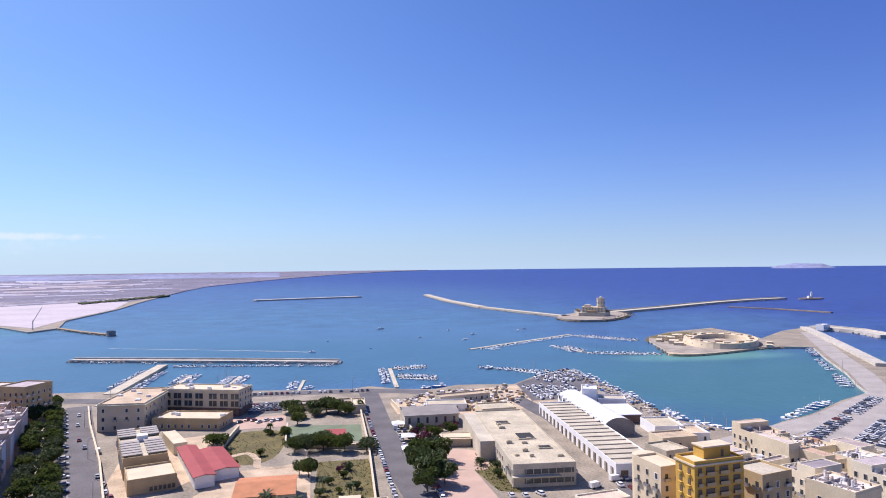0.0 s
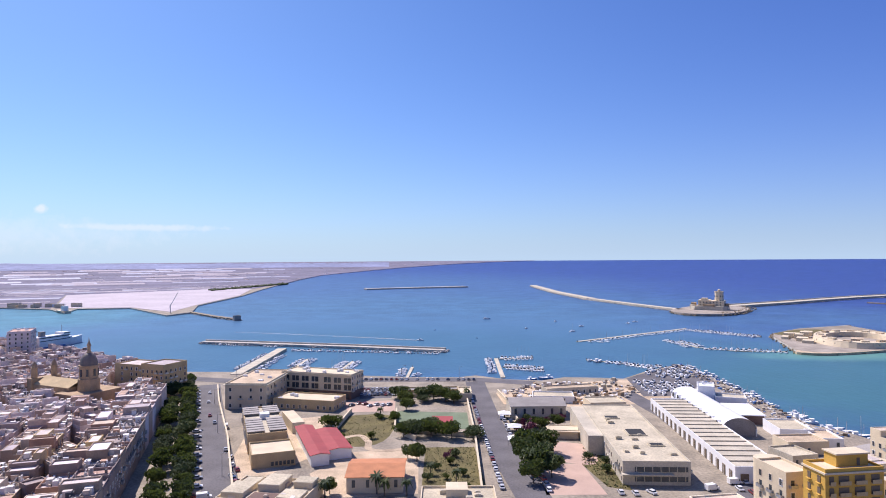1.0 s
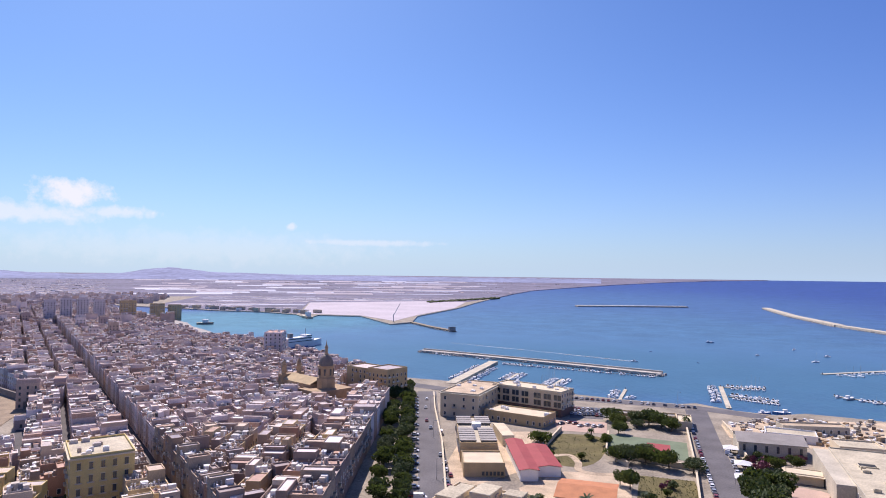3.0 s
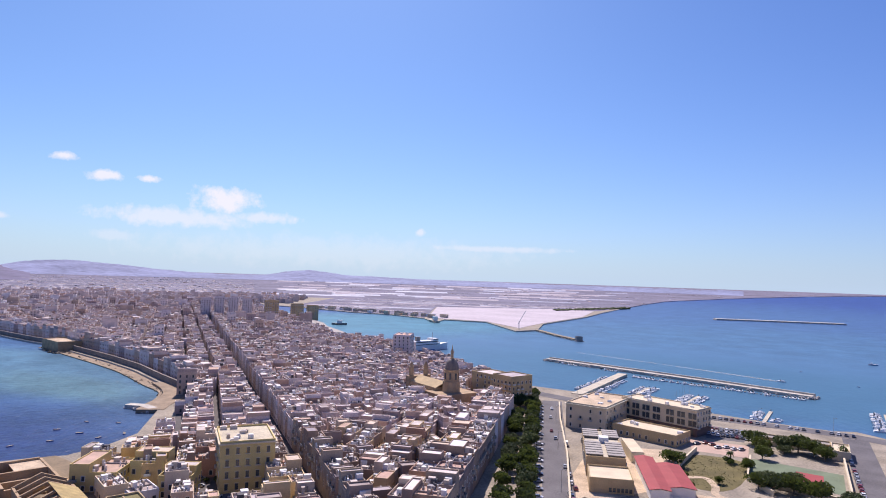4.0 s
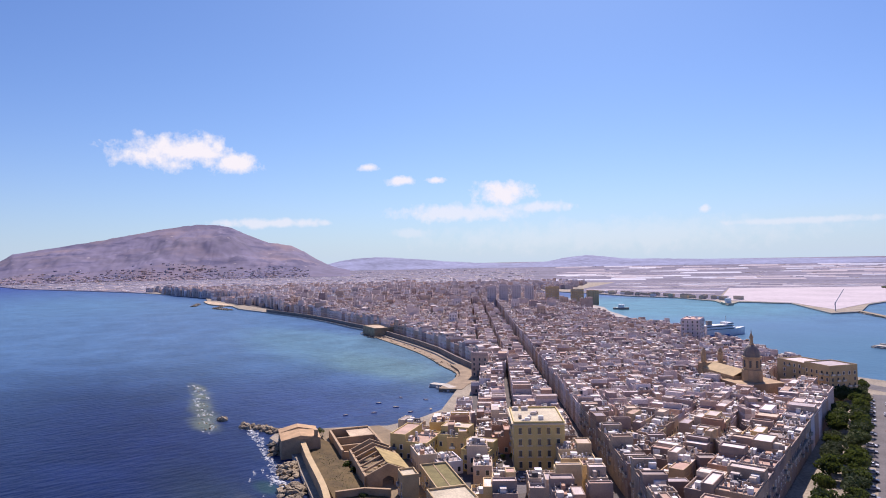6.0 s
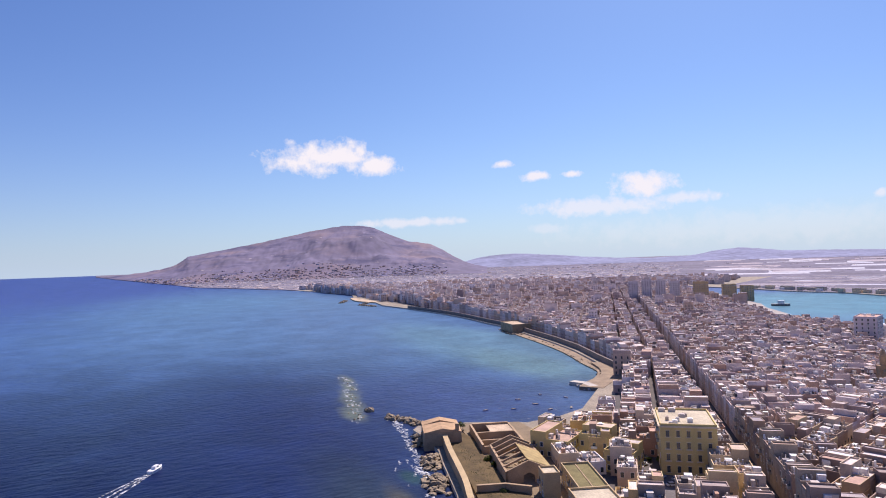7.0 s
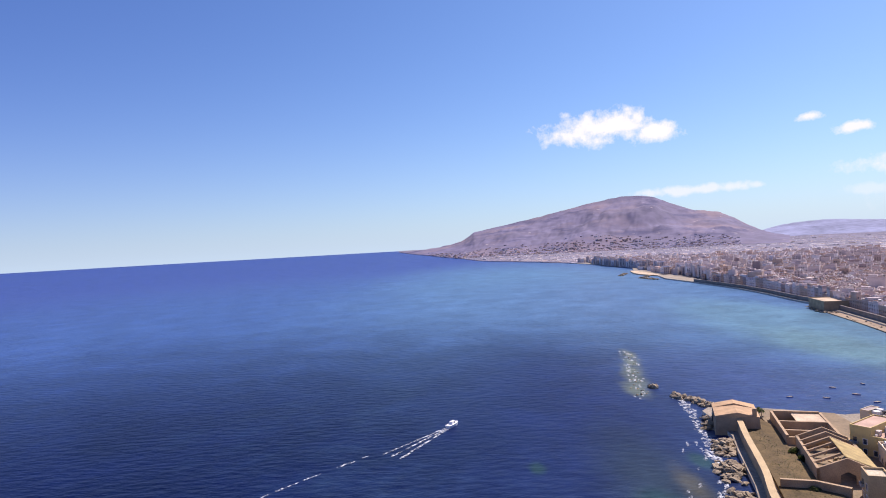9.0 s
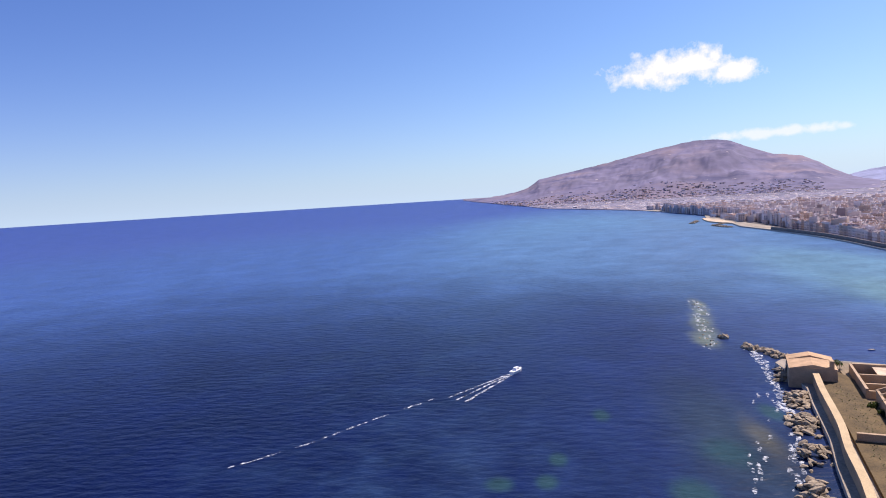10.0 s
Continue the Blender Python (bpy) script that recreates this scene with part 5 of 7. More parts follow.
ring = [(4.5 * math.cos(math.pi * i / 10), 7 + 4 * math.sin(math.pi * i / 10)) for i in range(11)]
b.solid(ring, -1, 19.7)
on(cr, "round_end", b, "cream")
block("apartment_house", 134, 186, 13, 12, 19, 14, "ochre", "concrete", "tan apartment house with a flat roof")
NEAR_EAST = [(181, 251, 15, 17, 12), (175, 229, 13, 18, 13), (181, 217, 11, 14, 11), (199, 216, 14, 14, 10), (110, 204, 9, 9, 8), (157, 234, 11, 13, 9), (158, 217, 12, 12, 10), (195, 239, 13, 14, 9), (164, 201, 13, 14, 12), (148, 225, 11, 12, 10), (210, 231, 13, 13, 8), (222, 214, 15, 15, 10), (84, 188, 16, 18, 8), (64, 182, 18, 20, 8), (160, 182, 14, 16, 14), (191, 198, 14, 14, 11)]
r = random.Random(31)
for x, y, w, d, h in NEAR_EAST:
    e = house(x, y, w, d, h, 12 + r.uniform(-6, 6), r, (0, 90, 270))
    for ob in e.children:
        if ob.name.split(".")[0] == "wall":
            ob.data.materials[0] = M[r.choice(("limewash", "cream", "limewash", "sandstone"))]

# the palace with its tall windows
pal = block("palace", -199.2, 185, 20.5, 26, 19, 53, "palace", "roofing", "ochre four-storey palace with shuttered windows", step=5.2, floor=4.6, sides=(270, 90))
for s in range(4):
    for i in range(5):
        b = Build()
        x, z = -7.6 + i * 3.8, 1.2 + s * 4.5
        b.box(x - 0.6, -13.15, z, x + 0.6, -12.95, z + 2.4, 1)
        b.box(x - 1.0, -13.3, z - 0.25, x + 1.0, -12.95, z, 0)
        b.box(x - 0.9, -13.25, z + 2.4, x + 0.9, -12.95, z + 2.6, 0)
        if s in (1, 2):
            b.box(x - 1.2, -13.8, z - 0.3, x + 1.2, -12.95, z - 0.15, 0)
        on(pal, "window", b, ["cream", "glass"])
b = Build()
b.box(-11, -13.5, 18.3, 11, 13.5, 18.9)
on(pal, "cornice", b, "cream")
roof_units(pal, 19, 20, 24, 9, 11, "hut")

block("corner_block", -178, 402, 18, 20, 20, -20, "ochre", "roof", "tall tan corner block over the harbour")
block("corner_block", -199, 414, 24, 18, 18, -20, "ochre", "roof", "tall tan harbour block with a side wing")
si = block("harbour_block", -366, 548, 17, 30, 25, 25, "block", "roof", "tall pale harbour block beside the ferry")
roof_units(si, 26, 16, 30, 5, 12)
for i, (x, y, w, d, h) in enumerate(((-890, 726, 16, 16, 38), (-878, 744, 16, 16, 40), (-864, 762, 16, 16, 39), (-852, 782, 16, 16, 37), (-838, 826, 24, 18, 34), (-822, 874, 22, 18, 28), (-808, 900, 20, 18, 25))):
    block("slab_block", x, y, w, d, h, 50, "block" if i < 4 else "ochre", "roof", "tall pale apartment slab above the roofs", "apartment block", sides=(0, 270))

# ---- the church ----
church = tagged(new("church"), "baroque stone church with a grey ribbed dome", "church")
church.matrix_basis = pose(-204, 363, 0, 0, 0, -25)
b = Build()
b.box(-40, -8, -1, -6, 8, 13)
b.box(-10, -14, -1, 10, 14, 11)
b.box(-42, -9, -1, -38, 9, 16)
on(church, "nave", b, "tan")
b = Build()
for sy in (-1, 1):
    q = [(-38, sy * 8.3, 13), (-6, sy * 8.3, 13), (-6, 0, 16.5), (-38, 0, 16.5)]
    b.face(q if sy < 0 else q[::-1])
on(church, "roof", b, "ochre")


def turned(profile, n=16):
    """A solid of revolution from (radius, height) pairs."""
    b = Build()
    for (r0, z0), (r1, z1) in zip(profile, profile[1:]):
        for i in range(n):
            a0, a1 = 2 * math.pi * i / n, 2 * math.pi * (i + 1) / n
            b.face([(r0 * math.cos(a0), r0 * math.sin(a0), z0), (r0 * math.cos(a1), r0 * math.sin(a1), z0), (r1 * math.cos(a1), r1 * math.sin(a1), z1), (r1 * math.cos(a0), r1 * math.sin(a0), z1)])
    return b


drum = on(church, "drum", turned([(7.6, 10), (7.4, 17), (6.4, 17.2), (6.4, 24), (7.1, 24.3), (7.1, 25), (6.2, 25)], 12), "tan")
dome = on(church, "dome", turned([(6.2 * math.cos(math.pi / 2 * i / 8), 25 + 7.4 * math.sin(math.pi / 2 * i / 8)) for i in range(8)] + [(1.2, 32.3)], 16), "dome", "dull grey ribbed dome")
on(dome, "lantern", turned([(1.7, 32.0), (1.7, 32.8), (1.2, 33), (1.2, 36.2), (1.8, 36.4), (1.3, 37.2), (0.4, 39), (0.1, 41.5)], 8), "tan")
for i in range(8):
    b = Build()
    b.box(-0.8, -6.6, 18.6, 0.8, -6.0, 22.8, m=Matrix.Rotation(math.pi / 4 * i, 4, "Z"))
    on(drum, "window", b, "glass")
for sx in (-40,):
    for sy in (-6, 6):
        bell = turned([(2.3, 15), (2.3, 24), (2.7, 24.2), (2.0, 24.8), (1.4, 27), (0.2, 29)], 8)
        ob = on(church, "bell_tower", bell, "tan")
        ob.matrix_basis = Matrix.LocRotScale((sx, sy, 3), None, Vector((0.75, 0.75, 0.78)))
for ob in (drum, dome):
    ob.matrix_basis = Matrix.LocRotScale((0, 0, 1.5), None, Vector((0.76, 0.76, 0.96)))

# ---- the castle on its islet and the round lazaretto ----
isle = Build()
isle.slab(smooth([(387, 1042), (352, 985), (362, 936), (401, 925), (440, 950), (480, 1000), (496, 1050), (490, 1095), (450, 1101)], 4, True), -4, 1.5)
tagged(part("islet", isle, "islet"), "low rocky castle islet with stone landing", "island", kind="structure")
castle = tagged(new("castle"), "pale stone sea castle with an octagonal tower", "castle")
castle.matrix_basis = pose(424, 1004, 1.5, 0, 0, -30) @ Matrix.Diagonal((0.82, 0.82, 0.92, 1))
b = Build()
b.solid([(-38, -16), (-30, -24), (22, -22), (30, -12), (30, 16), (20, 24), (-30, 22)], -2, 6.5, 0, taper=0.94)
b.solid([(-40, -8), (-34, -14), (-30, -10), (-32, 6), (-40, 4)], -2, 8.5, 0, taper=0.96)
on(castle, "bastion", b, "concrete")
b = Build()
b.box(-24, -13, 6, 22, 17, 15.5)
on(castle, "keep", b, "cream")
b = Build()
b.box(-24.4, -13.4, 15.5, -4, 17.4, 16.4)
b.box(-20, -8, 16.4, -9, 8, 19.5)
on(castle, "upper_ward", b, "cream")
for x, y, w, d, h in ((-34, 0, 8, 14, 11), (25, 4, 8, 16, 10), (-4, -18, 20, 7, 9.5), (2, 20, 18, 6, 9)):
    b = Build()
    b.box(x - w / 2, y - d / 2, 5.5, x + w / 2, y + d / 2, h)
    b.box(x - w / 2 - 0.2, y - d / 2 - 0.2, h, x + w / 2 + 0.2, y + d / 2 + 0.2, h + 0.5)
    on(castle, "outbuilding", b, "tan")
for s in range(2):
    for i in range(7):
        b = Build()
        b.box(-21 + i * 6, -13.2, 8 + s * 3.8, -19.4 + i * 6, -12.9, 10.2 + s * 3.8)
        on(castle, "window", b, "glass")
t = turned([(8.2, 6), (7.9, 30), (8.5, 30.3), (8.5, 31.6), (7.5, 31.6), (7.5, 30.8)], 8)
t.face([(7.5 * math.cos(math.pi / 4 * i), 7.5 * math.sin(math.pi / 4 * i), 30.8) for i in range(8)])
keep_tower = on(castle, "tower", t, "cream")
keep_tower.location = (12, 2, 0)
for k in range(2):
    b = Build()
    for i in range(8):
        b.box(-0.6, -8.15, 14 + 8 * k, 0.6, -7.2, 16.4 + 8 * k, m=Matrix.Rotation(math.pi / 4 * (i + 0.5), 4, "Z"))
    tagged(on(keep_tower, "tower_openings", b, "glass"), kind="stuff")
on(keep_tower, "turret", turned([(2.5, 30.8), (2.5, 34), (2.8, 34.2), (0.1, 35)], 8), "cream")
rr = random.Random(76)

laz = tagged(new("lazaretto"), "oval pale stone harbour fort around a courtyard", "fort")
laz.matrix_basis = pose(409, 630, 0, 0, 0, 57) @ Matrix.Diagonal((1, 1, 0.68, 1))
b = Build()
n = 36
for i in range(n):
    a0, a1 = 2 * math.pi * i / n, 2 * math.pi * (i + 1) / n
    for (ra, za), (rb, zb) in zip([(1.03, 0), (1.0, 7.5), (1.0, 8.3), (0.95, 8.3), (0.95, 7.5), (0.72, 7.5), (0.72, 0)], [(1.0, 7.5), (1.0, 8.3), (0.95, 8.3), (0.95, 7.5), (0.72, 7.5), (0.72, 0), (0.72, 0)]):
        P = lambda a, rr, z: (58 * rr * math.cos(a), 37 * rr * math.sin(a), z)
        b.face([P(a0, ra, za), P(a1, ra, za), P(a1, rb, zb), P(a0, rb, zb)])
on(laz, "ring_wall", b, "cream")
for i in range(20):
    a = 2 * math.pi * (i + 0.5) / 20
    b = Build()
    b.box(-0.9, -0.25, 2.4, 0.9, 0.25, 5, m=Matrix.Translation((58.2 * math.cos(a), 37.2 * math.sin(a), 0)) @ Matrix.Rotation(a + math.pi / 2, 4, "Z"))
    on(laz, "window", b, "glass")
for x, y, w, d, h in ((-20, 46, 14, 10, 5), (-2, 50, 10, 8, 7), (12, 46, 12, 8, 9), (-34, 40, 12, 10, 4), (4, 60, 9, 9, 7), (22, 54, 8, 12, 4.5), (-10, 62, 14, 6, 4), (34, 44, 16, 8, 6), (-22, -46, 10, 6, 3.5), (6, -48, 8, 6, 3.5)):
    b = Build()
    b.box(x - w / 2, y - d / 2, -1, x + w / 2, y + d / 2, h)
    on(laz, "outbuilding", b, "cream")
for i in range(14):
    a = 2 * math.pi * i / 14 + 0.2
    b = Build()
    b.box(-3.2, -2.2, 7.5, 3.2, 2.2, 9.2 + (i % 3) * 0.6, m=Matrix.Translation((48.5 * math.cos(a), 31 * math.sin(a), 0)) @ Matrix.Rotation(a + math.pi / 2, 4, "Z"))
    on(laz, "terrace_room", b, "cream" if i % 2 else "sand")
b = Build()
b.box(-10, -6, -1, 8, 5, 5)
on(laz, "court_house", b, "sand")
b = Build()
b.slab(smooth([(320, 572), (352, 560), (405, 580), (450, 606), (470, 640), (480, 690), (440, 722), (400, 716), (360, 690), (340, 640)], 3, True), -1, 0.12)
tagged(part("islet_ground", b, "islet"), "bare pale rock and earth around the harbour fort", "ground", kind="structure")
b = Build()
b.slab(smooth([(360, 695), (408, 732), (436, 727), (385, 680)], 4, True), -1, 0.2)
tagged(part("lawn", b, "grass"), "scrubby grass on the harbour islet", "grass", kind="structure")
b = Build()
b.slab(smooth([(312, 563), (334, 554), (379, 565), (423, 584), (414, 591), (365, 578), (329, 580)], 4, True), -3, 0.1)
tagged(part("beach", b, "sand"), "narrow sandy beach below the harbour fort", "beach", kind="structure")

# ---- moles and breakwaters ----
STONES = []
for i in range(6):
    bm = bmesh.new()
    bmesh.ops.create_icosphere(bm, subdivisions=1, radius=1.0)
    rr = random.Random(50 + i)
    for v in bm.verts:
        v.co *= rr.uniform(0.7, 1.15)
        v.co.z *= 0.75
    me = bpy.data.meshes.new("stone")
    bm.to_mesh(me)
    bm.free()
    me.materials.append(M["rock"])
    STONES.append(me)


def riprap(dst, line, width, size, n, rr, z=-2.0):
    """Loose stones heaped along a line, added to a Build."""
    for _ in range(n):
        k = rr.randrange(len(line) - 1)
        t, o = rr.random(), rr.uniform(-width, width)
        (ax, ay), (bx, by) = line[k], line[k + 1]
        d = math.hypot(bx - ax, by - ay) or 1
        x, y = ax + (bx - ax) * t - (by - ay) / d * o, ay + (by - ay) * t + (bx - ax) / d * o
        m = Matrix.LocRotScale((x, y, z + size * 0.4 * (1 - abs(o) / (width + 0.01)) * rr.uniform(0.5, 1.6)), Euler((rr.uniform(0, 6), rr.uniform(0, 6), rr.uniform(0, 6))), Vector((1, 1, 1)) * size * rr.uniform(0.5, 1.1))
        src = STONES[rr.randrange(6)]
        i = len(dst.v)
        dst.v.extend(tuple(m @ v.co) for v in src.vertices)
        dst.f.extend(tuple(i + j for j in p.vertices) for p in src.polygons)
        dst.mi.extend([0] * len(src.polygons))


rr = random.Random(77)
b = Build()
riprap(b, [(387, 1042), (352, 985), (362, 936), (401, 925), (440, 950), (480, 1000), (496, 1050), (490, 1095), (450, 1101), (387, 1042)], 6, 1.7, 420, rr, -1.0)
riprap(b, [(400, 930), (450, 970), (500, 1030), (500, 1085)], 10, 1.3, 160, rr, 1.0)
riprap(b, [(498, 778), (492, 778), (415, 746), (363, 701), (347, 670), (315, 566), (339, 558), (377, 568), (419, 585), (449, 584)], 4, 1.3, 420, rr, -1.6)
riprap(b, [(473, 651), (490, 705), (492, 778)], 4, 1.4, 130, rr, -1.4)
tagged(part("islet_rocks", b, "rock"), "tumbled brown rocks around the two fort islets", "rocks", kind="stuff")


def mole(line, w, top, label, rocks=True, mat="concrete", wall=0.0):
    e = tagged(new("breakwater"), label, "breakwater")
    b = Build()
    b.slab(strip(line, w, w), -4, top)
    deck = on(e, "deck", b, mat)
    if wall:
        b = Build()
        b.slab(strip(line, w, -w + 1.5), top - 0.5, top + wall)
        on(deck, "parapet", b, mat)
    if rocks:
        b = Build()
        length = sum(math.dist(p, q) for p, q in zip(line, line[1:]))
        riprap(b, strip(line, w + 1, w + 1) + [strip(line, w + 1, w + 1)[0]], 2.5, 1.7, int(length * 0.9), rr)
        tagged(on(e, "rock_armour", b, "pale_rock"), kind="stuff")
    return e


mole([(-252, 662), (-176, 642), (-90, 618), (0, 590)], 4.6, 0.3, "long low concrete breakwater with boulder edges", mat="quay", wall=1.3)
mole([(-155, 470), (-155, 604)], 4.2, 0.5, "concrete jetty joined to the breakwater", rocks=False)
mole([(270, 1929), (275, 1560), (300, 1300)], 9, 2.0, "pale concrete arm of the castle mole", mat="concrete")
mole([(300, 1300), (342, 1137), (379, 1012)], 7, 1.5, "stone mole running to the castle islet", mat="concrete")
mole([(482, 1076), (625, 1159), (721, 1221), (834, 1289), (952, 1345), (1067, 1383)], 11, 2.0, "long stone mole running out from the castle", mat="concrete", wall=1.5)
mole([(775, 1162), (820, 1075), (845, 973)], 3, 0.0, "thin low reef mole awash", rocks=False, mat="rock")
mole([(-223, 1790), (-100, 1845), (65, 1906)], 13, 1.6, "low offshore breakwater of pale rock", mat="quay")
mole([(-413, 1034), (-350, 960), (-296, 908)], 4, 0.4, "thin jetty of dark rock by the salt works", mat="rock")
mole([(624, 751), (634, 686), (619, 631)], 8, 2.0, "outer arm of the harbour mole", mat="quay", wall=1.6)
b = Build()
b.slab(strip([(439, 452), (492, 544), (561, 664), (600, 737)], 6, 3), -3, 2.6)
riprap(b, [(445, 464), (500, 558), (570, 677), (612, 747)], 4, 2.0, 320, rr)
tagged(part("sea_wall", b, "quay"), "high stone sea wall on the harbour mole with boulders", "sea wall", kind="structure")
block("mole_house", 613, 722, 14, 10, 6, 20, "white", "white", "small white house at the mole end", sides=(0,))
lh = tagged(new("lighthouse"), "small white lighthouse on a flat rock", "lighthouse")
lh.matrix_basis = pose(1126, 1360, -2, 0, 0, 0)
b = Build()
b.slab(smooth([(-30, 4), (-18, -14), (10, -16), (32, 0), (12, 16), (-16, 14)], 3, True), -2, 3)
on(lh, "rock_base", b, "rock")
on(lh, "tower", turned([(3, 3), (2.2, 14), (2.8, 14.2), (2.8, 14.8), (1.5, 15), (1.5, 17), (0.1, 18.5)], 10), "white")
b = Build()
b.box(-10, -4, 3, -3, 3, 8)
on(lh, "keeper_house", b, "white")

# ---- salt works ----
b = Build()
b.slab([(-934, 1564), (-700, 1135), (-655, 1140), (-566, 1142), (-450, 1040), (-470, 1200), (-486, 1500), (-560, 1840), (-660, 1866)], -0.5, 0.3)
tagged(part("salt_flat", b, "salt"), "broad pale pinkish salt flat beside the harbour", "salt flat", kind="structure")
b = Build()
b.slab([(-1180, 1240), (-925, 1158), (-808, 1164), (-704, 1130), (-938, 1566), (-662, 1870), (-556, 1850), (-572, 2220)] + [polar(a, 2288) for a in range(16, 44, 4)], -0.5, 0.18)
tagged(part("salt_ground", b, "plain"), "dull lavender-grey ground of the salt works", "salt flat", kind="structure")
GROUND = [(-1180, 1240), (-925, 1158), (-808, 1164), (-704, 1130), (-938, 1566), (-662, 1870), (-556, 1850), (-572, 2220)] + [polar(a, 2288) for a in range(16, 44, 4)]
b = Build()
r = random.Random(15)
for i in range(150):
    x, y = r.uniform(-1450, -560), r.uniform(1250, 2240)
    w, l = r.uniform(25, 80), r.uniform(12, 30)
    a = radians(25)
    ring = [(x + math.cos(a) * px - math.sin(a) * py, y + math.sin(a) * px + math.cos(a) * py) for px, py in ((-w, -l), (w, -l), (w, l), (-w, l))]
    if all(inside(px, py, GROUND) for px, py in ring):
        b.slab(ring, 0.1, 0.2 + 0.0008 * i, r.choice((0, 0, 1, 2)))
        for side in (-1, 1):
            dyke = [(x + math.cos(a) * px - math.sin(a) * py, y + math.sin(a) * px + math.cos(a) * py) for px, py in ((-w, side * l - 1.6), (w, side * l - 1.6), (w, side * l + 1.6), (-w, side * l + 1.6))]
            b.slab(dyke, 0.1, 0.55 + 0.0008 * i, 2)
tagged(part("near_pans", b, ["pan_dry", "pan", "salt"]), "shallow salt pans between low dykes", "salt pan", kind="stuff")
for i in range(26):
    t = i / 25
    x, y = -1080 + 400 * t, 1206 - 50 * t + 16 * math.sin(i * 2.3)
    block("dock_shed", x, y, r.uniform(8, 20), r.uniform(8, 14), r.uniform(3, 6.5), 8 + r.uniform(-25, 25), r.choice(("cream", "concrete", "white", "cream")), r.choice(("roofing", "sand", "mole", "white")), "low dockside shed with a dusty flat roof", "shed", sides=())
b = Build()
r = random.Random(5)
for i in range(110):
    a, d = r.uniform(15, 44), r.uniform(1900, 4000)
    edge = float(np.interp(a, [e[0] for e in EDGE], [e[1] for e in EDGE]))
    if d < edge + 200 or a < 12 + 900 / d:
        continue
    w, l = r.uniform(40, 130), r.uniform(25, 70)
    x, y = polar(a, d)
    z = rise(d) + 0.7
    m = Matrix.Rotation(radians(a), 4, "Z")
    ring = [(-w, -l, 0), (w, -l, 0), (w, l, 0), (-w, l, 0)]
    pts = [m @ Vector(p) + Vector((x, y, 0)) for p in ring]
    b.face([(p.x, p.y, rise(math.hypot(p.x, p.y)) + 0.6 + 0.004 * i) for p in pts], 0 if r.random() < 0.6 else 1)
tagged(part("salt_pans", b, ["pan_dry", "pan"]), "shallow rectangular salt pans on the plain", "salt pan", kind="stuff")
b = Build()
for i in range(160):
    t = r.random()
    x, y = -643 + 90 * t + r.uniform(-14, 14), 1759 + 416 * t + r.uniform(-20, 20)
    m = Matrix.LocRotScale((x, y, 1), Euler((0, 0, r.uniform(0, 6))), Vector((r.uniform(5, 10), r.uniform(4, 8), r.uniform(3, 7))))
    src = STONES[r.randrange(6)]
    i0 = len(b.v)
    b.v.extend(tuple(m @ v.co) for v in src.vertices)
    b.f.extend(tuple(i0 + j for j in f.vertices) for f in src.polygons)
    b.mi.extend([0] * len(src.polygons))
tagged(part("far_thicket", b, "leaf"), "dark thicket on the spit beyond the salt flat", "trees", kind="stuff")
block("jetty_hut", -298, 908, 9, 7, 4.5, 40, "slate", "slate", "small dark hut at the end of the rock jetty", "hut", sides=())
cranes = tagged(new("crane"), "thin dockside lattice crane by the salt works", "crane")
cranes.matrix_basis = pose(-440, 1015, 0, 0, 0, 20)
b = Build()
b.box(-0.6, -0.6, 0, 0.6, 0.6, 14)
on(cranes, "mast", b, "steel")
b = Build()
b.box(-2, -0.4, 0, 24, 0.4, 0.8, m=Matrix.Translation((0, 0, 11)) @ Matrix.Rotation(radians(-62), 4, "Y"))
on(cranes, "jib", b, "steel")

# ---- the beach and the little pier in the bay ----
b = Build()
b.slab(strip(smooth([(-700, 372), (-639, 358), (-550, 340), (-489, 325), (-426, 303), (-392, 292), (-369, 272), (-358, 254)], 4), 3, 7), -4, -1.2)
b.slab(strip(smooth([(-420, 309), (-392, 297), (-369, 280), (-354, 258), (-343, 244)], 5), 7, 9), -4, 0.25)
riprap(b, smooth([(-700, 370), (-639, 356), (-550, 338), (-489, 322), (-426, 300), (-392, 289), (-369, 270)], 3), 5, 1.4, 120, rr, -2.0)
tagged(part("beach", b, "shingle"), "curved strip of brown sand along the bay", "beach", kind="structure")
mole([(-346, 247), (-358, 249), (-368, 245)], 3, 0.3, "small stone pier at the beach end", mat="quay")
b = Build()
b.slab(strip([(-1112, 388), (-939, 396), (-852, 392), (-764, 383), (-700, 380), (-639, 366), (-550, 349), (-489, 334), (-430, 313), (-390, 300), (-366, 284)], 0.7, 0.7), -3, 4.6)
tagged(part("sea_wall", b, "sea_stone"), "stone sea wall below the seafront road", "sea wall", kind="structure")
block("bastion", -668, 372, 44, 30, 8, -10, "tan", "sand", "square old stone bastion at the water", "bastion", sides=())
b = Build()
riprap(b, [(-700, 366), (-650, 350), (-630, 356)], 4, 1.8, 60, rr)
riprap(b, [(-1363, 388), (-1300, 345), (-1230, 360)], 5, 2.5, 120, rr)
riprap(b, [(-1480, 360), (-1400, 330)], 5, 2.5, 60, rr)
tagged(part("groyne", b, "rock"), "dark rock groynes off the seafront", "groyne", kind="stuff")
b = Build()
b.slab(smooth([(-1330, 396), (-1500, 402), (-1559, 392), (-1420, 372)], 4, True), -3, 0.3)
tagged(part("beach", b, "sand"), "pale town beach at the head of the bay", "beach", kind="structure")


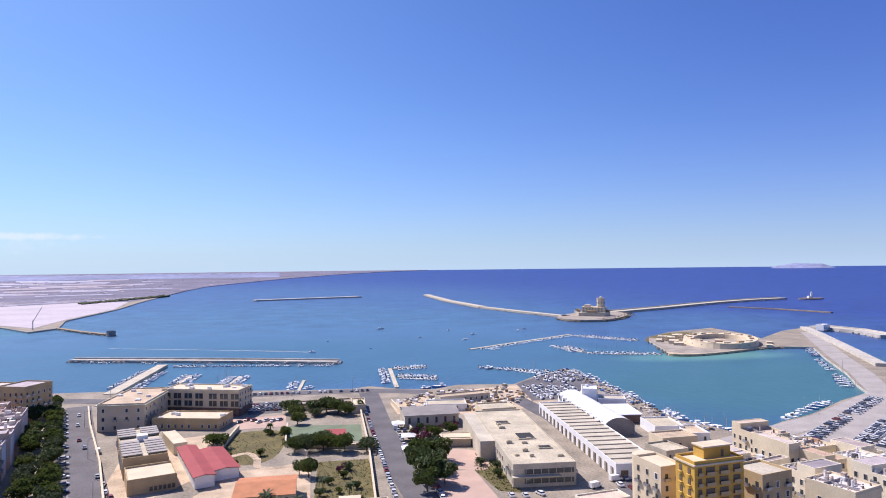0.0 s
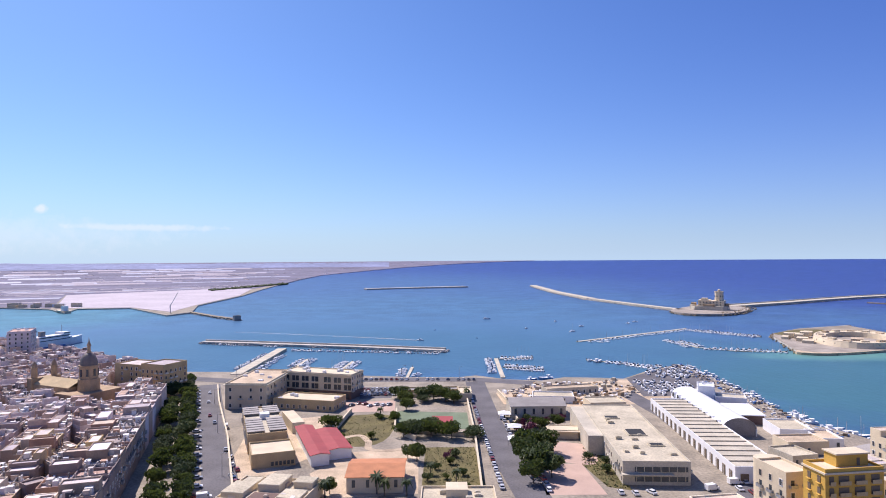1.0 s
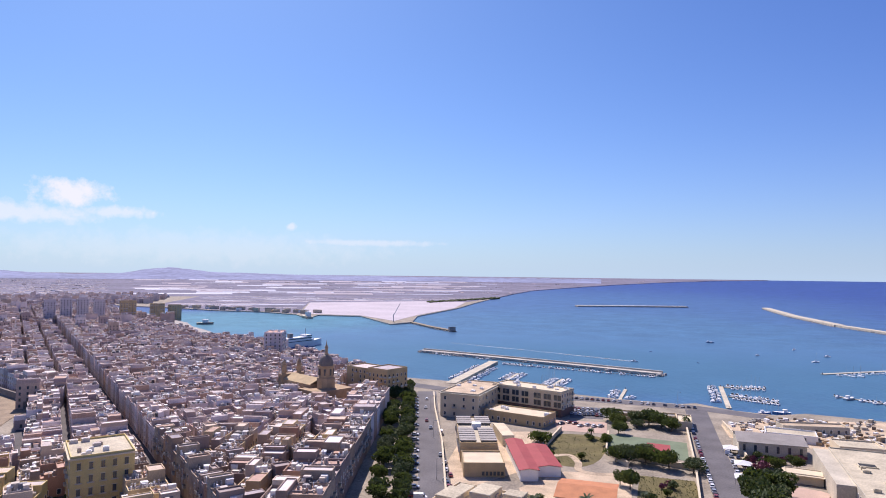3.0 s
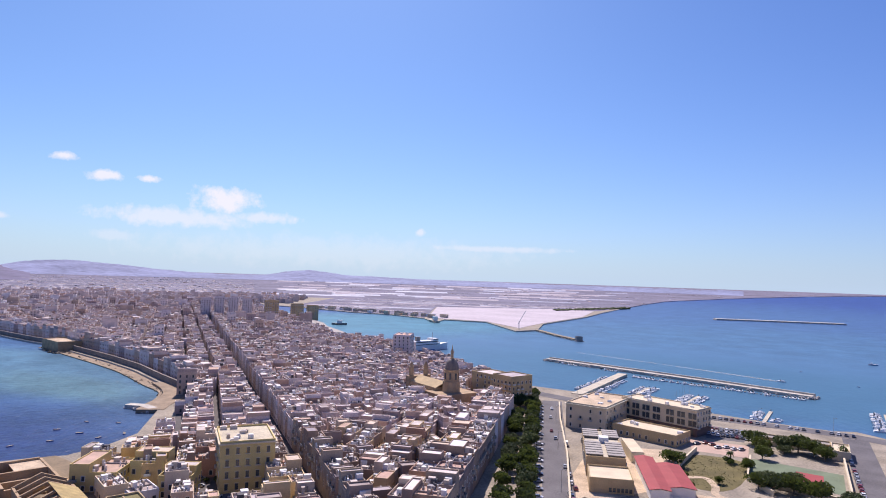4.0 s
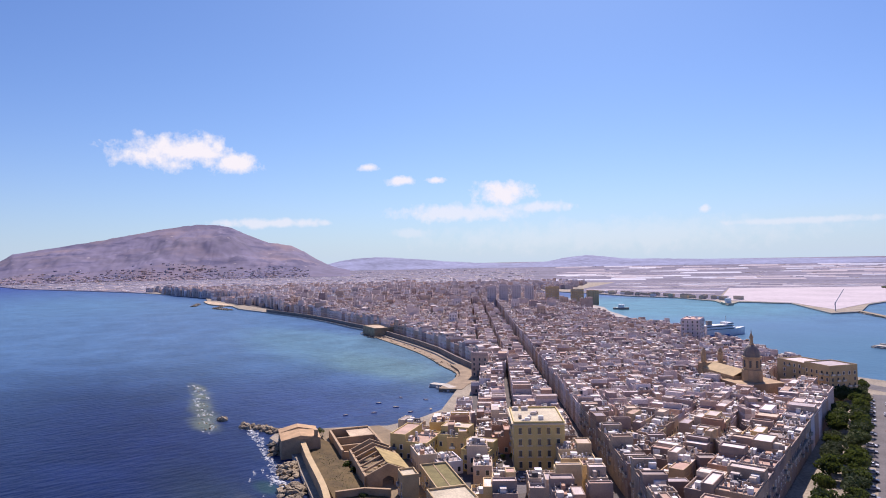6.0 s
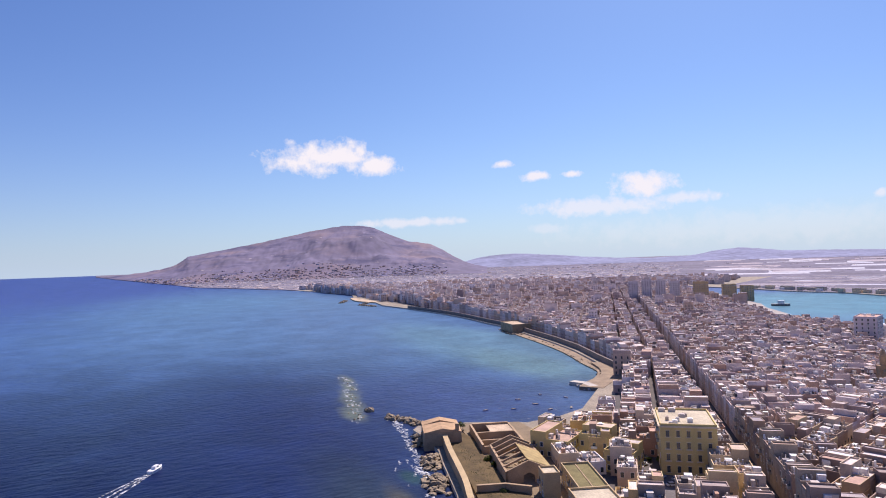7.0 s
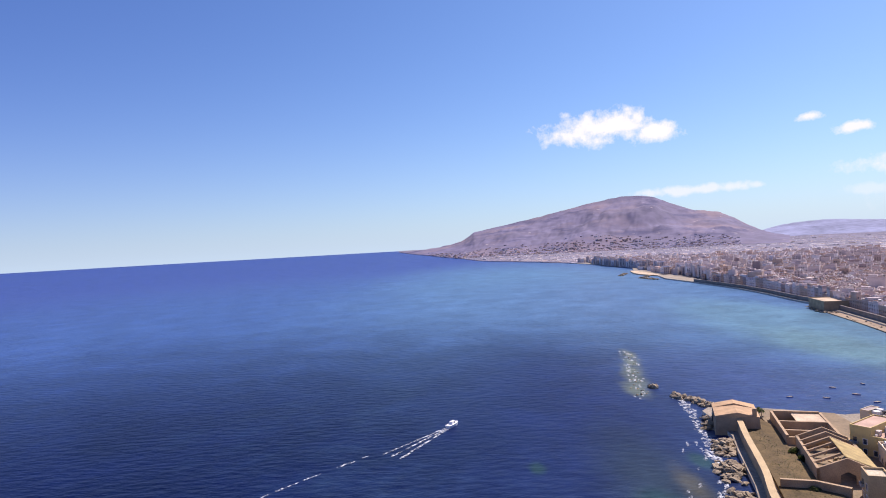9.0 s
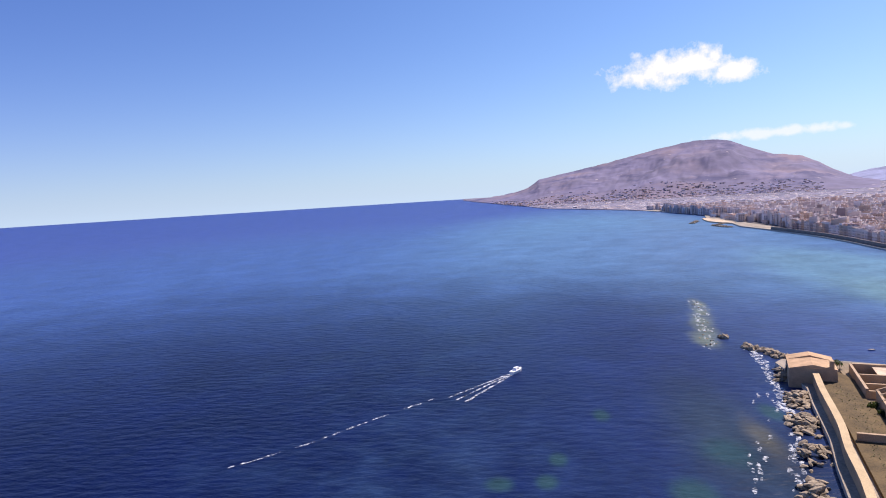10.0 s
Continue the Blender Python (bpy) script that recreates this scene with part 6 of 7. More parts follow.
# ---- the fort and the ruined halls on the western point ----
def wall_line(name, line, w, h, mat, label, z=-3.0, category="wall", cap=None):
    """A thick wall along a line, with a coping."""
    e = tagged(new(name), label, category)
    b = Build()
    b.slab(strip(line, w / 2, w / 2), z, h)
    on(e, "wall", b, mat)
    b = Build()
    b.slab(strip(line, w / 2 + 0.15, w / 2 + 0.15), h, h + 0.3)
    on(e, "coping", b, cap or mat)
    return e


wall_line("rampart", smooth([(-280, 113), (-266, 109), (-249, 104), (-215, 95), (-194, 88), (-163, 79), (-110, 58)], 4), 2.0, 4.5, "tan", "thick tan sea rampart of the old fort", cap="ochre", category="rampart")
fort = tagged(new("fort_house"), "square stone fort house with a sloped tan roof", "fort")
fort.matrix_basis = pose(-282, 113, 0, 0, 0, -17)
b = Build()
b.solid([(-12, -9), (11, -9), (11, 9), (-12, 9)], -3, 6.05, 0, taper=0.94)
on(fort, "wall", b, "tan")
for i, (x0, x1, z0, z1) in enumerate(((-11.3, -4, 6.05, 7.4), (-4, 3, 6.05, 6.7), (3, 10.4, 6.05, 7.0))):
    b = Build()
    b.v += [(x0, -8.8, z0), (x1, -8.8, z0), (x1, 8.8, z0), (x0, 8.8, z0), (x0 + 0.3, 0, z1 + 0.7), (x1 - 0.3, 0, z1 + 0.7)]
    b.f += [(0, 1, 5, 4), (2, 3, 4, 5), (1, 2, 5), (3, 0, 4)]
    b.mi += [0] * 4
    on(fort, "roof", b, "fort_roof")
b = Build()
b.box(8, 6, 6, 9.8, 7.6, 9.4)
on(fort, "chimney", b, "tan")
b = Build()
b.box(-6, -9.2, 0, -3.6, -8.6, 3)
on(fort, "gate", b, "glass")
b = Build()
b.slab([(-290, 124), (-276, 114), (-249, 107), (-215, 98), (-190, 91), (-150, 80), (-130, 110), (-175, 112), (-205, 112), (-222, 113), (-250, 119), (-268, 126)], -1, 1.2)
tagged(part("yard", b, "yard"), "dark overgrown earth yard behind the rampart", "yard", kind="structure")
b = Build()
b.slab([(-302, 130), (-250, 119), (-205, 113), (-150, 110), (-140, 140), (-215, 142), (-262, 158), (-290, 160)], -1, 0.6)
tagged(part("yard", b, "dirt"), "dusty bare ground around the ruined halls", "yard", kind="structure")

ruin = tagged(new("ruined_hall"), "roofless tan hall with bare cross walls and arch", "ruin")
ruin.matrix_basis = pose(-227, 124.5, 0, 0, 0, -17)
L, W = 36, 18
b = Build()
b.box(-L / 2, -W / 2, -1, L / 2, -W / 2 + 0.9, 5.2)
on(ruin, "long_wall", b, "tan")
b = Build()
b.box(-L / 2, W / 2 - 0.9, -1, L / 2, W / 2, 5.2)
on(ruin, "long_wall", b, "tan")
for i in range(7):
    b = Build()
    x = -L / 2 + 0.4 + i * (L - 0.8) / 6
    ring = [(-W / 2, 5.2), (0, 9.0), (W / 2, 5.2), (W / 2, 4.4), (0, 8.2), (-W / 2, 4.4)]
    solid_end = i in (0, 6)
    if solid_end:
        ring = [(-W / 2, -1), (-W / 2, 5.2), (0, 9.0), (W / 2, 5.2), (W / 2, -1), (2.4, -1), (2.2, 3.4), (0, 4.6), (-2.2, 3.4), (-2.4, -1)]
    for dx, rev in ((-0.4, False), (0.4, True)):
        tri = tessellate_polygon([[Vector((p[0], p[1], 0)) for p in ring]])
        for t3 in tri:
            q = [(x + dx, ring[j][0], ring[j][1]) for j in t3]
            b.face(q)
    for p0, p1 in zip(ring, ring[1:] + ring[:1]):
        b.face([(x - 0.4, *p0), (x - 0.4, *p1), (x + 0.4, *p1), (x + 0.4, *p0)])
    on(ruin, "gable_wall" if solid_end else "cross_rib", b, "tan")
b = Build()
for i in range(5):
    y0 = W / 2 - i * 1.9
    z0 = 5.3 + i * 0.76
    b.face([(-L / 2 + 14, y0, z0), (-L / 2 + 14, y0 - 1.9, z0 + 0.76), (L / 2 - 1, y0 - 1.9, z0 + 0.76), (L / 2 - 1, y0, z0)])
    b.face([(-L / 2 + 14, y0, z0 + 0.25), (L / 2 - 1, y0, z0 + 0.25), (L / 2 - 1, y0 - 1.9, z0 + 1.01), (-L / 2 + 14, y0 - 1.9, z0 + 1.01)])
on(ruin, "roof_remnant", b, "thatch", "sagging straw-yellow roof remnant")
ruin2 = tagged(new("ruined_hall"), "low roofless tan building with broken walls", "ruin")
ruin2.matrix_basis = pose(-265, 134, 0, 0, 0, -16)
for x0, y0, x1, y1, h in ((-18, -10, 18, -9, 4.4), (-18, 9, 18, 10, 4.0), (-18, -9, -17, 9, 4.6), (17, -9, 18, 9, 3.6), (-4, -9, -3, 9, 4.0), (6, -9, 7, 4, 3.2)):
    b = Build()
    b.box(x0, y0, -1, x1, y1, h)
    on(ruin2, "wall", b, "tan")
b = Build()
b.box(-17, -2, 3.4, -4, 9, 3.7)
on(ruin2, "roof_slab", b, "sand")
r = random.Random(12)
for x, y, w, d, h, turn, tone in ((-238, 150, 17, 19, 7.5, 35, "palace"), (-222, 143, 15, 8, 6.5, -20, "cream"), (-213, 148, 13, 10, 4.5, -18, "white"), (-228, 164, 13, 12, 9, 35, "palace"), (-257, 164, 12, 9, 4.5, 30, "ochre"), (-271, 168, 11, 9, 4, 30, "cream"),
                              (-247, 178, 11, 10, 6, 35, "cream"), (-206, 160, 12, 11, 8, 35, "palace")):
    e = house(x, y, w, d, h, turn + r.uniform(-3, 3), r, (0, 90, 180, 270))
    for ob in e.children:
        if ob.name.split(".")[0] == "wall":
            ob.data.materials[0] = M[tone]
block("stair_tower", -196, 119.5, 8, 6, 9, -18, "ochre", "roofing", "small rose-washed tower house beside the ruin", "house", sides=(0,))
store = block("old_store", -190, 130, 26, 10.5, 7.5, -20, "ochre", "moss", "long old store with a mossy flat roof", "building", sides=(0,))
b = Build()
b.box(-12.6, -0.2, 7.5, 12.6, 0.2, 7.7)
on(store, "roof_ridge", b, "tan")
wall_line("cross_wall", [(-209, 97), (-206, 107), (-199, 114)], 0.9, 3.4, "tan", "stepped tan wall across the fort yard", 0.0)
block("gate_lodge", -171, 121, 13, 14, 8, -18, "ochre", "roofing", "square yellow house at the end of the street", "house", sides=(0, 90))

# boulders at the foot of the rampart, and the broken reef
arm = tagged(new("rock_armour"), "heap of pale cracked boulders below the rampart", "boulders")
r = random.Random(21)
for i in range(280):
    cx, cy, sx, sy = r.choice(((-257, 98.5, 6.5, 3.2), (-257, 98.5, 6.5, 3.2), (-257, 98.5, 6.5, 3.2), (-231, 90.5, 6.5, 3.4), (-231, 90.5, 6.5, 3.4), (-231, 90.5, 6.5, 3.4), (-204, 82, 7, 3), (-176, 72, 7, 3), (-290, 104, 6, 2)))
    u, v = max(-1.7, min(1.7, r.gauss(0, 0.8))), max(-1.6, min(1.6, r.gauss(0, 0.8)))
    x, y = cx + 0.95 * sx * u + 0.28 * sy * v, cy - 0.3 * sx * u + 0.95 * sy * v
    ob = new("stone", STONES[r.randrange(6)])
    ob.parent = arm
    sc = r.uniform(0.6, 1.7)
    ob.matrix_basis = Matrix.LocRotScale((x, y, -2.0 + 3.6 * max(0, 1 - math.hypot(u, v) / 1.9) * r.uniform(0.3, 1)), Euler((r.uniform(-0.5, 0.5), r.uniform(-0.5, 0.5), r.uniform(0, 6))), Vector((sc * 1.5, sc, sc * 0.7)))
# tufts of weed in the yard, rubble in the ruins
def scatter(name, ring, n, mat, label, size, seed, z, shape):
    r = random.Random(seed)
    xs, ys = [p[0] for p in ring], [p[1] for p in ring]
    b = Build()
    for _ in range(n):
        x, y = r.uniform(min(xs), max(xs)), r.uniform(min(ys), max(ys))
        if not inside(x, y, ring):
            continue
        s = size * r.uniform(0.4, 1.5)
        if shape == "tuft":
            for k in range(4):
                a, l = r.uniform(0, 6.3), s * r.uniform(0.6, 1.2)
                px, py = l * math.cos(a), l * math.sin(a)
                b.face([(x - py * 0.35, y + px * 0.35, z), (x + py * 0.35, y - px * 0.35, z), (x + px, y + py, z + l * 0.8)])
        else:
            b.box(-s, -s * r.uniform(0.3, 1), 0, s, s * r.uniform(0.3, 1), s * r.uniform(0.4, 1.4), r.randrange(len(mat)), m=pose(x, y, z, 0, 0, r.uniform(0, 180)))
    return tagged(part(name, b, mat), label, "clutter" if shape != "tuft" else "weeds", kind="stuff")
scatter("weeds", [(-276, 116), (-249, 109), (-215, 100), (-190, 93), (-150, 84), (-140, 106), (-205, 110), (-250, 117)], 3000, ["weed"], "dry weeds growing in the fort yard", 0.3, 8, 1.15, "tuft")
scatter("rubble", [(-288, 150), (-256, 145), (-208, 128), (-215, 120), (-254, 130), (-290, 134)], 260, ["tan", "rock"], "broken stone rubble inside the ruined halls", 0.5, 9, 0.55, "box")
b = Build()
riprap(b, [(-344, 106), (-330, 112), (-318, 116), (-312, 128)], 3.5, 2.0, 90, rr)
riprap(b, [(-484, 116), (-455, 110), (-420, 103), (-385, 96), (-345, 89)], 5, 0.9, 34, rr, -2.5)
riprap(b, [(-362, 100), (-366, 101)], 2, 2.2, 8, rr)
tagged(part("reef_rocks", b, "rock"), "dark rocks of a reef off the point", "rocks", kind="stuff")


def foam(line, width, n, size, seed, label):
    """Scattered flecks of white water along a line."""
    r = random.Random(seed)
    b = Build()
    for _ in range(n):
        k = r.randrange(len(line) - 1)
        t, o = r.random(), r.gauss(0, width * 0.5)
        (ax, ay), (bx, by) = line[k], line[k + 1]
        d = math.hypot(bx - ax, by - ay) or 1
        x, y = ax + (bx - ax) * t - (by - ay) / d * o, ay + (by - ay) * t + (bx - ax) / d * o
        s = size * r.uniform(0.5, 1.4)
        ux, uy, m = (bx - ax) / d, (by - ay) / d, 9
        ring = []
        for j in range(m):
            an, k2 = 2 * math.pi * j / m, r.uniform(0.7, 1.2)
            lx, ly = s * 1.6 * k2 * math.cos(an), s * 0.55 * k2 * math.sin(an)
            ring.append((x + ux * lx - uy * ly, y + uy * lx + ux * ly))
        b.sheet(ring, -1.93 + 0.0006 * _)
    return tagged(part("sea_foam", b, "foam"), label, "foam", kind="stuff")


foam([(-340, 106), (-322, 106), (-300, 101), (-272, 96), (-250, 90), (-240, 92), (-212, 79), (-180, 69)], 2.4, 190, 1.3, 3, "white surf breaking on the boulders")
foam([(-270, 91), (-246, 83), (-222, 74), (-196, 64), (-170, 56)], 4, 26, 1.2, 5, "broad wash of surf over the shallow rocks")
foam([(-484, 116), (-455, 110), (-420, 103), (-380, 95), (-340, 88)], 5, 75, 1.5, 4, "patches of white surf over the reef")
# ---- gardens, courts and car parks ----
def patch(name, ring, mat, label, z=0.04, category="ground"):
    b = Build()
    b.slab(ring, -0.6, z)
    return tagged(part(name, b, mat), label, category, kind="structure")


patch("path", strip(smooth([(-50, 300), (-42, 306), (-36, 296), (-34, 284), (-24, 282), (-10, 290)], 4), 1.6, 1.6), "sand", "pale curved garden path", 0.09, "path")
patch("lawn", smooth([(-54, 343), (-28, 344), (-27, 304), (-36, 288), (-50, 294), (-54, 318)], 3, True), "grass", "dry yellow-brown garden lawn", category="lawn")
patch("lawn", [(-9, 286), (13, 286), (15, 238), (-9, 238)], "grass", "dry overgrown garden lawn", category="lawn")
patch("lawn", [(62, 286), (70, 270), (68, 232), (60, 236), (56, 262)], "grass", "dry lawn beside the concrete hall", category="lawn")
patch("court", [(-26, 354), (12, 350), (12, 316), (-25, 320)], "court", "green tennis court behind the trees", 0.05, "court")
patch("court", [(-7, 343), (4, 342), (4, 327), (-7, 328)], "redroof", "red clay tennis court", 0.08, "court")
patch("car_park", [(-60, 376), (-30, 382), (-28, 354), (-54, 352)], "pink", "pink paved car park", 0.05, "car park")
patch("car_park", [(-56, 420), (-32, 421), (-33, 388), (-52, 386)], "asphalt", "asphalt car park by the quay", 0.055, "car park")
patch("plaza", smooth([(44, 292), (64, 288), (62, 262), (46, 268)], 4, True), "pink", "rounded pink paved terrace", 0.06, "plaza")
patch("plaza", [(38, 262), (56, 262), (58, 228), (36, 228)], "pink", "pink paved sports court", 0.05, "plaza")
patch("yard", [(-100, 330), (-64, 345), (-54, 280), (-78, 236), (-88, 250)], "sand", "pale sandy school yard", 0.035, "yard")
patch("yard", [(32, 400), (60, 425), (124, 441), (151, 440), (158, 397), (96, 360), (60, 362), (34, 370)], "sand", "dusty boatyard ground", 0.035, "yard")
patch("yard", [(121, 388), (166, 388), (186, 446), (183, 497), (152, 472), (127, 445)], "asphalt", "grey asphalt of the boat park", 0.06, "yard")
patch("plaza", [(-190, 152), (-176, 150), (-168, 172), (-186, 182), (-196, 172)], "asphalt", "small paved square in front of the palace", 0.05, "plaza")
patch("yard", [(-40, 280), (-12, 286), (-10, 230), (-44, 226), (-54, 252)], "sand", "pale paved villa garden", 0.03, "yard")
patch("car_park", [(196, 266), (266, 306), (346, 356), (363, 334), (281, 276), (214, 232)], "mole", "large pale harbour car park", 0.045, "car park")
for line, label in (([(-151, 421), (-133, 373), (-103, 300), (-79, 235), (-66, 200)], "long pale garden wall beside the avenue"), ([(-25, 313), (18, 300)], "plain garden wall under the pines"), ([(-27, 352), (-25, 313), (-14, 296)], "pale garden boundary wall"),
                    ([(13, 375), (14, 300), (13, 226)], "pale wall along the street"), ([(33, 400), (36, 372), (38, 300)], "low yard wall along the street"), ([(-52, 352), (-54, 318)], "low garden wall"), ([(-27, 389), (10, 392)], "long dark garden wall")):
    wall_line("garden_wall", line, 0.5, 2.2, "cream", label, -0.5)
block("garden_store", -9, 396, 34, 9, 3.5, 4, "ochre", "slate", "long low dark-roofed garden store", sides=())
block("gate_house", 12, 388, 8, 20, 4, 0, "cream", "cream", "small cream gate house beside the street", sides=(90,))
pav = block("pavilion", 56, 303, 14, 9, 3.4, -8, "cream", "cream", "low garden pavilion with a flat overhanging roof", sides=())
b = Build()
b.box(-8, -6, 3.4, 8, 5.5, 3.75)
on(pav, "overhang", b, "cream")


# ---- trees ----
def tree_meshes(seed, height, radius, flat, n=700, leaf=0.55, lumps=9):
    r = random.Random(seed)
    trunk = Build()
    def limb(p, q, a, c):
        d = (Vector(q) - Vector(p)).normalized()
        s = d.orthogonal().normalized()
        t = d.cross(s)
        i = len(trunk.v)
        for base, rad in ((p, a), (q, c)):
            for j in range(6):
                an = math.pi * j / 3
                trunk.v.append(tuple(Vector(base) + (s * math.cos(an) + t * math.sin(an)) * rad))
        for j in range(6):
            k = (j + 1) % 6
            trunk.f.append((i + j, i + k, i + 6 + k, i + 6 + j))
            trunk.mi.append(0)
    fork = height * 0.28
    limb((0, 0, -0.3), (r.uniform(-0.2, 0.2), r.uniform(-0.2, 0.2), fork), 0.32, 0.22)
    crown = Build()
    centres = []
    for i in range(lumps):
        an, rad = 2 * math.pi * i / lumps + r.uniform(-0.4, 0.4), radius * r.uniform(0.15, 0.72)
        c = (rad * math.cos(an), rad * math.sin(an), height * r.uniform(0.5, 0.84))
        centres.append((c, radius * r.uniform(0.35, 0.55)))
        limb((0, 0, fork), c, 0.16, 0.05)
    for i in range(n):
        c, rad = centres[r.randrange(lumps)]
        v = Vector((r.gauss(0, 1), r.gauss(0, 1), r.gauss(0, 1))).normalized() * rad * r.uniform(0.65, 1.05)
        v.z *= flat
        p = Vector(c) + v
        s = Vector((r.gauss(0, 1), r.gauss(0, 1), r.gauss(0, 1))).normalized()
        t = s.orthogonal().normalized()
        e = leaf * r.uniform(0.6, 1.3)
        crown.face([tuple(p - s * e), tuple(p + t * e * 0.6), tuple(p + s * e), tuple(p - t * e * 0.6)])
    return trunk.mesh("trunk", ["bark"]), crown.mesh("crown", ["leaf"])


def tree_at(meshes, x, y, scale, turn, label, group, name="tree"):
    e = tagged(new(name), label, "tree", group)
    e.matrix_basis = pose(x, y, 0, 0, 0, turn) @ Matrix.Scale(scale, 4)
    for k, me in zip(("trunk", "crown"), meshes):
        new(k, me).parent = e
    return e


STREET = [tree_meshes(100 + i, 8.5, 4.6, 0.8, 1300) for i in range(4)]
PINE = [tree_meshes(200 + i, 7.2, 5.8, 0.62, 1700, 0.5, 13) for i in range(3)]
BUSH = [tree_meshes(300 + i, 3.2, 2.4, 0.8, 420, 0.4, 6) for i in range(2)]
r = random.Random(9)
A0, A1 = Vector((-87, 196)), Vector((-175, 424))
for i in range(27):
    for side in (-1, 1):
        p = A0.lerp(A1, (i + r.uniform(-0.2, 0.2)) / 26)
        if side < 0 and r.random() < 0.3:
            continue
        tree_at(STREET[r.randrange(4)], p.x + side * 4.2 + r.uniform(-0.8, 0.8), p.y + side * 1.2, r.uniform(0.85, 1.15), r.uniform(0, 360), "round dense green street tree on the promenade", "avenue trees")
for x, y, s in ((-57, 317, 1.0), (-60, 325, 0.7), (-20, 303, 0.9), (-15, 303, 1.0), (-7, 303, 1.1), (3, 300, 1.1), (13, 298, 0.9), (-8, 312, 1.0), (-18, 312, 0.8), (6, 380, 0.8), (0, 378, 1.1), (-7, 384, 1.2), (-14, 380, 1.1), (-28, 386, 1.1), (-22, 357, 0.9), (-24, 372, 1.0), (5, 372, 0.9), (-13, 374, 0.7), (-26, 330, 0.7)):
    tree_at(PINE[r.randrange(3)], x, y, s, r.uniform(0, 360), "spreading dark green pine in the garden", "garden pines")
for x, y, s in ((40, 282, 1.25), (44, 276, 1.2), (35, 276, 1.2), (33, 262, 1.3), (40, 262, 1.2), (36, 250, 1.3), (41, 246, 1.1), (33, 240, 1.1), (47, 311, 0.8), (56, 316, 0.9), (40, 346, 0.6), (-42, 230, 0.7), (-12, 266, 0.9), (-16, 270, 0.7), (46, 318, 0.7), (118, 352, 0.5)):
    tree_at(STREET[r.randrange(4)], x, y, s, r.uniform(0, 360), "large dense dark green shade tree", "shade trees")
for x, y in ((-44, 288), (-36, 339), (-27, 339), (-34, 336), (-7, 243), (0, 245), (7, 249), (2, 262), (-4, 256), (4, 272), (-35, 300), (43, 320), (38, 326), (36, 318), (50, 322), (42, 332), (64, 252), (66, 262), (60, 268), (-209, 175), (-206, 178), (-298, 130), (-232, 116), (-240, 117), (-205, 106), (8, 232), (-50, 300)):
    tree_at(BUSH[r.randrange(2)], x, y, r.uniform(0.6, 1.1), r.uniform(0, 360), "low rounded garden shrub", "shrubs", "shrub")


def palm_meshes(seed):
    r = random.Random(seed)
    t = turned([(0.32, -0.3), (0.24, 2.5), (0.22, 5.2), (0.3, 5.6), (0.05, 6.0)], 8)
    crown = Build()
    for i in range(26):
        an, droop = 2 * math.pi * i / 26 + r.uniform(-0.1, 0.1), r.uniform(0.2, 1.5)
        prev = None
        for s in range(5):
            d = 0.7 * s
            c = Vector((d * math.cos(an), d * math.sin(an), 5.8 + 0.5 * s - droop * 0.22 * s * s))
            w = Vector((-math.sin(an), math.cos(an), 0)) * (0.35 if s < 4 else 0.05)
            if prev:
                crown.face([tuple(prev[0] - prev[1]), tuple(prev[0] + prev[1]), tuple(c + w), tuple(c - w)])
            prev = (c, w)
    return t.mesh("trunk", ["bark"]), crown.mesh("crown", ["leaf"])


PALM = [palm_meshes(1), palm_meshes(2)]
for x, y, s in ((-43, 226, 1.0), (-25, 230, 1.1), (-22, 228, 0.9), (-14, 228, 0.9), (-6, 250, 0.7), (4, 240, 0.8), (-35, 341, 0.8), (13, 384, 1.0), (-290, 128, 0.6)):
    tree_at(PALM[r.randrange(2)], x, y, s, r.uniform(0, 360), "palm with drooping fronds in a villa garden", "palms", "palm_tree")


# ---- vehicles ----
def car_template(van=False):
    L, W, H = (5.2, 2.0, 2.3) if van else (4.2, 1.75, 1.45)
    body = Build()
    side = [(-L / 2, 0.3), (L / 2, 0.3), (L / 2, 0.75), (L / 2 - 0.9, 0.9), (-L / 2 + 0.3, 0.95), (-L / 2, 0.8)] if not van else [(-L / 2, 0.35), (L / 2, 0.35), (L / 2, 1.0), (L / 2 - 0.9, 1.2), (L / 2 - 1.5, H), (-L / 2, H)]
    n = len(side)
    for sy in (-1, 1):
        f = [(x, sy * W / 2, z) for x, z in side]
        body.face(f if sy < 0 else f[::-1])
    for i in range(n):
        (x0, z0), (x1, z1) = side[i], side[(i + 1) % n]
        body.face([(x0, -W / 2, z0), (x0, W / 2, z0), (x1, W / 2, z1), (x1, -W / 2, z1)])
    if not van:
        body.box(-L / 2 + 0.75, -W / 2 + 0.2, H - 0.06, L / 2 - 1.6, W / 2 - 0.2, H)
    glass = Build()
    if van:
        glass.box(L / 2 - 1.45, -W / 2 - 0.01, 1.3, L / 2 - 0.95, W / 2 + 0.01, 1.9)
    else:
        glass.solid([(-L / 2 + 0.35, -W / 2 + 0.05), (L / 2 - 1.0, -W / 2 + 0.05), (L / 2 - 1.0, W / 2 - 0.05), (-L / 2 + 0.35, W / 2 - 0.05)], 0.9, H - 0.06, 0, taper=0.78)
    wheel = turned([(0.05, -0.1), (0.32, -0.1), (0.32, 0.1), (0.05, 0.1)], 10)
    e = new("van" if van else "car")
    on(e, "body", body, "white" if van else "car")
    on(e, "windows", glass, "glass")
    wm = wheel.mesh("wheel", ["rubber"])
    for sx in (-1, 1):
        for sy in (-1, 1):
            ob = new("wheel", wm)
            ob.parent = e
            ob.matrix_basis = pose(sx * L * 0.31, sy * (W / 2 - 0.1), 0.32, 90, 0, 0)
    return e


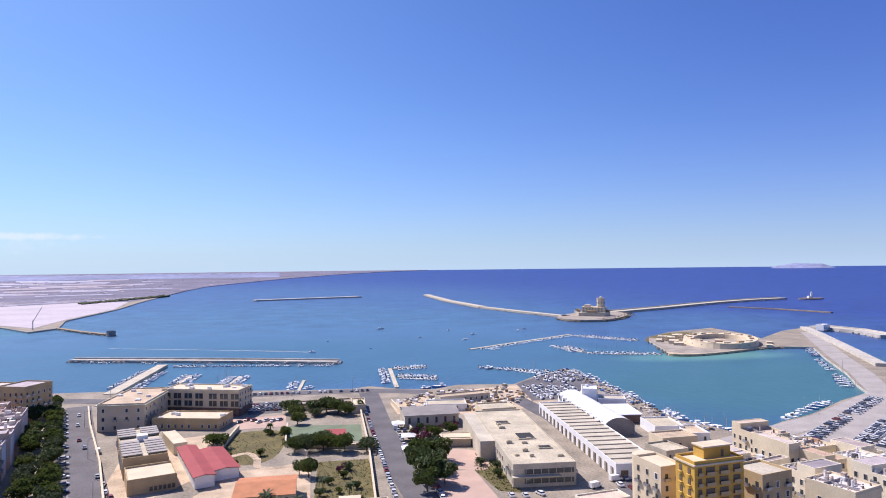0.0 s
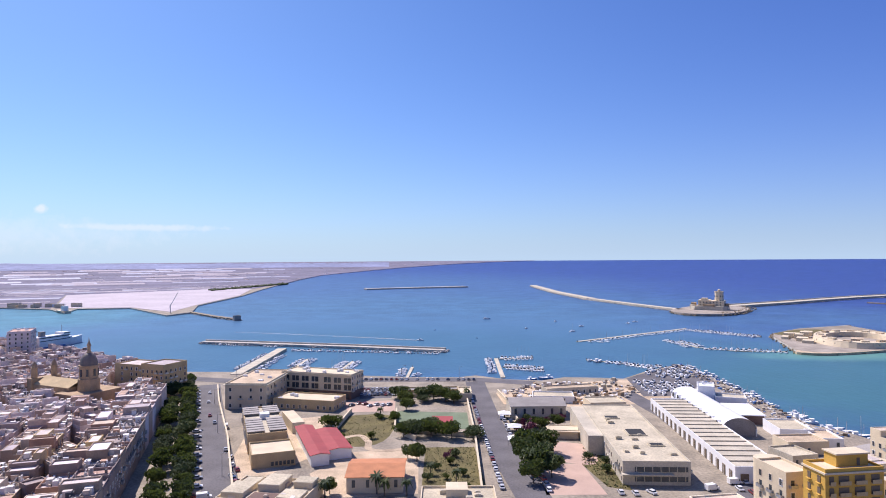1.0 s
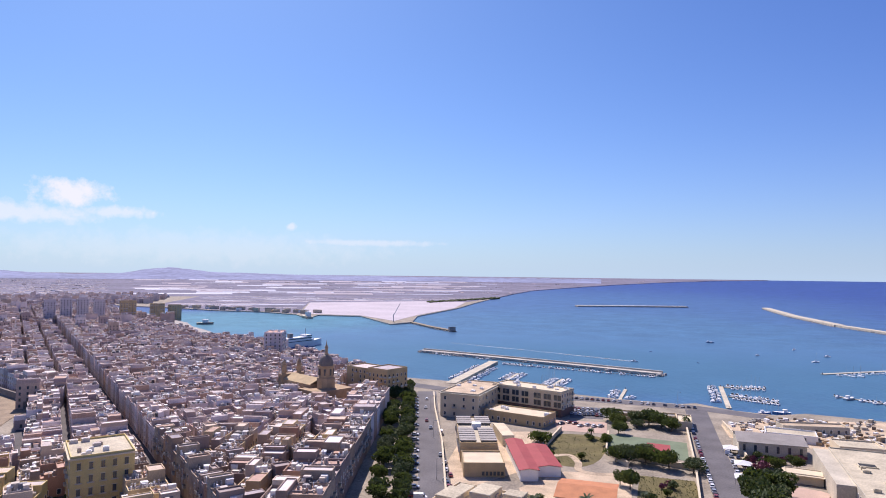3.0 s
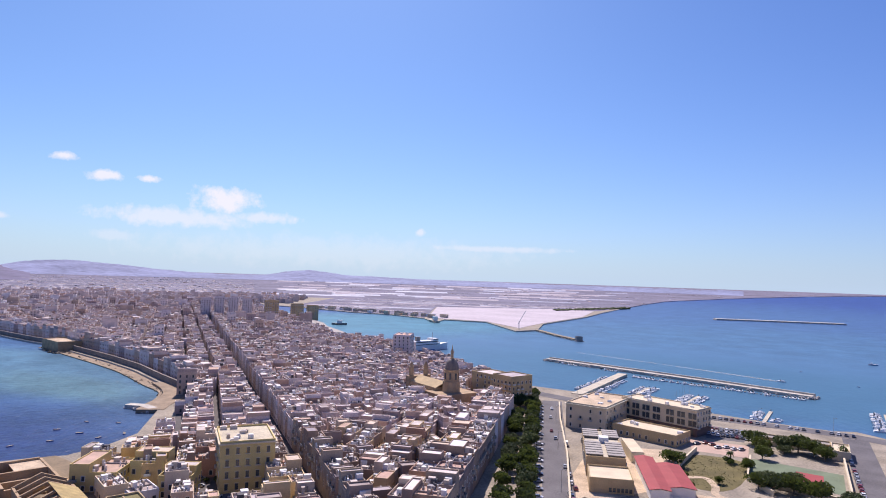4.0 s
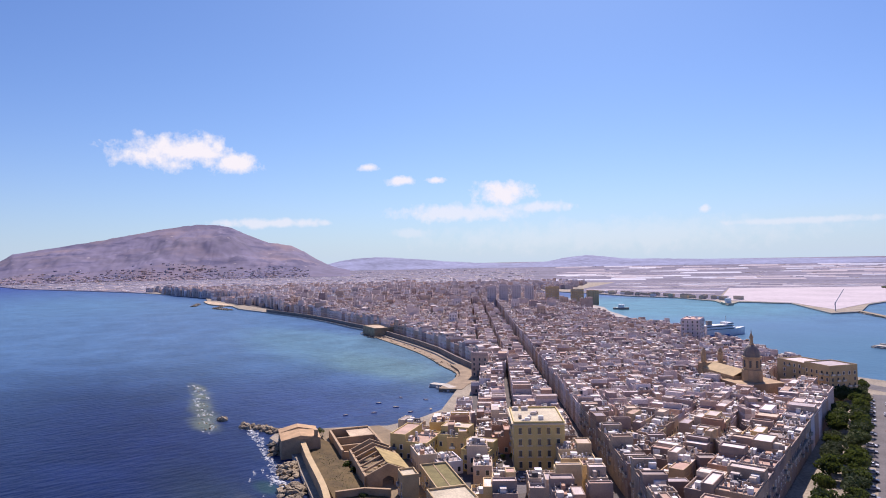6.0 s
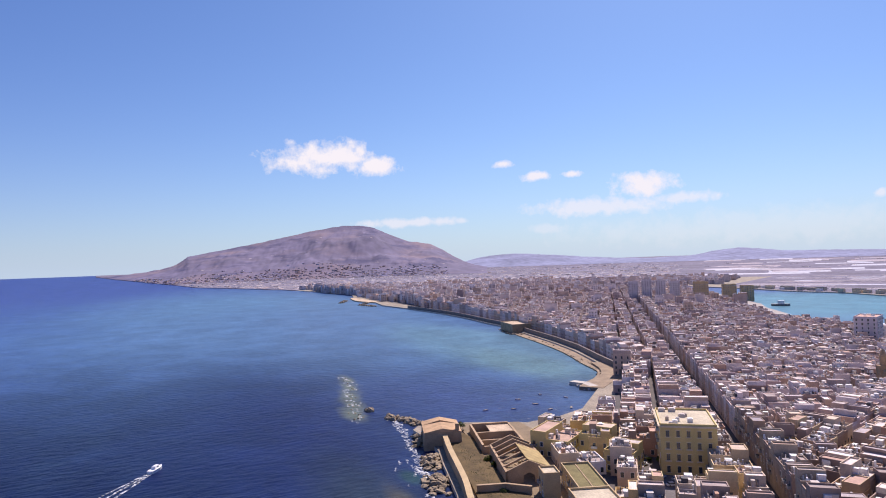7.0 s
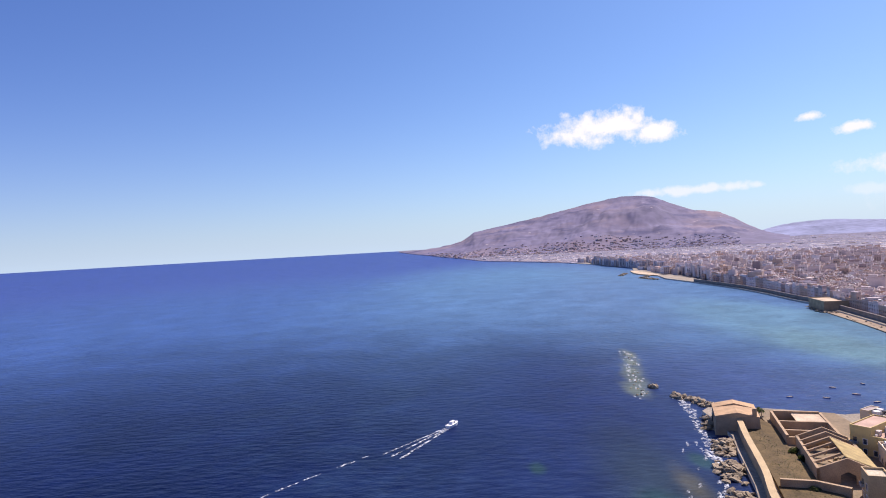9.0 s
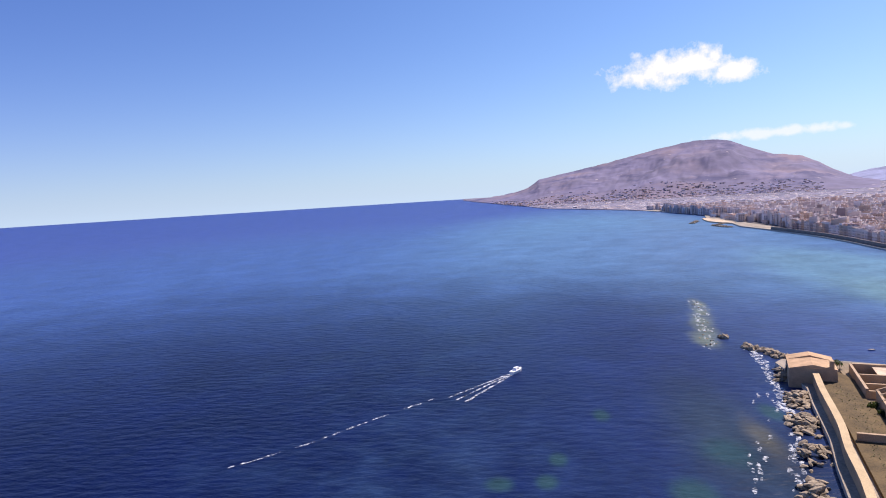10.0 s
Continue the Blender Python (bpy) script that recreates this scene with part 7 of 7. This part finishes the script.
def fleet(template, spots, label, category, group):
    tagged(template, label, category, group)
    for i, (x, y, turn) in enumerate(spots):
        m = pose(x, y, 0.08, 0, 0, turn)
        if i == 0:
            template.matrix_basis = m
        else:
            copy_thing(template, m)


r = random.Random(44)
spots = []
for i in range(22):        # nose-in beside the promenade trees
    if r.random() < 0.8:
        p = Vector((-83, 208)).lerp(Vector((-161, 408)), i / 21)
        spots.append((p.x + 1.2, p.y + 0.5, 20 + r.uniform(-4, 4)))
for x, y in ((-82, 246), (-78, 232), (-98, 283), (-120, 330), (-141, 378), (-150, 404), (-128, 345)):
    spots.append((x, y, 111 + r.uniform(-3, 3)))
for i in range(24):
    y = 235 + i * 6.5
    if r.random() < 0.85:
        spots.append((26.5 - (y - 223) * 0.033 - 5.4, y, 92 + r.uniform(-3, 3)))
for i in range(15):
    y = 232 + i * 6.2 + r.uniform(-0.6, 0.6)
    if r.random() < 0.7:
        spots.append((38 - (y - 223) * 0.035, y, 92 + r.uniform(-14, 14)))
for i in range(9):
    spots.append((-55 + i * 2.7, 412 + r.uniform(-1, 1), 88))
    spots.append((-52 + i * 2.5, 396 + r.uniform(-1, 1), 88))
    if r.random() < 0.85:
        spots.append((-54 + i * 2.6, 404 + r.uniform(-0.6, 0.6), 88))
for i in range(12):
    if r.random() < 0.8:
        spots.append((31 - 0.03 * i, 262 + i * 8.5 + r.uniform(-1, 1), 92 + r.uniform(-4, 4)))
for i in range(7):
    spots.append((-54 + i * 3.6, 369 + r.uniform(-4, 4), 60 + r.uniform(-9, 9)))
for i in range(26):
    if r.random() < 0.85:
        spots.append((-70 + i * 3.6, 446.5 - 0.12 * i, 85 + r.uniform(-6, 6)))
for i in range(8):
    spots.append((112 + 0.6 * i, 250 + i * 11, 92 + r.uniform(-6, 6)))
for x, y in ((-88, 262), (-84, 256), (-84, 249), (-92, 272), (-80, 242), (112, 239), (117, 237), (107, 232), (110, 228), (68, 228), (63, 229), (74, 229), (45, 305), (34, 330), (33, 345), (-212, 172), (-214, 176), (-207, 170), (-196, 168), (-192, 166), (-188, 170), (-184, 164)):
    spots.append((x, y, r.uniform(80, 120)))
fleet(car_template(), spots, "small parked car with dark windows", "car", "parked cars")
fleet(car_template(True), [(-111, 321, 111), (-86, 226, 20), (30, 336, 80), (37, 320, 70), (97, 232, 20), (108, 238, 10)], "white parked delivery van", "van", "vans")
# the big harbour car park: two long rows
lot = []
for j, (p, q, n) in enumerate((((216, 271), (328, 348), 28), ((220, 269), (331, 345), 26), ((233, 259), (288, 298), 20), ((239, 258), (293, 295), 20), ((247, 257), (300, 292), 16))):
    for i in range(n):
        if r.random() < 0.88:
            lot.append((p[0] + (q[0] - p[0]) * i / (n - 1), p[1] + (q[1] - p[1]) * i / (n - 1), 112 + r.uniform(-4, 4)))
fleet(car_template(), lot[:36], "parked car in the harbour car park", "car", "cars in the harbour car park")
b = Build()
for x, y, t in lot[36:]:
    b.box(-2.1, -0.85, 0.2, 2.1, 0.85, 0.9, 0, m=pose(x, y, 0, 0, 0, t))
    b.box(-1.6, -0.75, 0.9, 1.0, 0.75, 1.36, 1, m=pose(x, y, 0, 0, 0, t))
    b.box(-1.45, -0.7, 1.36, 0.75, 0.7, 1.46, 0, m=pose(x, y, 0, 0, 0, t))
tagged(part("parked_cars", b, ["car_far", "glass"]), "rows of parked cars in the harbour car park", "cars", kind="stuff")
for x, y in ((27.5, 338), (30, 312), (28, 291)):
    e = tagged(new("market_canopy"), "white square canvas market canopy on posts", "canopy", "market canopies")
    e.matrix_basis = pose(x + 4, y, 0, 0, 0, -3)
    b = Build()
    b.v += [(-3.5, -3.5, 2.6), (3.5, -3.5, 2.6), (3.5, 3.5, 2.6), (-3.5, 3.5, 2.6), (0, 0, 4.0)]
    b.f += [(0, 1, 4), (1, 2, 4), (2, 3, 4), (3, 0, 4), (3, 2, 1, 0)]
    b.mi += [0] * 5
    on(e, "canvas", b, "white")
    for sx in (-3.3, 3.3):
        for sy in (-3.3, 3.3):
            b = Build()
            b.box(sx - 0.06, sy - 0.06, 0, sx + 0.06, sy + 0.06, 2.7)
            on(e, "post", b, "steel")


# ---- boats ----
def hull(L, W, H, k=0):
    """A pointed hull: sections from stern to bow."""
    b = Build()
    secs = [(-L / 2, 0.42), (-L / 4, 0.5), (L / 8, 0.48), (L * 0.33, 0.32), (L / 2, 0.02)]
    for x, w in secs:
        sheer = H + 0.12 * H * max(0, x) / L * 4
        b.v += [(x, -w * W, sheer), (x, -w * W * 0.75, -0.3), (x, w * W * 0.75, -0.3), (x, w * W, sheer)]
    for s in range(4):
        i = s * 4
        for j in range(3):
            b.f.append((i + j, i + j + 1, i + j + 5, i + j + 4)[::-1])
            b.mi.append(k)
        b.f.append((i, i + 4, i + 7, i + 3)[::-1])
        b.mi.append(1)
    b.f.append((0, 1, 2, 3)[::-1])
    b.mi.append(k)
    return b


def boat_template(kind, hullmat):
    e = new({"motor": "motorboat", "sail": "sailing_boat", "fish": "fishing_boat", "row": "rowing_boat"}[kind])
    L, W, H = {"motor": (7.5, 2.6, 0.9), "sail": (10.0, 3.1, 1.0), "fish": (12.0, 3.8, 1.5), "row": (4.6, 1.8, 0.55)}[kind]
    on(e, "hull", hull(L, W, H), [hullmat, "white" if kind != "row" else "shutter"])
    if kind == "motor":
        b = Build()
        b.solid([(-0.6, -0.9), (2.0, -0.7), (2.0, 0.7), (-0.6, 0.9)], 0.9, 1.75, 0, taper=0.75)
        b.box(-1.2, -0.8, 0.9, -0.6, 0.8, 2.0, 1)
        on(e, "cabin", b, ["white", "glass"])
    elif kind == "sail":
        b = Build()
        b.solid([(-2.2, -0.9), (2.2, -0.6), (2.2, 0.6), (-2.2, 0.9)], 1.0, 1.6, 0, taper=0.85)
        on(e, "cabin", b, "white")
        b = Build()
        b.box(0.4, -0.09, 1.0, 0.58, 0.09, 12.5)
        b.box(-3.6, -0.08, 2.2, 0.4, 0.08, 2.4)
        on(e, "mast", b, "steel")
    elif kind == "fish":
        b = Build()
        b.box(-3.6, -1.1, 1.5, -1.2, 1.1, 3.2)
        b.box(-3.8, -1.25, 3.2, -0.9, 1.25, 3.35)
        on(e, "wheelhouse", b, "white")
        b = Build()
        b.box(-1.22, -0.9, 2.3, -1.14, 0.9, 2.95)
        on(e, "windows", b, "glass")
        b = Build()
        b.box(2.0, -0.1, 1.5, 2.2, 0.1, 7.5)
        on(e, "mast", b, "steel")
    else:
        b = Build()
        b.box(-0.4, -0.8, 0.3, -0.1, 0.8, 0.62)
        on(e, "thwart", b, "cream")
    return e


moor = {"motor": [], "sail": [], "fish": [], "row": []}
r = random.Random(66)


def moored(p, q, n, turn, kinds, off=0.0):
    for i in range(n):
        t = (i + 0.5) / n
        kind = r.choice(kinds)
        moor[kind].append((p[0] + (q[0] - p[0]) * t + r.uniform(-0.4, 0.4), p[1] + (q[1] - p[1]) * t + r.uniform(-0.5, 0.5), turn + r.uniform(-5, 5)))


def pontoon(line, w, label="narrow floating concrete marina pontoon"):
    e = tagged(new("pontoon"), label, "pontoon")
    b = Build()
    b.slab(strip(line, w, w), -2.2, -1.4)
    on(e, "deck", b, "concrete")
    for i, p in enumerate(line):
        b = Build()
        b.box(p[0] - 0.2, p[1] - 0.2, -4, p[0] + 0.2, p[1] + 0.2, -0.2)
        on(e, "pile", b, "bark")


MS = ("motor", "motor", "motor", "sail")
YARD = [(120, 386), (168, 386), (187, 446), (184, 499), (152, 474), (126, 446)]


def ashore(x, y):
    return inside(x, y, YARD)


pontoon([(42, 460), (44, 548)], 1.6)
pontoon([(46, 505), (76, 492)], 1.0)
pontoon([(46, 545), (76, 550)], 1.0)
moored((48, 512), (78, 499), 11, 75, MS)
moored((48, 498), (76, 486), 11, 75, ("motor",))
moored((36, 478), (37, 548), 13, 10, ("motor",))
moored((48, 551), (78, 557), 9, 80, MS)
moored((50, 540), (76, 544), 7, 80, ("motor",))
pontoon([(137, 655), (291, 766)], 2.2)
moored((146, 648), (294, 755), 22, 120, ("motor", "motor", "sail"))
moored((155, 644), (170, 655), 2, 120, ("sail",))
pontoon([(290, 753), (340, 682)], 1.2)
moored((287, 747), (334, 681), 20, 20, MS)
moored((296, 751), (342, 687), 16, 20, ("motor",))
pontoon([(236, 645), (242, 606), (267, 582), (311, 576)], 1.2)
moored((230, 660), (235, 609), 12, 10, MS)
moored((242, 652), (248, 613), 10, 10, MS)
moored((242, 597), (309, 570), 16, 55, MS)
moored((253, 602), (309, 581), 12, 55, ("motor", "sail"))
pontoon([(120, 538), (150, 515)], 1.2)
moored((118, 536), (150, 508), 5, 60, ("motor", "fish"))
moored((136, 524), (172, 500), 12, 55, MS)
moored((146, 512), (160, 490), 8, 100, MS)
moored((189, 502), (191, 448), 9, 10, ("fish", "sail", "motor"))
moored((192, 445), (189, 362), 13, 8, ("fish", "fish", "motor"))
moored((191, 353), (188, 327), 5, 4, ("fish",))
moored((190, 322), (201, 298), 6, 15, ("fish", "fish", "motor"))
moored((243, 318), (302, 352), 9, 100, ("fish", "motor"))
moored((348, 389), (380, 434), 6, 140, ("fish",))
moored((390, 451), (425, 508), 7, 140, ("fish", "motor"))
moored((438, 524), (467, 570), 6, 140, ("fish",))
moored((-146, 604), (-5, 578), 46, 85, ("row", "motor", "motor"))
moored((-240, 650), (-166, 628), 18, 100, ("row", "motor"))
moored((-164, 500), (-164, 580), 14, 5, ("motor",))
moored((-146, 490), (-146, 575), 12, 5, ("motor",))
pontoon([(-120, 512), (-119, 550)], 1.2)
moored((-124, 512), (-123, 550), 8, 5, ("motor",))
moored((-115, 512), (-114, 550), 7, 5, ("motor",))
pontoon([(-82, 486), (-78, 536)], 1.2)
moored((-88, 488), (-84, 536), 11, 5, MS)
moored((-77, 488), (-73, 536), 11, 5, MS)
pontoon([(-28, 458), (-26, 506)], 1.2)
moored((-34, 466), (-32, 500), 7, 5, ("motor",))
moored((-22, 466), (-20, 478), 2, 5, ("motor",))
for x, y in ((62, 452), (72, 455)):
    moor["fish"].append((x, y, 20))
for x, y, k in ((150, 745, "sail"), (100, 780, "motor"), (150, 860, "motor"), (172, 800, "motor"), (35, 690, "row"), (60, 905, "fish"), (-12, 770, "row"), (240, 830, "motor"), (255, 850, "motor")):
    moor[k].append((x, y, r.uniform(0, 360)))
for x, y in ((-350, 209), (-335, 218), (-329, 193), (-311, 206), (-313, 193), (-345, 190), (-325, 176), (-330, 160)):
    moor["row"].append((x, y, r.uniform(0, 180)))
# boats laid up ashore in the boatyard
for i in range(7):
    for j in range(7):
        x, y = 123 + j * 6.2 + r.uniform(-1, 1), 392 + i * 6.6 + r.uniform(-1, 1)
        if 124 < x < 165 and y - 388 < 58 - max(0, 140 - x) * 0.9 and r.random() < 0.88:
            moor["motor"].append((x, y, 62 + r.uniform(-8, 8)))
for i in range(90):
    t, o = r.random(), r.uniform(-13, 13)
    x, y = 153 + 26 * t + o, 446 + 44 * t - 0.5 * o
    if 144 < x < 186 and y < 492 and all((x - p[0]) ** 2 + (y - p[1]) ** 2 > 14 for p in moor["motor"]):
        moor["motor"].append((x, y, 62 + r.uniform(-10, 10)))
LABEL = {"motor": ("small white moored motorboat with a low cabin", "motorboat"), "sail": ("white moored sailing boat with a bare mast", "sailing boat"), "fish": ("white and blue wooden fishing boat with a wheelhouse", "fishing boat"), "row": ("small open wooden boat at its mooring", "rowing boat")}
for kind, spots in moor.items():
    template = boat_template(kind, {"row": "blue", "fish": "hull"}.get(kind, "white"))
    tagged(template, LABEL[kind][0], LABEL[kind][1], LABEL[kind][1] + "s")
    for i, (x, y, turn) in enumerate(spots):
        m = pose(x, y, 0.35 if kind == "motor" and ashore(x, y) else -1.95, 0, 0, turn + (180 if r.random() < 0.3 else 0) + (r.uniform(-22, 22) if kind == "fish" else 0)) @ Matrix.Scale(r.uniform(0.55, 1.0) if kind == "fish" else r.uniform(0.75, 1.05), 4)
        if i == 0:
            template.matrix_basis = m
        else:
            copy_thing(template, m)
# cradles under the boats ashore
b = Build()
for x, y, t in moor["motor"]:
    if ashore(x, y):
        b.box(-1.5, -0.8, -0.2, -1.2, 0.8, 0.45, m=pose(x, y, 0, 0, 0, t))
        b.box(1.2, -0.7, -0.2, 1.5, 0.7, 0.45, m=pose(x, y, 0, 0, 0, t))
tagged(part("boat_cradles", b, "bark"), "timber cradles under boats in the boatyard", "cradles", kind="stuff")

ferry = tagged(new("ferry"), "white passenger ferry moored at the quay", "ferry")
ferry.matrix_basis = pose(-398, 646, -2, 0, 0, 76) @ Matrix.Scale(0.92, 4)
on(ferry, "hull", hull(76, 15, 7), ["white", "white"])
b = Build()
b.box(-37.6, -6.5, 0.2, 8, 6.5, 1.6)
on(ferry, "waterline_band", b, "blue")
b = Build()
b.box(-30, -6, 6.5, 18, 6, 10)
b.box(-26, -5.5, 10, 14, 5.5, 12.8)
b.box(6, -6, 12.8, 14, 6, 15.2)
decks = on(ferry, "superstructure", b, "white")
b = Build()
for z in (7.6, 10.9, 13.6):
    b.box(-25 if z < 13 else 6.5, -6.1, z, 15, 6.1, z + 0.9)
tagged(on(decks, "window_band", b, "glass"), kind="stuff")
b = Build()
b.box(-20, -2, 12.8, -14, 2, 18)
on(decks, "funnel", b, "slate")
b = Build()
b.box(9, -0.25, 15, 9.5, 0.25, 23)
on(ferry, "mast", b, "steel")
tug = tagged(new("tugboat"), "small dark tugboat crossing the inner harbour", "boat")
tug.matrix_basis = pose(-706, 856, -2, 0, 0, 30)
on(tug, "hull", hull(26, 8, 3), ["slate", "concrete"])
b = Build()
b.box(-4, -3, 3, 5, 3, 8)
on(tug, "wheelhouse", b, "white")
ship = tagged(new("cargo_ship"), "grey cargo ship in the far inner harbour", "ship")
ship.matrix_basis = pose(-1050, 1130, -2, 0, 0, 130)
on(ship, "hull", hull(70, 13, 6), ["slate", "concrete"])
b = Build()
b.box(-32, -5, 6, -20, 5, 15)
on(ship, "bridge", b, "white")
barge = tagged(new("barge"), "flat work barge with a white cabin", "boat")
barge.matrix_basis = pose(-640, 1060, -2, 0, 0, 140)
on(barge, "hull", hull(46, 14, 4), ["concrete", "concrete"])
b = Build()
b.box(-14, -4, 4, -4, 4, 12)
on(barge, "cabin", b, "white")

# the motorboat under way in the open sea, with its wake
run = tagged(new("speedboat"), "white speedboat under way with a foaming wake", "motorboat")
D = Vector((-305 + 278, -12 + 28)).normalized()
run.matrix_basis = pose(-305, -12, -1.95, 0, 0, math.degrees(math.atan2(D.y, D.x)))
on(run, "hull", hull(9, 3.2, 1.2), ["white", "white"])
b = Build()
b.solid([(-2, -1.1), (1.6, -0.9), (1.6, 0.9), (-2, 1.1)], 1.2, 2.4, 0, taper=0.8)
on(run, "cabin", b, "white")
b = Build()
b.box(-0.2, -1.0, 1.6, 0.6, 1.0, 2.1)
on(run, "windshield", b, "glass")
nrm = Vector((-D.y, D.x))
for i, side in enumerate((-1, 0, 1)):
    line = [(-302 - D.x * t + nrm.x * side * (0.7 + 0.1 * t), -14 - D.y * t + nrm.y * side * (0.7 + 0.1 * t)) for t in (0, 22, 44)]
    foam(line, 0.35, 80, 0.9, 20 + i, "streaks of white wake behind the speedboat")
foam([(-267, -46), (-240, -68), (-217, -85), (-195, -107)], 0.4, 46, 0.9, 30, "thin trailing foam of an old wake")
foam([(-30, 676), (-60, 690), (-110, 710)], 0.9, 150, 2.6, 32, "bright white wake behind a motorboat")
foam([(-30, 676), (-60, 690), (-160, 730), (-250, 762)], 0.9, 150, 2.6, 31, "thin white wake across the harbour")
moorboat = boat_template("motor", "white")
tagged(moorboat, "small white motorboat drawing a thin wake", "motorboat", "motorboats")
moorboat.matrix_basis = pose(-26, 674, -1.95, 0, 0, -25)

# ---- clutter on the fishing quay and in the boatyard ----
scatter("quay_clutter", [(176, 500), (186, 500), (187, 446), (184, 350), (182, 322), (190, 300), (180, 296), (172, 330), (174, 400)], 620, ["white", "slate", "hut", "shutter", "hull", "concrete"], "crates, nets and gear heaped along the fishing quay", 0.75, 14, 0.0, "box")
scatter("yard_clutter", [(36, 402), (60, 428), (120, 440), (122, 398), (96, 366), (60, 368), (38, 374)], 420, ["hut", "slate", "shutter", "concrete", "white", "tan"], "timber, hulls and gear stored in the boatyard", 1.1, 15, 0.03, "box")
scatter("weeds", [(-9, 286), (13, 286), (15, 238), (-9, 238)], 700, ["weed"], "rough weeds in the walled garden", 0.45, 16, 0.03, "tuft")
scatter("weeds", [(-54, 343), (-28, 344), (-27, 304), (-36, 290), (-50, 296)], 500, ["weed"], "scattered weeds on the dry lawn", 0.4, 17, 0.03, "tuft")
scatter("weeds", [(62, 286), (70, 270), (68, 232), (60, 236), (56, 262)], 700, ["weed"], "tall weeds beside the concrete hall", 0.6, 18, 0.03, "tuft")

# ---- blossom shrubs and lamp posts ----
flower = []
for trunk, crown in BUSH:
    me = crown.copy()
    me.materials[0] = M["blossom"]
    flower.append((trunk, me))
r = random.Random(71)
for x, y, s in ((38, 318, 1.3), (42, 314, 1.2), (35, 313, 1.0), (44, 322, 1.2), (52, 326, 1.0), (58, 330, 1.1), (61, 334, 0.9), (39, 309, 1.0), (3, 274, 0.8), (0, 271, 0.7)):
    tree_at(flower[r.randrange(2)], x, y, s, r.uniform(0, 360), "purple flowering shrub in the garden", "blossom shrubs", "shrub")
for x, y, turn in ((-150, 456, 0), (-110, 455, 0), (-70, 455, 0), (-30, 452, 0), (10, 448, 0), (-88, 250, 20), (-112, 312, 20), (-136, 374, 20), (196, 300, 60), (262, 324, 60), (330, 362, 60), (390, 440, 60)):
    e = tagged(new("street_lamp"), "tall thin steel street lamp on the roadside", "street lamp", "street lamps")
    e.matrix_basis = pose(x, y, 0, 0, 0, turn)
    on(e, "pole", turned([(0.14, -0.2), (0.12, 4), (0.08, 9)], 8), "steel")
    b = Build()
    b.box(-0.05, -0.05, 8.9, 1.8, 0.05, 9.05)
    arm_part = on(e, "arm", b, "steel")
    b = Build()
    b.solid([(1.3, -0.16), (2.1, -0.12), (2.1, 0.12), (1.3, 0.16)], 8.72, 8.9)
    on(arm_part, "lamp_head", b, "slate")
